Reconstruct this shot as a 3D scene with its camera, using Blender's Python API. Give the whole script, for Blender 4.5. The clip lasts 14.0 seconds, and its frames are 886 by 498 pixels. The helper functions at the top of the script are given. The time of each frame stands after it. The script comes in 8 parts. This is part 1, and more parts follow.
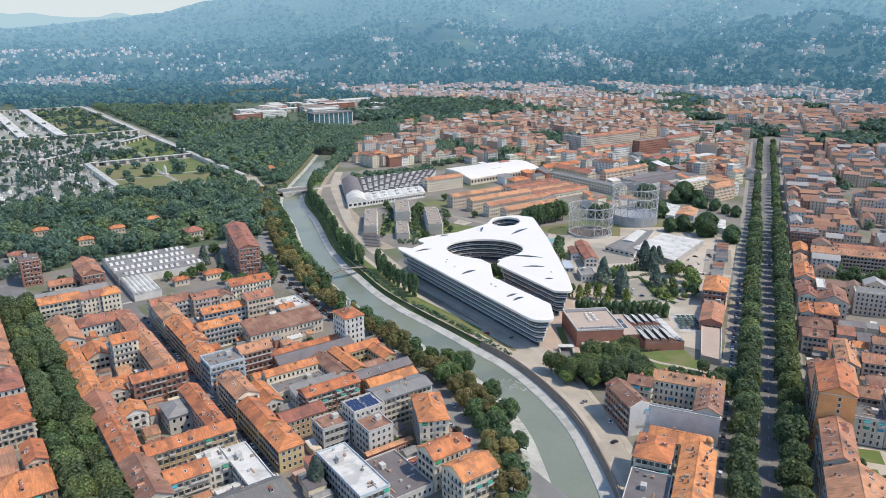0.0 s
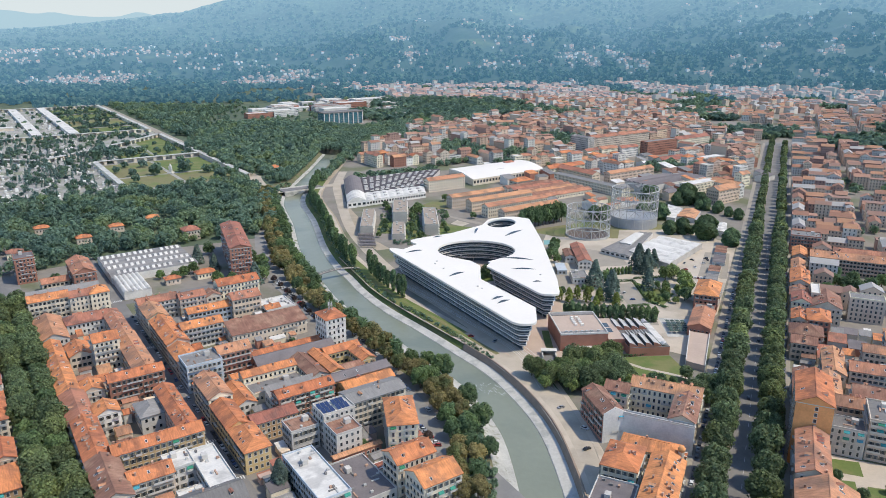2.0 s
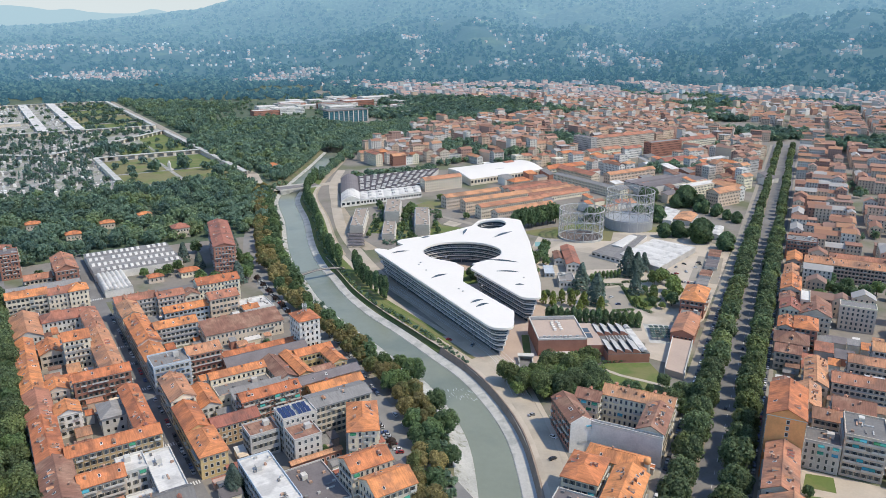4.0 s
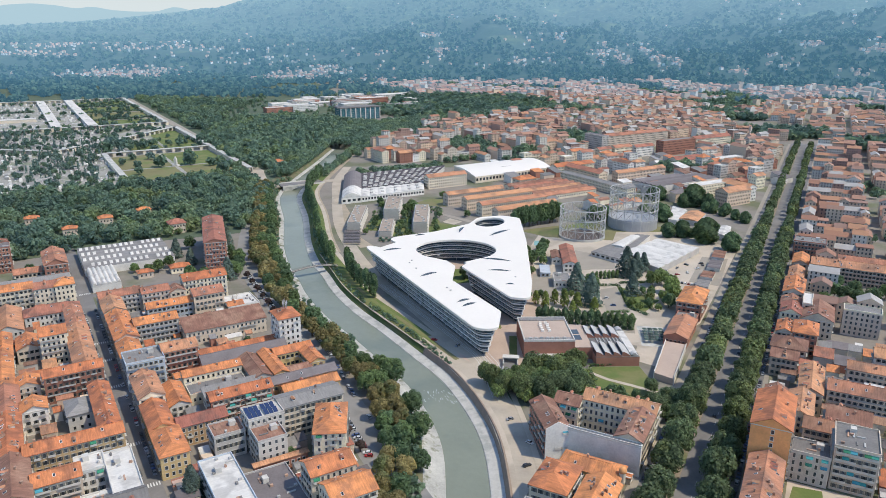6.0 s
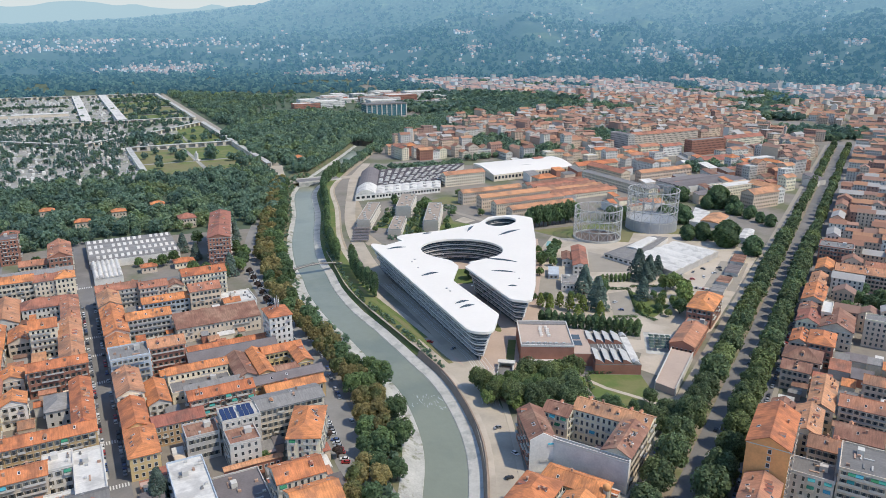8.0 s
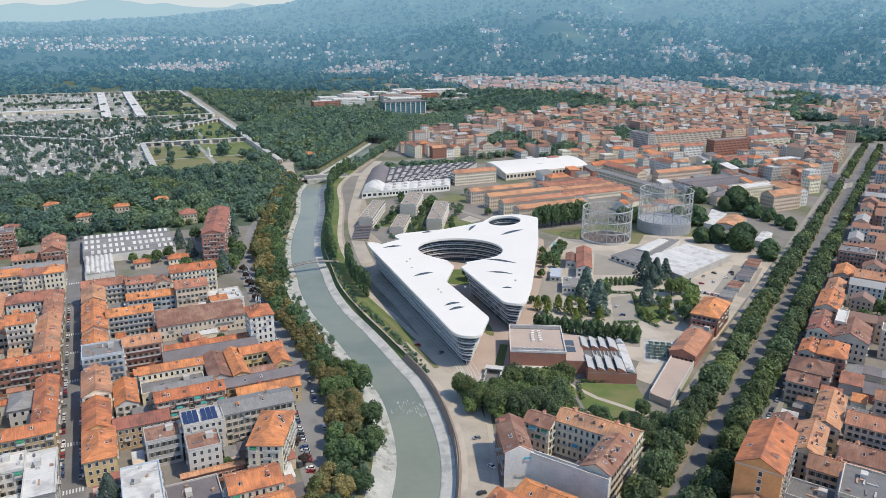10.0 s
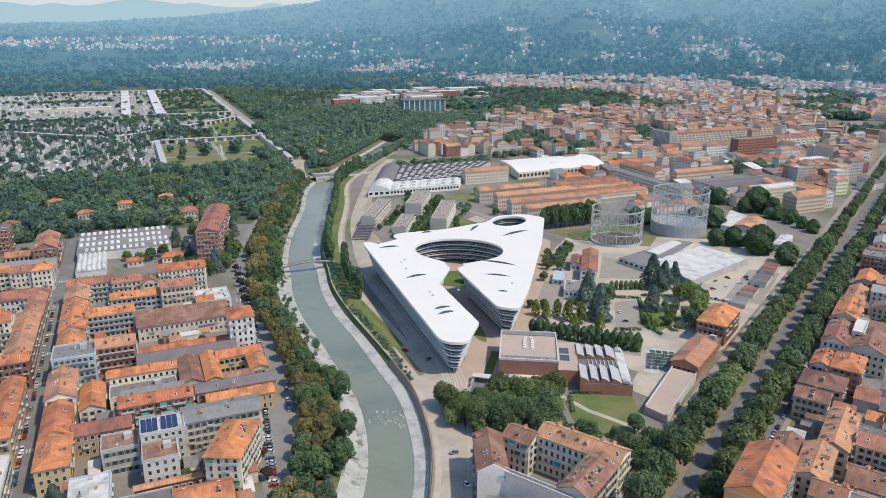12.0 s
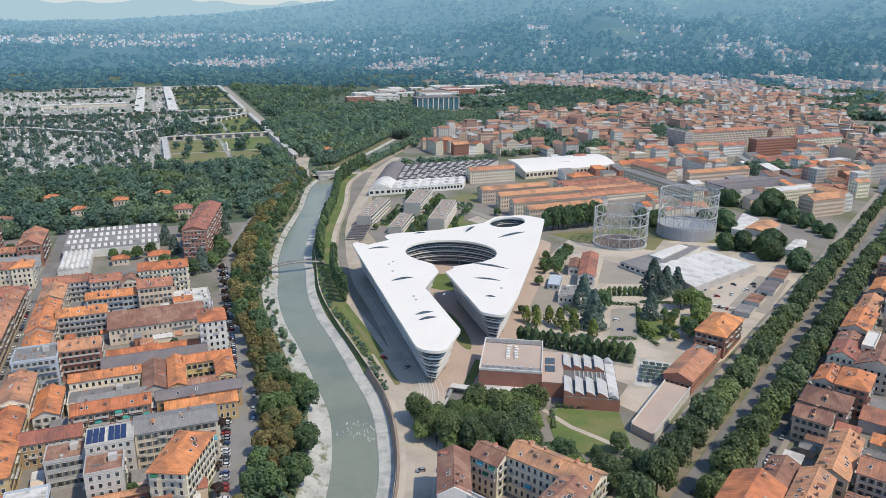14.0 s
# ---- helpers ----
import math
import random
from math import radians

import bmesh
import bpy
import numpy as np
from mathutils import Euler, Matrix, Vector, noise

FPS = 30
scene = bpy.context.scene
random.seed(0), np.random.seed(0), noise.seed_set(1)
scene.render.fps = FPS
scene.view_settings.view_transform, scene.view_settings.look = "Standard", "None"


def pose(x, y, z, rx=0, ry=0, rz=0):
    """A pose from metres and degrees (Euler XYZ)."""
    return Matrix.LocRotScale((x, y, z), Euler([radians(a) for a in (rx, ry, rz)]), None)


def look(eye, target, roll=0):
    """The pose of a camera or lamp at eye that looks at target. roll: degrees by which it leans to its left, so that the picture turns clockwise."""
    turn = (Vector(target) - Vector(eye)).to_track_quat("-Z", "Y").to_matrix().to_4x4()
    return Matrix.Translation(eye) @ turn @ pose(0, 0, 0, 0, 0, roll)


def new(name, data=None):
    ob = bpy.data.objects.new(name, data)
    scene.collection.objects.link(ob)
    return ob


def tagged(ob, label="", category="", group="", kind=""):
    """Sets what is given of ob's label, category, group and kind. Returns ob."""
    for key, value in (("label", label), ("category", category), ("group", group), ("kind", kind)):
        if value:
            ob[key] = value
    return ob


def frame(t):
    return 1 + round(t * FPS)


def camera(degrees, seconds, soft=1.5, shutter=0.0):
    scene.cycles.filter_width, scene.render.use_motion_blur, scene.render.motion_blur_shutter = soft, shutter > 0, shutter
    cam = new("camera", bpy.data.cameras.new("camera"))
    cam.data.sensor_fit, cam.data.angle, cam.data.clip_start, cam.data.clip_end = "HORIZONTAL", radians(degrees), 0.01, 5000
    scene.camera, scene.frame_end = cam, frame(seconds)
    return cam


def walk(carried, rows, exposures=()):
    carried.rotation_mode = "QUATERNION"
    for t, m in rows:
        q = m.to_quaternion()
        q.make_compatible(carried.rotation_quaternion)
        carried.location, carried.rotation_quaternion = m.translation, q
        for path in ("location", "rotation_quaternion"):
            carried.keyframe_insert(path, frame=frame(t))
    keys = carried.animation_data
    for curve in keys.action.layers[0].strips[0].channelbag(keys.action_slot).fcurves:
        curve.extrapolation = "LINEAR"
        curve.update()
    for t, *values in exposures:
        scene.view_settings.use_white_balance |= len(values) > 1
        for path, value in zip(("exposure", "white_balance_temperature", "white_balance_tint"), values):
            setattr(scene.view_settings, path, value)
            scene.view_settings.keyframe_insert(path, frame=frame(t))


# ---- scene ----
import functools

cam = camera(63.1, 14.0, soft=0.75)
PATH = [
    (0, (0.426, 1.079, 204.447), (0.42, 2.993, 203.868), -0.1),
    (0.5, (6.05, 1.805, 204.526), (6.033, 3.719, 203.947), -0.1),
    (1, (11.812, 2.816, 204.645), (11.783, 4.729, 204.065), -0.1),
    (1.5, (18.222, 3.966, 204.749), (18.177, 5.879, 204.168), -0.1),
    (2, (24.846, 5.263, 205.068), (24.786, 7.176, 204.487), -0.1),
    (2.5, (31.172, 7.105, 205.28), (31.096, 9.016, 204.698), -0.0),
    (3, (37.155, 9.435, 205.338), (37.067, 11.345, 204.754), -0.0),
    (3.5, (43.462, 12.085, 205.153), (43.365, 13.995, 204.568), 0.1),
    (4, (49.621, 14.955, 204.838), (49.52, 16.865, 204.253), 0.2),
    (6.5, (78.725, 33.106, 199.102), (78.535, 35.008, 198.513), 0.2),
    (7, (84.596, 37.543, 198.28), (84.375, 39.441, 197.69), 0.2),
    (7.5, (90.347, 41.989, 197.417), (90.105, 43.884, 196.825), 0.2),
    (8, (95.82, 46.418, 196.591), (95.562, 48.311, 195.998), 0.3),
    (10.5, (122.139, 74.853, 189.097), (121.783, 76.729, 188.503), 0.3),
    (11, (126.958, 81.019, 187.829), (126.582, 82.891, 187.234), 0.2),
    (11.5, (131.572, 87.34, 186.206), (131.176, 89.208, 185.612), 0.2),
    (12, (136.321, 93.952, 184.876), (135.907, 95.816, 184.282), 0.2),
    (12.5, (140.838, 100.516, 183.739), (140.409, 102.377, 183.144), 0.3),
    (13, (145.13, 107.035, 182.598), (144.687, 108.892, 182.002), 0.3),
    (13.5, (149.559, 113.453, 181.448), (149.101, 115.306, 180.852), 0.3),
    (14, (153.95, 119.903, 180.505), (153.475, 121.752, 179.908), 0.3),
]
walk(cam, [(t, look(e, g, r)) for t, e, g, r in PATH], [(0.0, 0.63, 6900, 9), (14.0, 0.51, 6900, 9)])

# ---- world and sun ----
SUN_EL, SUN_AZ = 56.0, 104.0      # degrees; azimuth clockwise from +y
world = bpy.data.worlds.new("sky")
scene.world = world
world.use_nodes = True
wn = world.node_tree
sky = wn.nodes.new("ShaderNodeTexSky")
sky.sky_type = "NISHITA"
sky.sun_disc = False
sky.sun_elevation = radians(SUN_EL)
sky.sun_rotation = radians(SUN_AZ)
sky.air_density, sky.dust_density, sky.ozone_density = 1.0, 0.2, 5.0
wn.links.new(sky.outputs[0], wn.nodes["Background"].inputs[0])
wn.nodes["Background"].inputs[1].default_value = 0.15
sun_data = bpy.data.lights.new("sun", "SUN")
sun_data.energy, sun_data.angle, sun_data.color = 2.3, radians(1.5), (1.0, 0.925, 0.80)
sun = new("sun", sun_data)
_d = Vector((math.sin(radians(SUN_AZ)) * math.cos(radians(SUN_EL)), math.cos(radians(SUN_AZ)) * math.cos(radians(SUN_EL)), math.sin(radians(SUN_EL))))
sun.matrix_world = look(_d * 900, (0, 0, 0))


# ---- materials ----
def material(name, colour, rough=0.85, spread=0.25, scale=0.35, fine=4.0, metal=0.0, bump=0.0, bump_scale=3.0, per_object=0.0, per_island=0.0, second=None, second_at=0.55, second_scale=0.05, hue_object=0.0, streak=0.0):
    """Colour with variation at two scales, optional blotches of a second colour, bump, and variation from thing to thing."""
    m = bpy.data.materials.new(name)
    m.use_nodes = True
    t, N = m.node_tree, m.node_tree.nodes
    L = t.links.new
    bs = N["Principled BSDF"]
    bs.inputs["Roughness"].default_value = rough
    bs.inputs["Metallic"].default_value = metal
    co = N.new("ShaderNodeTexCoord")
    geo = N.new("ShaderNodeNewGeometry")
    vec = geo.outputs["Position"]

    def noise_tex(sc, detail=4.0):
        n = N.new("ShaderNodeTexNoise")
        n.inputs["Scale"].default_value = sc
        n.inputs["Detail"].default_value = detail
        L(vec, n.inputs["Vector"])
        return n.outputs["Fac"]

    def math_node(op, a, b, c=None):
        n = N.new("ShaderNodeMath")
        n.operation = op
        for i, v in enumerate((a, b) if c is None else (a, b, c)):
            if isinstance(v, (int, float)):
                n.inputs[i].default_value = v
            else:
                L(v, n.inputs[i])
        return n.outputs[0]

    value = math_node("ADD", math_node("MULTIPLY_ADD", noise_tex(scale), spread * 1.6, 1 - spread * 0.8), math_node("MULTIPLY_ADD", noise_tex(fine), spread, -spread * 0.5))
    if streak:
        mp = N.new("ShaderNodeMapping")
        mp.inputs["Scale"].default_value = (1.5, 0.22, 0.22)
        L(co.outputs["Object"], mp.inputs["Vector"])
        sn = N.new("ShaderNodeTexNoise")
        sn.inputs["Scale"].default_value, sn.inputs["Detail"].default_value = 1.0, 3.0
        L(mp.outputs[0], sn.inputs["Vector"])
        value = math_node("MULTIPLY", value, math_node("MULTIPLY_ADD", sn.outputs["Fac"], streak * 2, 1 - streak))
    if per_object:
        oi = N.new("ShaderNodeObjectInfo")
        value = math_node("MULTIPLY", value, math_node("MULTIPLY_ADD", oi.outputs["Random"], per_object * 2, 1 - per_object))
    if per_island:
        value = math_node("MULTIPLY", value, math_node("MULTIPLY_ADD", geo.outputs["Random Per Island"], per_island * 2, 1 - per_island))
    base = N.new("ShaderNodeRGB")
    base.outputs[0].default_value = (*colour, 1)
    col = base.outputs[0]
    if second:
        mix = N.new("ShaderNodeMix")
        mix.data_type = "RGBA"
        ramp = N.new("ShaderNodeMapRange")
        ramp.inputs[1].default_value, ramp.inputs[2].default_value = second_at - 0.06, second_at + 0.06
        L(noise_tex(second_scale), ramp.inputs[0])
        L(ramp.outputs[0], mix.inputs[0])
        L(col, mix.inputs[6])
        mix.inputs[7].default_value = (*second, 1)
        col = mix.outputs[2]
    hsv = N.new("ShaderNodeHueSaturation")
    L(col, hsv.inputs["Color"])
    L(value, hsv.inputs["Value"])
    if hue_object:
        oi2 = N.new("ShaderNodeObjectInfo")
        L(math_node("MULTIPLY_ADD", oi2.outputs["Random"], hue_object * 2, 0.5 - hue_object), hsv.inputs["Hue"])
    L(hsv.outputs[0], bs.inputs["Base Color"])
    if bump:
        b = N.new("ShaderNodeBump")
        b.inputs["Strength"].default_value = 0.6
        b.inputs["Distance"].default_value = bump
        L(noise_tex(bump_scale), b.inputs["Height"])
        L(b.outputs[0], bs.inputs["Normal"])
    return m


def foliage(name, colour, rough=0.7, per_object=0.25, per_island=0.35, second=None, second_scale=0.03):
    m = material(name, colour, rough, 0.35, 0.12, 0.9, per_object=per_object, per_island=per_island, second=second, second_scale=second_scale)
    bs = m.node_tree.nodes["Principled BSDF"]
    bs.inputs["Specular IOR Level"].default_value = 0.25
    t, N = m.node_tree, m.node_tree.nodes
    hsv = [n for n in N if n.bl_idname == "ShaderNodeHueSaturation"][0]
    glow = N.new("ShaderNodeHueSaturation")
    glow.inputs["Value"].default_value = 1.8
    glow.inputs["Saturation"].default_value = 1.05
    t.links.new(hsv.outputs[0], glow.inputs["Color"])
    leaf = N.new("ShaderNodeBsdfTranslucent")
    t.links.new(glow.outputs[0], leaf.inputs["Color"])
    mix = N.new("ShaderNodeMixShader")
    mix.inputs[0].default_value = 0.38
    t.links.new(bs.outputs[0], mix.inputs[1])
    t.links.new(leaf.outputs[0], mix.inputs[2])
    t.links.new(mix.outputs[0], N["Material Output"].inputs["Surface"])
    return m


ROOFS = [
    material("terracotta_new", (0.56, 0.205, 0.085), 0.85, 0.5, 0.25, 2.6, streak=0.5, bump=0.1, bump_scale=2.5, per_object=0.16, hue_object=0.006, second=(0.36, 0.14, 0.07), second_scale=0.12),
    material("terracotta_old", (0.45, 0.20, 0.12), 0.9, 0.55, 0.2, 2.6, streak=0.5, bump=0.1, bump_scale=2.5, per_object=0.25, hue_object=0.015, second=(0.25, 0.13, 0.09), second_scale=0.1),
    material("terracotta_brown", (0.23, 0.115, 0.08), 0.9, 0.5, 0.2, 2.6, streak=0.5, bump=0.1, bump_scale=2.5, per_object=0.25, second=(0.28, 0.16, 0.11), second_scale=0.1),
    material("roof_grey", (0.215, 0.205, 0.195), 0.85, 0.35, 0.2, 1.2, bump=0.05, per_object=0.25, streak=0.3),
    material("roof_bitumen", (0.17, 0.15, 0.15), 0.9, 0.4, 0.15, 1.0, per_object=0.2),
    material("roof_white", (0.64, 0.61, 0.56), 0.75, 0.25, 0.08, 0.9, second=(0.47, 0.445, 0.41), second_at=0.57, second_scale=0.11, streak=0.15),
]
NEWT, OLDT, BROWNT, GREYR, BITUM, WHITER = range(6)
WALLS = [
    material("plaster_cream", (0.70, 0.605, 0.47), 0.9, 0.34, 0.15, 1.1, per_object=0.18, hue_object=0.02),
    material("plaster_ochre", (0.58, 0.42, 0.22), 0.9, 0.34, 0.15, 1.1, per_object=0.18, hue_object=0.015),
    material("plaster_white", (0.68, 0.65, 0.60), 0.9, 0.34, 0.15, 1.1, per_object=0.1),
    material("brick_red", (0.36, 0.165, 0.115), 0.9, 0.3, 0.2, 2.5, per_object=0.15),
    material("plaster_grey", (0.52, 0.49, 0.45), 0.9, 0.34, 0.15, 1.1, per_object=0.18, hue_object=0.02),
    material("plaster_blue", (0.46, 0.51, 0.56), 0.9, 0.34, 0.15, 1.1),
    material("plaster_orange", (0.76, 0.35, 0.14), 0.9, 0.34, 0.15, 1.1),
    material("plaster_pink", (0.60, 0.45, 0.35), 0.9, 0.34, 0.15, 1.1, per_object=0.2, hue_object=0.02),
]
CREAM, OCHRE, WHITEW, BRICK, GREYW, BLUEW, ORANGEW, PINK = range(8)

M_GLASS = material("dark_window_glass", (0.05, 0.058, 0.065), 0.15, 0.6, 0.6, 2.0, per_object=0.5, per_island=0.5)
M_SHUTTER = material("grey_green_shutter", (0.17, 0.16, 0.13), 0.8, 0.3, 0.5, 2.0, per_object=0.5)
M_TRIM = material("pale_stone_trim", (0.60, 0.57, 0.52), 0.85, 0.15)
M_CHIM = material("chimney_brick", (0.38, 0.24, 0.17), 0.9, 0.3, 0.5, 2.0, per_object=0.4)
M_AWNING = material("green_awning_cloth", (0.05, 0.30, 0.26), 0.9, 0.2, per_object=0.4, hue_object=0.08)
M_SKYLIGHT = material("pale_skylight_frame", (0.72, 0.72, 0.70), 0.4, 0.3, per_object=0.4)
M_ASPHALT = material("asphalt", (0.185, 0.177, 0.17), 0.9, 0.3, 0.08, 0.8, second=(0.215, 0.205, 0.195), second_scale=0.04)
M_ROADGREY = material("grey_road_asphalt", (0.255, 0.245, 0.23), 0.9, 0.25, 0.06, 0.8, second=(0.21, 0.205, 0.195), second_scale=0.05)
M_PAVE = material("pavement_slabs", (0.32, 0.285, 0.235), 0.9, 0.2, 0.1, 0.9)
M_PALEROAD = material("pale_worn_asphalt", (0.45, 0.385, 0.305), 0.9, 0.25, 0.06, 0.8, second=(0.38, 0.33, 0.265), second_scale=0.05)
M_SAND = material("sandy_gravel", (0.50, 0.43, 0.345), 0.95, 0.22, 0.06, 0.7, second=(0.40, 0.345, 0.275), second_scale=0.04)
M_EARTH = material("trodden_brown_earth", (0.25, 0.205, 0.15), 0.95, 0.4, 0.1, 0.8, second=(0.15, 0.16, 0.075), second_scale=0.08)
M_PINKPAVE = material("pink_stone_paving", (0.47, 0.36, 0.29), 0.9, 0.18, 0.08, 0.7)
M_YARD = material("city_ground", (0.235, 0.21, 0.18), 0.95, 0.35, 0.03, 0.3, second=(0.14, 0.15, 0.085), second_at=0.56, second_scale=0.014)
M_GRASS = material("grass", (0.12, 0.165, 0.045), 0.95, 0.35, 0.05, 0.6, second=(0.17, 0.17, 0.065), second_scale=0.05)
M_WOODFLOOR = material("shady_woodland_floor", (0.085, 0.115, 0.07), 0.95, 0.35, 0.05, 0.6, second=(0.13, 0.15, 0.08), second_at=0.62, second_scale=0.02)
M_DRY = material("dry_lawn", (0.20, 0.185, 0.085), 0.95, 0.3, 0.03, 0.4, second=(0.14, 0.17, 0.055), second_scale=0.03)
M_SCRUB = material("scrubby_bank_earth", (0.16, 0.15, 0.085), 0.95, 0.5, 0.1, 0.9, bump=0.3, bump_scale=0.7, second=(0.09, 0.115, 0.045), second_scale=0.12)
M_CONCRETE = material("bank_concrete", (0.50, 0.485, 0.445), 0.9, 0.3, 0.15, 0.8, second=(0.36, 0.36, 0.33), second_scale=0.12)
M_RUBBLE = material("weedy_river_rubble", (0.43, 0.42, 0.38), 0.95, 0.5, 0.12, 0.9, bump=0.3, bump_scale=0.8, second=(0.15, 0.16, 0.09), second_at=0.6, second_scale=0.16)
M_BANKWALL = material("brown_stone_wall", (0.31, 0.235, 0.18), 0.95, 0.35, 0.2, 1.0)
M_WHITE = material("white_metal_roofing", (0.80, 0.74, 0.66), 0.55, 0.07, 0.03, 0.4)
M_BAND = material("pale_facade_band", (0.66, 0.64, 0.61), 0.45, 0.1)
M_CURTAIN = material("blue_curtain_glass", (0.07, 0.09, 0.105), 0.08, 0.5, 0.1, 0.6)
M_TEALGLASS = material("teal_office_glass", (0.05, 0.15, 0.18), 0.2, 0.4, 0.05, 0.3)
M_STEEL = material("weathered_steel", (0.46, 0.445, 0.42), 0.6, 0.3, 0.3, 1.5, metal=0.0)
M_TANK = material("grey_tank_plate", (0.34, 0.345, 0.35), 0.55, 0.2, 0.08, 0.5)
M_BARK = material("grey_brown_bark", (0.16, 0.12, 0.09), 0.95, 0.3, 1.0, 4.0)
M_LINE = material("white_road_paint", (0.62, 0.62, 0.60), 0.8, 0.3)
M_GRAVE = material("mossy_cemetery_gravel", (0.33, 0.32, 0.29), 0.95, 0.4, 0.05, 0.5, second=(0.22, 0.24, 0.17), second_scale=0.03)
M_TOMB = material("grave_stone", (0.52, 0.505, 0.475), 0.85, 0.2, 0.1, 0.8, per_island=0.55)
M_DARKSTEEL = material("dark_bridge_steel", (0.11, 0.10, 0.10), 0.6, 0.2)
M_DARKROOF = material("dark_bitumen_sheds", (0.085, 0.075, 0.08), 0.9, 0.35, 0.15, 1.0)
M_PIT = material("dark_brown_pit_floor", (0.13, 0.10, 0.085), 0.95, 0.4, 0.1, 0.6)
M_TEAL = material("pale_teal_court", (0.18, 0.36, 0.36), 0.9, 0.25, 0.2, 1.0)
M_PARASOL = material("dark_green_parasol_cloth", (0.045, 0.075, 0.065), 0.9, 0.3, 0.5, 2.0, per_object=0.5)
M_RESID = material("beige_concrete", (0.50, 0.455, 0.39), 0.9, 0.3, 0.12, 0.8)
M_RESBAND = material("pale_beige_balcony_concrete", (0.58, 0.54, 0.475), 0.9, 0.25, 0.15, 0.9)
M_DIRT = material("tan_dirt_track", (0.40, 0.325, 0.24), 0.95, 0.3, 0.05, 0.6, second=(0.31, 0.27, 0.20), second_scale=0.05)
M_PANEL = material("solar_cell", (0.03, 0.05, 0.12), 0.15, 0.2)
F_PLANE = foliage("plane_tree_leaves", (0.122, 0.165, 0.084), per_island=0.5, second=(0.155, 0.188, 0.078))
F_DARK = foliage("dark_leaves", (0.104, 0.160, 0.080), second=(0.140, 0.198, 0.080))
F_AUTUMN = foliage("dry_leaves", (0.265, 0.225, 0.10), second=(0.15, 0.175, 0.075), second_scale=0.08)
F_CEDAR = foliage("cedar_needles", (0.115, 0.158, 0.130))
F_CYPRESS = foliage("cypress_needles", (0.125, 0.185, 0.160), per_object=0.0)
F_LIGHT = foliage("light_green_leaves", (0.185, 0.235, 0.085), per_island=0.45, second=(0.15, 0.20, 0.08))
F_LIME = foliage("young_yellow_green_leaves", (0.18, 0.22, 0.06))
# leaf colour lightened and blued to hold the haze over distant woods
F_WOOD = foliage("woodland_leaves", (0.142, 0.212, 0.150), per_object=0.0, per_island=0.3, second=(0.185, 0.250, 0.145), second_scale=0.03)

water = material("river_water", (0.225, 0.245, 0.185), 0.22, 0.14, 0.03, 0.3, bump=0.14, bump_scale=0.5, second=(0.185, 0.21, 0.165), second_scale=0.02)


# ---- mesh helpers ----
def mesh_of(bm, name):
    me = bpy.data.meshes.new(name)
    bm.to_mesh(me)
    bm.free()
    return me


def part(name, bm, mat, parent=None, label="", kind=""):
    me = bm if isinstance(bm, bpy.types.Mesh) else mesh_of(bm, name)
    if mat is not None and not me.materials:
        me.materials.append(mat)
    ob = new(name, me)
    if parent is not None:
        ob.parent = parent
    return tagged(ob, label=label, kind=kind)


def box(bm, x0, x1, y0, y1, z0, z1, mat=0):
    v = [bm.verts.new((x, y, z)) for z in (z0, z1) for x, y in ((x0, y0), (x1, y0), (x1, y1), (x0, y1))]
    for a in ((3, 2, 1, 0), (4, 5, 6, 7), (0, 1, 5, 4), (1, 2, 6, 5), (2, 3, 7, 6), (3, 0, 4, 7)):
        bm.faces.new([v[i] for i in a]).material_index = mat
    return v


def boxes(rows):
    bm = bmesh.new()
    for r in rows:
        box(bm, *r)
    return bm


def prism(bm, pts, z0, z1):
    """An upright prism on a ring of (x, y), counter-clockwise."""
    lo = [bm.verts.new((x, y, z0)) for x, y in pts]
    hi = [bm.verts.new((x, y, z1)) for x, y in pts]
    n = len(pts)
    for i in range(n):
        bm.faces.new((lo[i], lo[(i + 1) % n], hi[(i + 1) % n], hi[i]))
    bm.faces.new(hi)
    bm.faces.new(lo[::-1])


def tube(bm, a, b, r, n=6, r2=None):
    a, b = Vector(a), Vector(b)
    q = (b - a).to_track_quat("Z", "Y")
    rings = []
    for p, rr in ((a, r), (b, r if r2 is None else r2)):
        rings.append([bm.verts.new(p + q @ Vector((rr * math.cos(2 * math.pi * i / n), rr * math.sin(2 * math.pi * i / n), 0))) for i in range(n)])
    for i in range(n):
        bm.faces.new((rings[0][i], rings[0][(i + 1) % n], rings[1][(i + 1) % n], rings[1][i]))
    bm.faces.new(rings[1])
    bm.faces.new(rings[0][::-1])


def smooth_line(pts, step=8.0):
    """A Catmull-Rom curve through the points, sampled every few metres."""
    p = [Vector(q) for q in pts]
    p = [p[0] * 2 - p[1]] + p + [p[-1] * 2 - p[-2]]
    out = []
    for i in range(1, len(p) - 2):
        n = max(1, int((p[i + 1] - p[i]).length / step))
        for k in range(n):
            u = k / n
            out.append(0.5 * (2 * p[i] + (p[i + 1] - p[i - 1]) * u + (2 * p[i - 1] - 5 * p[i] + 4 * p[i + 1] - p[i + 2]) * u * u + (3 * p[i] - p[i - 1] - 3 * p[i + 1] + p[i + 2]) * u ** 3))
    out.append(p[-2])
    return out


def side_of(line, i):
    d = (line[min(i + 1, len(line) - 1)] - line[max(i - 1, 0)]).normalized()
    return Vector((d.y, -d.x))


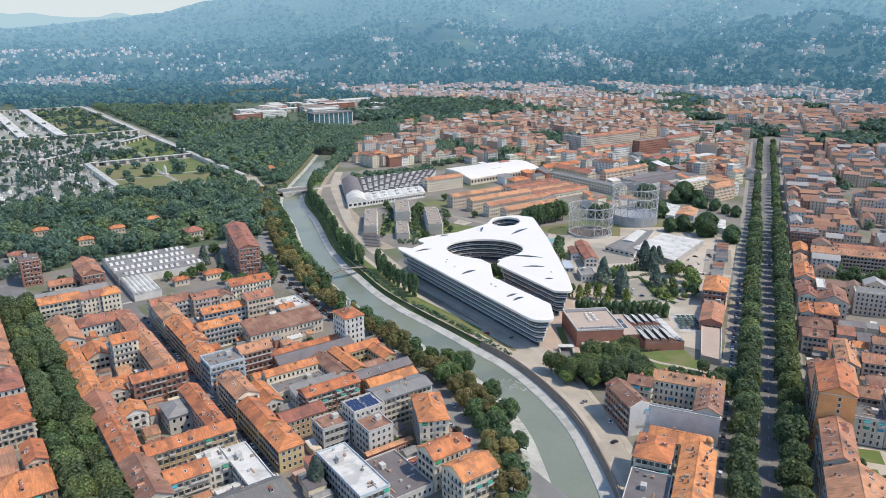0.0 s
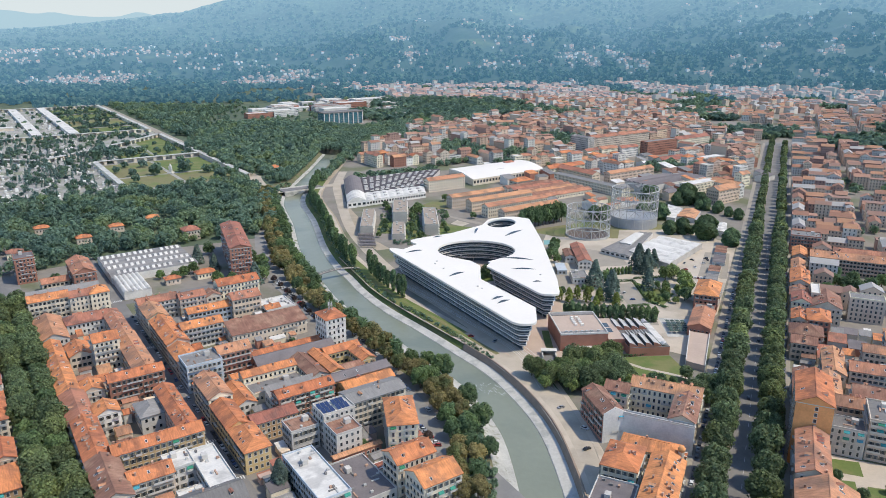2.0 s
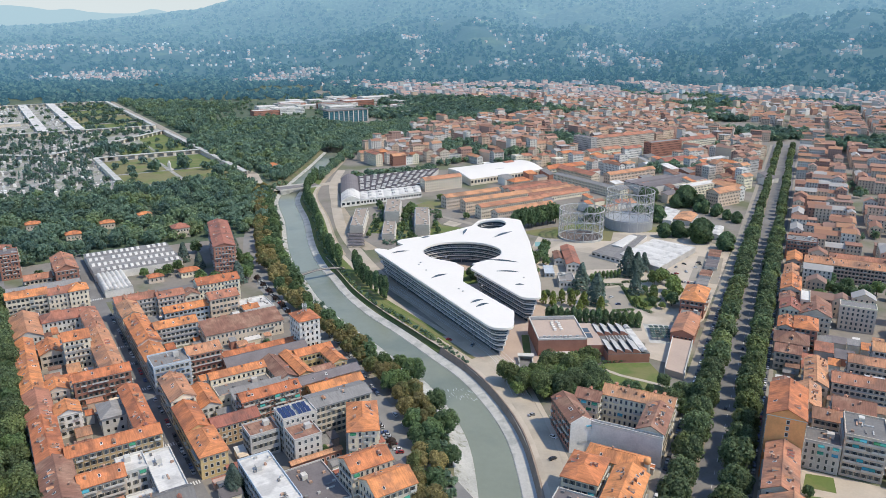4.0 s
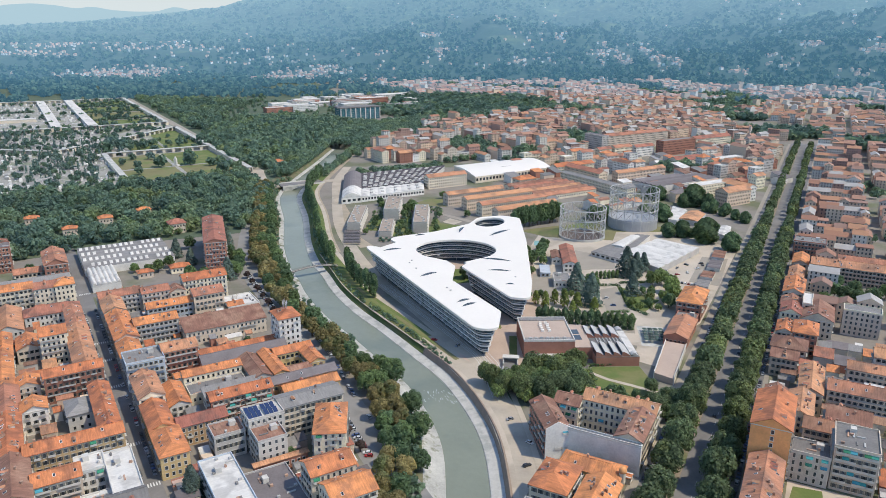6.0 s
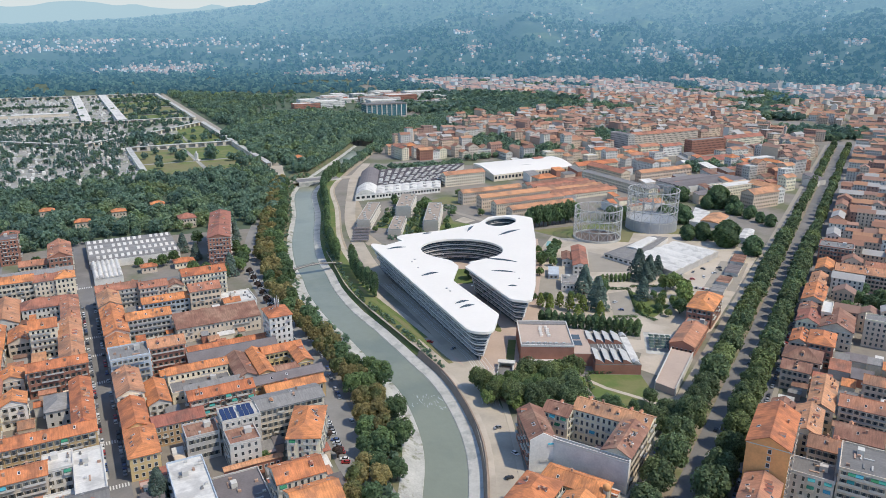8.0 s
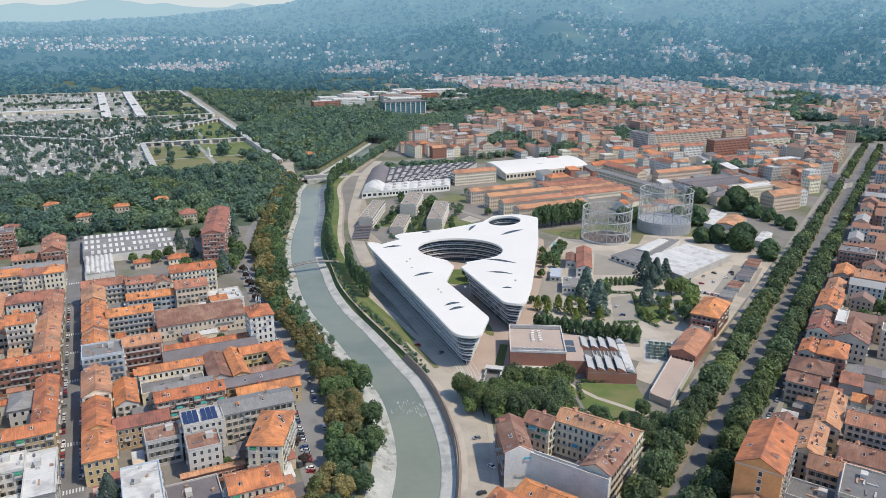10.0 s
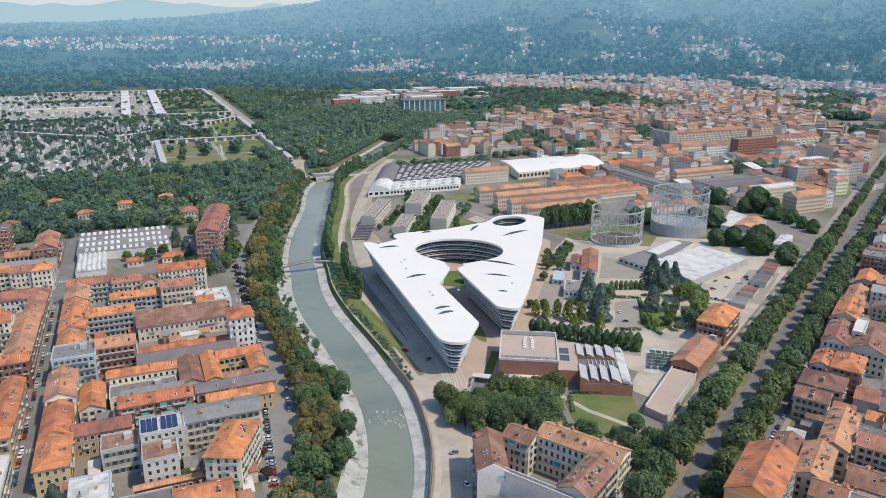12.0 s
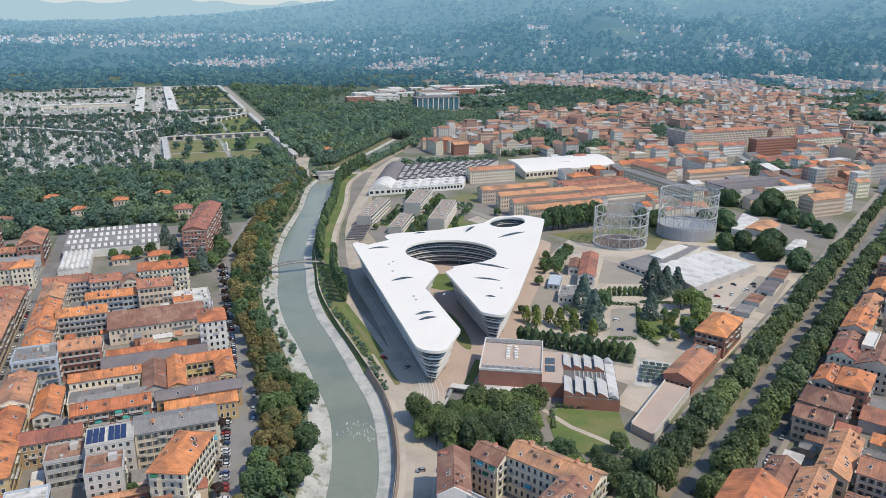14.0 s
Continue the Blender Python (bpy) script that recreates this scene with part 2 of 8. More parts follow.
def sweep(line, profile):
    """A strip along a flat line; profile: rows of (offset to the right, z)."""
    bm = bmesh.new()
    rows = []
    for i, p in enumerate(line):
        s = side_of(line, i)
        rows.append([bm.verts.new((p.x + s.x * o, p.y + s.y * o, z)) for o, z in profile])
    for a, b in zip(rows, rows[1:]):
        for k in range(len(profile) - 1):
            bm.faces.new((a[k], a[k + 1], b[k + 1], b[k]))
    return bm


LEFT = (0.811, 0.585)       # across axis of the quarter west of the river
RIGHT = (0.920, -0.391)     # across axis of the boulevard


def at(axis, a, b):
    return (a * axis[0] - b * axis[1], a * axis[1] + b * axis[0])


def turn(axis):
    return math.degrees(math.atan2(axis[1], axis[0]))


def palette(name, colours, rough=0.9, spread=0.2):
    """A material whose colour is drawn anew for each loose piece of a mesh."""
    m = material(name, (0.5, 0.5, 0.5), rough, spread, 0.1, 0.8, per_island=0.15)
    t, N = m.node_tree, m.node_tree.nodes
    hsv = [n for n in N if n.bl_idname == "ShaderNodeHueSaturation"][0]
    geo = [n for n in N if n.bl_idname == "ShaderNodeNewGeometry"][0]
    ramp = N.new("ShaderNodeValToRGB")
    ramp.color_ramp.interpolation = "CONSTANT"
    els = ramp.color_ramp.elements
    while len(els) < len(colours):
        els.new(0.5)
    for i, c in enumerate(colours):
        els[i].position = i / len(colours)
        els[i].color = (*c, 1)
    t.links.new(geo.outputs["Random Per Island"], ramp.inputs[0])
    t.links.new(ramp.outputs[0], hsv.inputs["Color"])
    return m


def haze_glow(m):
    """Haze painted as emission on the far backdrop, growing outwards from the plan's middle."""
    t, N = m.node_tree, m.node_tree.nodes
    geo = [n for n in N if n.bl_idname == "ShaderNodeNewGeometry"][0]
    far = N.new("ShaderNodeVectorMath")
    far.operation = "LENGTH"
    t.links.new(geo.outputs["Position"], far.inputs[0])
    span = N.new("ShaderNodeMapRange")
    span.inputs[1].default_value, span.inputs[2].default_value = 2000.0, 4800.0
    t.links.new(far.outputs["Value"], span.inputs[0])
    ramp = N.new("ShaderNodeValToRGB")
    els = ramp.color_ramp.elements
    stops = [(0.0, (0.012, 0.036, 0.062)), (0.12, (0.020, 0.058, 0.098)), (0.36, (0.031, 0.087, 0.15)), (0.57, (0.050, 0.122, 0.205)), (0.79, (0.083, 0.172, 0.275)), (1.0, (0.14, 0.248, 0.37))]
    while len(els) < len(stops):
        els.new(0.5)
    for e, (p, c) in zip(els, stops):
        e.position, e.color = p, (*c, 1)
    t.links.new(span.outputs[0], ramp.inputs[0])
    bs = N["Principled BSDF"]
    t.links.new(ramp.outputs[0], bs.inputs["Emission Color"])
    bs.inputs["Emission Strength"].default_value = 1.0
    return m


M_FARWALL = palette("mixed_plaster_walls", [(0.64, 0.53, 0.41), (0.60, 0.44, 0.33), (0.68, 0.63, 0.56), (0.40, 0.25, 0.20), (0.56, 0.52, 0.47), (0.66, 0.50, 0.37)])
# far houses: darker base colours, with haze added as emission
M_HILLWALL = haze_glow(palette("hazed_villa_walls", [(0.46, 0.38, 0.29), (0.42, 0.31, 0.24), (0.52, 0.48, 0.43), (0.42, 0.29, 0.21)]))
M_HILLROOF = haze_glow(palette("hazed_villa_roofs", [(0.36, 0.18, 0.11), (0.32, 0.16, 0.10), (0.38, 0.26, 0.20), (0.38, 0.20, 0.13)]))
M_FARROOF = palette("mixed_tiled_roofs", [(0.38, 0.19, 0.12), (0.33, 0.17, 0.115), (0.42, 0.22, 0.13), (0.28, 0.17, 0.13), (0.36, 0.20, 0.14), (0.34, 0.32, 0.30)])

M_FOAM = material("white_water_foam", (0.40, 0.43, 0.40), 0.6, 0.4, 0.3, 1.5)


# ---- ground, river, roads ----
RIVER = smooth_line([(60, 180), (63, 260), (60.5, 318), (53, 363), (33, 412), (10, 446), (-18, 485), (-45, 520), (-70, 560), (-88, 597), (-106, 632), (-130, 694), (-160, 793), (-196, 898), (-205, 1000), (-207, 1130), (-212, 1265)], 8.0)
HALF = 10.5


def river_distance(xs, ys):
    """Signed distance to the river's middle, positive to the right of its way."""
    best = np.full(xs.shape, 1e9)
    sign = np.ones(xs.shape)
    pts = np.array([(p.x, p.y) for p in RIVER])
    for i in range(len(pts) - 1):
        a, d = pts[i], pts[i + 1] - pts[i]
        u = np.clip(((xs - a[0]) * d[0] + (ys - a[1]) * d[1]) / (d @ d), 0, 1)
        dx, dy = xs - a[0] - u * d[0], ys - a[1] - u * d[1]
        q = np.hypot(dx, dy)
        near = q < best
        best = np.where(near, q, best)
        sign = np.where(near, np.sign(dx * d[1] - dy * d[0]), sign)
    return best * sign


def ground_sheet():
    xs = np.concatenate([np.arange(-4800, -520, 120), np.arange(-520, -280, 40), np.arange(-280, 110, 4), np.arange(110, 300, 38), np.arange(300, 4801, 120)])
    ys = np.concatenate([np.arange(-900, 170, 107), np.arange(170, 1600, 4), np.arange(1600, 4900, 110)])
    X, Y = np.meshgrid(xs.astype(float), ys.astype(float))
    d = river_distance(X, Y)
    Z = np.where((d > -27) & (d < 20), -8.0, 0.0)
    Z = np.where((Y > 1600) | (Y < 150), 0.0, Z)
    nx, ny = len(xs), len(ys)
    verts = np.stack([X, Y, Z], -1).reshape(-1, 3)
    i = (np.arange(ny - 1)[:, None] * nx + np.arange(nx - 1)[None]).reshape(-1)
    faces = np.stack([i, i + 1, i + nx + 1, i + nx], -1)
    me = bpy.data.meshes.new("ground")
    me.from_pydata(verts.tolist(), [], faces.tolist())
    return me


tagged(part("ground", ground_sheet(), M_YARD), "grey-brown city ground reaching to the hills", "ground", kind="structure")
tagged(part("water", sweep(RIVER, [(-HALF - 6, -5), (-4, -5), (4, -5), (HALF + 6, -5)]), water), "grey-green river water with faint ripples", "river", kind="structure")
tagged(part("river_bank_east", sweep([p for p in RIVER if p.y < 990], [(HALF - 1, -6), (HALF, -4.6), (HALF + 3, -4.2), (HALF + 6.5, -3.6)]), M_CONCRETE), "pale concrete apron along the river", "river bank", kind="structure")
tagged(part("embankment_wall", sweep([p for p in RIVER if p.y < 452], [(HALF + 6.5, -3.6), (HALF + 8.0, 0.9), (HALF + 8.6, 0.9), (HALF + 8.7, 0.1), (HALF + 9.2, 0.1)]), M_BANKWALL), "dark stone embankment wall with parapet", "wall", kind="structure")
tagged(part("river_bank_east_upper", sweep([p for p in RIVER if p.y > 980], [(HALF - 1, -6), (HALF, -4.6), (HALF + 3, -4.2), (HALF + 6.5, -3.6)]), M_SCRUB), "overgrown shore of the upper river", "river bank", kind="structure")
tagged(part("bank_slope_east", sweep([p for p in RIVER if p.y > 440], [(HALF + 6.3, -3.65), (HALF + 6.6, -3.2), (HALF + 11.5, -0.2), (HALF + 12.5, 0.11), (HALF + 14, 0.11)]), M_GRASS), "grass slope above the concrete apron", "slope", kind="structure")
tagged(part("river_bank_west", sweep(RIVER, [(-HALF + 1, -6), (-HALF, -4.7), (-HALF - 3.0, -4.1), (-HALF - 4.5, -3.7)]), M_RUBBLE), "pale gravel strip along the river", "river bank", kind="structure")
tagged(part("bank_slope", sweep(RIVER, [(-HALF - 4.5, -3.7), (-HALF - 10, -1.0), (-HALF - 13, 0.03), (-HALF - 27, 0.03)]), M_SCRUB), "overgrown earth slope above the river", "slope", kind="structure")


tagged(part("river_bank_west_gravel", sweep([p for p in RIVER if p.y < 590], [(-HALF - 4.3, -3.55), (-HALF - 9.5, -1.0), (-HALF - 10.5, -0.8)]), M_RUBBLE), "pale gravel shore in the river bend", "river bank", kind="structure")


def strip(name, pts, half, mat, z=0.05, label="", category="road"):
    line = smooth_line(pts, 12.0)
    bm = sweep(line, [(-half, z - 0.3), (-half, z), (half, z), (half, z - 0.3)])
    return tagged(part(name, bm, mat), label, category, kind="structure")


def axis_strip(name, axis, a0, a1, b0, b1, mat, z, label, category="road"):
    bm = bmesh.new()
    prism(bm, [at(axis, a0, b0), at(axis, a1, b0), at(axis, a1, b1), at(axis, a0, b1)], z - 0.3, z)
    return tagged(part(name, bm, mat), label, category, kind="structure")


strip("pavement", [(p.x + side_of(RIVER, i).x * (HALF + 22.5), p.y + side_of(RIVER, i).y * (HALF + 22.5)) for i, p in enumerate(RIVER) if i % 4 == 0 and 440 < p.y < 1000], 3.6, M_SAND, 0.075, "sandy path between grass and road", "pavement")
# kerb and footway beside the parapet, and the footway on the houses' side
strip("pavement", [(p.x + side_of(RIVER, i).x * (HALF + 10.6), p.y + side_of(RIVER, i).y * (HALF + 10.6)) for i, p in enumerate(RIVER) if i % 3 == 0 and p.y < 430], 1.4, M_SAND, 0.17, "pale stone footway along the parapet", "pavement")
strip("pavement", [(92.5, 180), (94.5, 300), (92, 345), (82.5, 396), (72, 436)], 1.5, M_SAND, 0.2, "pale footway beside the houses", "pavement")
strip("lawn", [(p.x + side_of(RIVER, i).x * (HALF + 17.5), p.y + side_of(RIVER, i).y * (HALF + 17.5)) for i, p in enumerate(RIVER) if i % 3 == 0 and 418 < p.y < 560], 1.6, M_DRY, 0.13, "strip of dry grass beside the road", "lawn")
# the boulevard with its two tree strips
axis_strip("road", RIGHT, 2, 46, 150, 1520, M_ASPHALT, 0.05, "wide grey asphalt boulevard")
for a0, a1 in ((11, 18), (33, 38)):
    axis_strip("pavement", RIGHT, a0, a1, 150, 1500, M_EARTH, 0.2, "brown earth tree strip along the boulevard", "pavement")
for a0, a1 in ((-2, 2.2), (43.5, 46)):
    axis_strip("pavement", RIGHT, a0, a1, 150, 1500, M_PAVE, 0.18, "stone pavement along the boulevard", "pavement")
axis_strip("road", LEFT, 101.5, 112.5, 150, 760, M_ASPHALT, 0.05, "narrow asphalt street between houses")
axis_strip("road", LEFT, 23, 48, 150, 900, M_ASPHALT, 0.05, "tree-lined asphalt avenue")
axis_strip("road", LEFT, 101, 225, 566, 574, M_ASPHALT, 0.06, "asphalt cross street")
axis_strip("road", LEFT, 40, 101, 578, 588, M_ASPHALT, 0.06, "asphalt cross street")
strip("road", [at(LEFT, 199, 150), at(LEFT, 207, 250), at(LEFT, 216, 330), at(LEFT, 224, 380), at(LEFT, 229, 450), at(LEFT, 236, 560), at(LEFT, 258, 650), at(LEFT, 310, 790), at(LEFT, 345, 880)], 9.5, M_ROADGREY, 0.06, "grey asphalt riverside road with parked cars")
strip("pavement", [(p.x + side_of(RIVER, i).x * (HALF + 17), p.y + side_of(RIVER, i).y * (HALF + 17)) for i, p in enumerate(RIVER) if i % 6 == 0 and p.y < 660], 9, M_PALEROAD, 0.05, "pale riverside promenade and road", "pavement")
strip("pavement", [(p.x + side_of(RIVER, i).x * (HALF + 19), p.y + side_of(RIVER, i).y * (HALF + 19)) for i, p in enumerate(RIVER) if i % 6 == 0 and 640 < p.y < 1200], 9, M_DIRT, 0.045, "tan dirt track along the upper river", "pavement")
strip("lawn", [(p.x + side_of(RIVER, i).x * (HALF + 15.5), p.y + side_of(RIVER, i).y * (HALF + 15.5)) for i, p in enumerate(RIVER) if i % 5 == 0 and 455 < p.y < 1020], 6.5, M_GRASS, 0.1, "grass strip above the embankment", "lawn")
strip("road", [(84, 180), (86, 300), (84, 345), (74, 395), (62, 440), (42, 472), (8, 530), (-30, 590), (-68, 672), (-100, 760), (-130, 880), (-152, 980), (-160, 1080)], 5.8, M_PALEROAD, 0.09, "pale grey riverside road past the campus")
for off in (-5.4, -3.6, -2.2, 0.4, 1.8, 3.8, 6.6):
    line = smooth_line([(76 + off, 395), (66 + off, 440), (52 + off, 466), (20 + off, 515), (-20 + off, 575)], 10.0)
    tagged(part("trim", sweep(line, [(-0.12, 0.08), (-0.12, 0.13), (0.12, 0.13), (0.12, 0.08)]), M_LINE), "pale road line beside the campus", "road marking", kind="structure")


def patch(name, pts, mat, z, label, category):
    bm = bmesh.new()
    prism(bm, pts, z - 0.25, z)
    return tagged(part(name, bm, mat), label, category, kind="structure")


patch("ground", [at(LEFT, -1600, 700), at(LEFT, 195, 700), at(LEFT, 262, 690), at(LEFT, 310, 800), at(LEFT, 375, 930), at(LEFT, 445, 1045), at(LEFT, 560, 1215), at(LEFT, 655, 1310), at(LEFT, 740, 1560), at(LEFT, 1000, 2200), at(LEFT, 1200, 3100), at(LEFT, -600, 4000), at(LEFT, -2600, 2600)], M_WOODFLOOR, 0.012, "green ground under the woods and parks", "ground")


def foam(n, seed):
    """Ragged white streaks below the low weir."""
    r = random.Random(seed)
    for _ in range(n):
        x, y = 41 + r.uniform(-11, 13), 402 + r.uniform(-6, 9)
        l, w, a = r.uniform(0.4, 1.8), r.uniform(0.12, 0.3), radians(r.uniform(100, 140))
        bm = bmesh.new()
        pts = [(x + l * math.cos(t) * math.cos(a) - w * math.sin(t) * math.sin(a), y + l * math.cos(t) * math.sin(a) + w * math.sin(t) * math.cos(a)) for t in (i * 0.785 + r.uniform(-0.2, 0.2) for i in range(8))]
        prism(bm, pts, -5.1, -4.96)
        tagged(part("water", bm, M_FOAM), "white streak of broken water", "water", kind="structure")


foam(44, 5)


# ---- the white campus ----
def rounded(corners, n=7):
    """A ring through corners (x, y, radius) with rounded turns."""
    out = []
    k = len(corners)
    for i, (x, y, r) in enumerate(corners):
        p, a, b = Vector((x, y)), Vector(corners[i - 1][:2]), Vector(corners[(i + 1) % k][:2])
        da, db = (a - p).normalized(), (b - p).normalized()
        if r <= 0:
            out.append(p)
            continue
        half = da.angle(db) / 2
        cut = min(r / math.tan(half), 0.48 * (a - p).length, 0.48 * (b - p).length)
        s, e = p + da * cut, p + db * cut
        for j in range(n + 1):
            u = j / n
            out.append(s * (1 - u) ** 2 + p * 2 * u * (1 - u) + e * u * u)
    return out


def dense(ring, step=3.0):
    out = []
    for i, p in enumerate(ring):
        q = ring[(i + 1) % len(ring)]
        n = max(1, int((q - p).length / step))
        out += [p.lerp(q, j / n) for j in range(n)]
    return out


def inset(ring, d):
    """The ring moved inwards (counter-clockwise ring)."""
    out = []
    n = len(ring)
    for i in range(n):
        e = (ring[(i + 1) % n] - ring[i - 1])
        e = e.normalized() if e.length > 1e-6 else Vector((1, 0))
        out.append(ring[i] + Vector((-e.y, e.x)) * d)
    return out


def oval_arc(cx, cy, rx, ry, tilt, a0, a1, n):
    t = radians(tilt)
    out = []
    for j in range(n + 1):
        a = radians(a0 + (a1 - a0) * j / n)
        x, y = rx * math.cos(a), ry * math.sin(a)
        out.append(Vector((cx + x * math.cos(t) - y * math.sin(t), cy + x * math.sin(t) + y * math.cos(t))))
    return out


def campus_ring():
    # counter-clockwise: west corner, south tip, inner edges, oval court, east tip, north corner
    first = rounded([(-48, 616, 6), (58.5, 441, 12), (72.5, 442, 9), (74, 471, 6), (37.5, 529, 2.5), (37.5, 562, 2.5), (30, 575, 6)])
    court = oval_arc(35, 606, 33.5, 29, 0, 233, -48, 40)
    last = rounded([(46.5, 571, 4), (42.5, 561.5, 2.5), (80, 498, 7), (94, 496, 8), (96, 530, 15), (94.5, 640, 20), (90, 716, 8), (72, 725, 14), (49, 714, 14), (42, 690, 10), (12, 659, 30), (-31, 633, 12)])
    return first, court, last


def deep_inset(ring, d):
    """The ring moved far inwards, with the folds at its tight turns left out."""
    a = np.array([(p.x, p.y) for p in ring])
    e = np.roll(a, -1, 0) - a
    out = []
    for p in inset(ring, d):
        q = np.array((p.x, p.y))
        u = np.clip(((q - a) * e).sum(1) / np.maximum((e * e).sum(1), 1e-9), 0, 1)
        if np.min(np.hypot(*(q - a - e * u[:, None]).T)) > d * 0.965 and (not out or (p - out[-1]).length > 0.4):
            out.append(p)
    return out


def fill_ring(bm, ring, z, hole=()):
    vs = [bm.verts.new((p.x, p.y, z)) for p in ring]
    es = [bm.edges.new((vs[i], vs[(i + 1) % len(vs)])) for i in range(len(vs))]
    hs = [bm.verts.new((p.x, p.y, z)) for p in hole]
    es += [bm.edges.new((hs[i], hs[(i + 1) % len(hs)])) for i in range(len(hs))]
    bmesh.ops.triangle_fill(bm, use_beauty=True, edges=es)
    return vs


def solid_ring(ring, z0, z1, lid=True, hole=()):
    bm = bmesh.new()
    hi = fill_ring(bm, ring, z1, hole) if lid else [bm.verts.new((p.x, p.y, z1)) for p in ring]
    bm.normal_update()
    for f in bm.faces:
        if f.normal.z < 0:
            f.normal_flip()
    lo = [bm.verts.new((p.x, p.y, z0)) for p in ring]
    n = len(ring)
    for i in range(n):
        bm.faces.new((lo[i], lo[(i + 1) % n], hi[(i + 1) % n], hi[i]))
    return bm


def campus():
    base = tagged(new("campus_building"), "large white-roofed campus building with curved glass storeys", "building")
    a, c, b = campus_ring()
    ring = dense(a + c + b, 3.0)
    def well(k):
        """The round light well in the north corner, widened by k."""
        return oval_arc(61, 698, 13.2 + k, 18 + k, -25, 360, 12, 29)
    part("roof", solid_ring(ring, 20.6, 22.2, True, well(0)), M_WHITE, base, "smooth white metal roof")
    part("ground_floor_glazing", solid_ring(deep_inset(ring, 9.0), 0.2, 4.0, lid=False), M_CURTAIN, base, "dark glazed ground floor set far back")
    part("ground_floor_soffit", solid_ring(deep_inset(ring, 6.2), 3.7, 4.3, True, well(0.6)), M_BAND, base, "pale soffit over the ground floor")
    for k in range(4):
        z = 4.2 + 4.1 * k
        part("storey_glazing", solid_ring(deep_inset(ring, 6.6 - 1.0 * k), z, z + 3.4, lid=False), M_CURTAIN, base, "blue curtain glass")
        part("storey_band", solid_ring(deep_inset(ring, 5.0 - 1.05 * k), z + 3.3, z + 4.1, True, well(0.6)), M_BAND, base, "white facade band")
        part("sun_louvre", solid_ring(deep_inset(ring, 5.9 - 1.02 * k), z + 1.0, z + 1.16, True, well(0.6)), M_BAND, base, "thin pale louvre round the storey")
    for k in range(5):
        z = 0.6 + 4.0 * k
        part("well_glazing", solid_ring(well(2.0), z, z + 3.45, lid=False), M_CURTAIN, base, "blue curtain glass")
        part("well_band", solid_ring(well(0.3), z + 3.42, z + 4.0, lid=False), M_BAND, base, "white facade band")
    part("well_rim", solid_ring(well(0), 20.6, 22.2, lid=False), M_WHITE, base)
    part("plinth", solid_ring(deep_inset(ring, 8.0), -0.2, 0.25, True, well(0.6)), M_PAVE, base)
    # round columns that carry the upper storeys
    walkline = deep_inset(ring, 7.2)
    for p in walkline[::7]:
        bm = bmesh.new()
        tube(bm, (p.x, p.y, 0), (p.x, p.y, 4.0), 0.3, 8)
        part("column", bm, M_TANK, base)
    # small vents and hatches on the roof
    for x, y in ((2, 572), (1, 566), (8, 553), (35, 512), (38, 507), (52, 520), (84, 540), (22, 588)):
        part("roof_vent", boxes([(x - 0.7, x + 0.7, y - 0.5, y + 0.5, 22.1, 22.8)]), M_STEEL, base, "small grey roof vent")
    # eyelid skylights on the roof
    for x, y, l, w, r in ((-18, 600, 8.5, 1.6, 29), (19, 540, 8.5, 1.8, 42), (48.5, 488, 6, 1.6, 40), (52.5, 481, 6.2, 1.7, 40), (69, 581, 13.8, 1.8, -12), (72, 554, 9.7, 1.1, -3), (80, 524, 3.6, 0.8, 5), (71, 661, 15, 2.4, 51), (36, 668, 11, 2.2, 80), (0, 646, 5, 1.2, 32)):
        bm = bmesh.new()
        n = 12
        top = [bm.verts.new((-l + 2 * l * j / n, 0.75 * w * math.sin(math.pi * j / n), 0.02 + 0.85 * math.sin(math.pi * j / n))) for j in range(n + 1)]
        back = [bm.verts.new((-l + 2 * l * j / n, w * 2.6 * math.sin(math.pi * j / n), 0.02)) for j in range(n + 1)]
        low = [bm.verts.new((-l + 2 * l * j / n, -0.2 * w * math.sin(math.pi * j / n), 0.03)) for j in range(n + 1)]
        for j in range(n):
            bm.faces.new((top[j], top[j + 1], back[j + 1], back[j])).material_index = 0
            bm.faces.new((low[j], low[j + 1], top[j + 1], top[j])).material_index = 1
        me = mesh_of(bm, "skylight")
        me.materials.append(M_WHITE)
        me.materials.append(M_CURTAIN)
        ob = part("skylight", me, None, base, "dark eyelid-shaped skylight")
        ob.matrix_basis = pose(x, y, 22.2, 0, 0, r)
    return base


campus()
for name, pts, mat, lab in (("lawn", oval_arc(36, 602, 23, 18, 0, 0, 342, 19), M_GRASS, "green lawn in the oval court"), ("lawn", oval_arc(60, 520, 30, 5, -62, 0, 342, 19), M_GRASS, "green lawn between the campus wings")):
    bm = bmesh.new()
    prism(bm, [tuple(p) for p in pts], -0.2, 0.12)
    tagged(part(name, bm, mat), lab, "lawn", kind="structure")


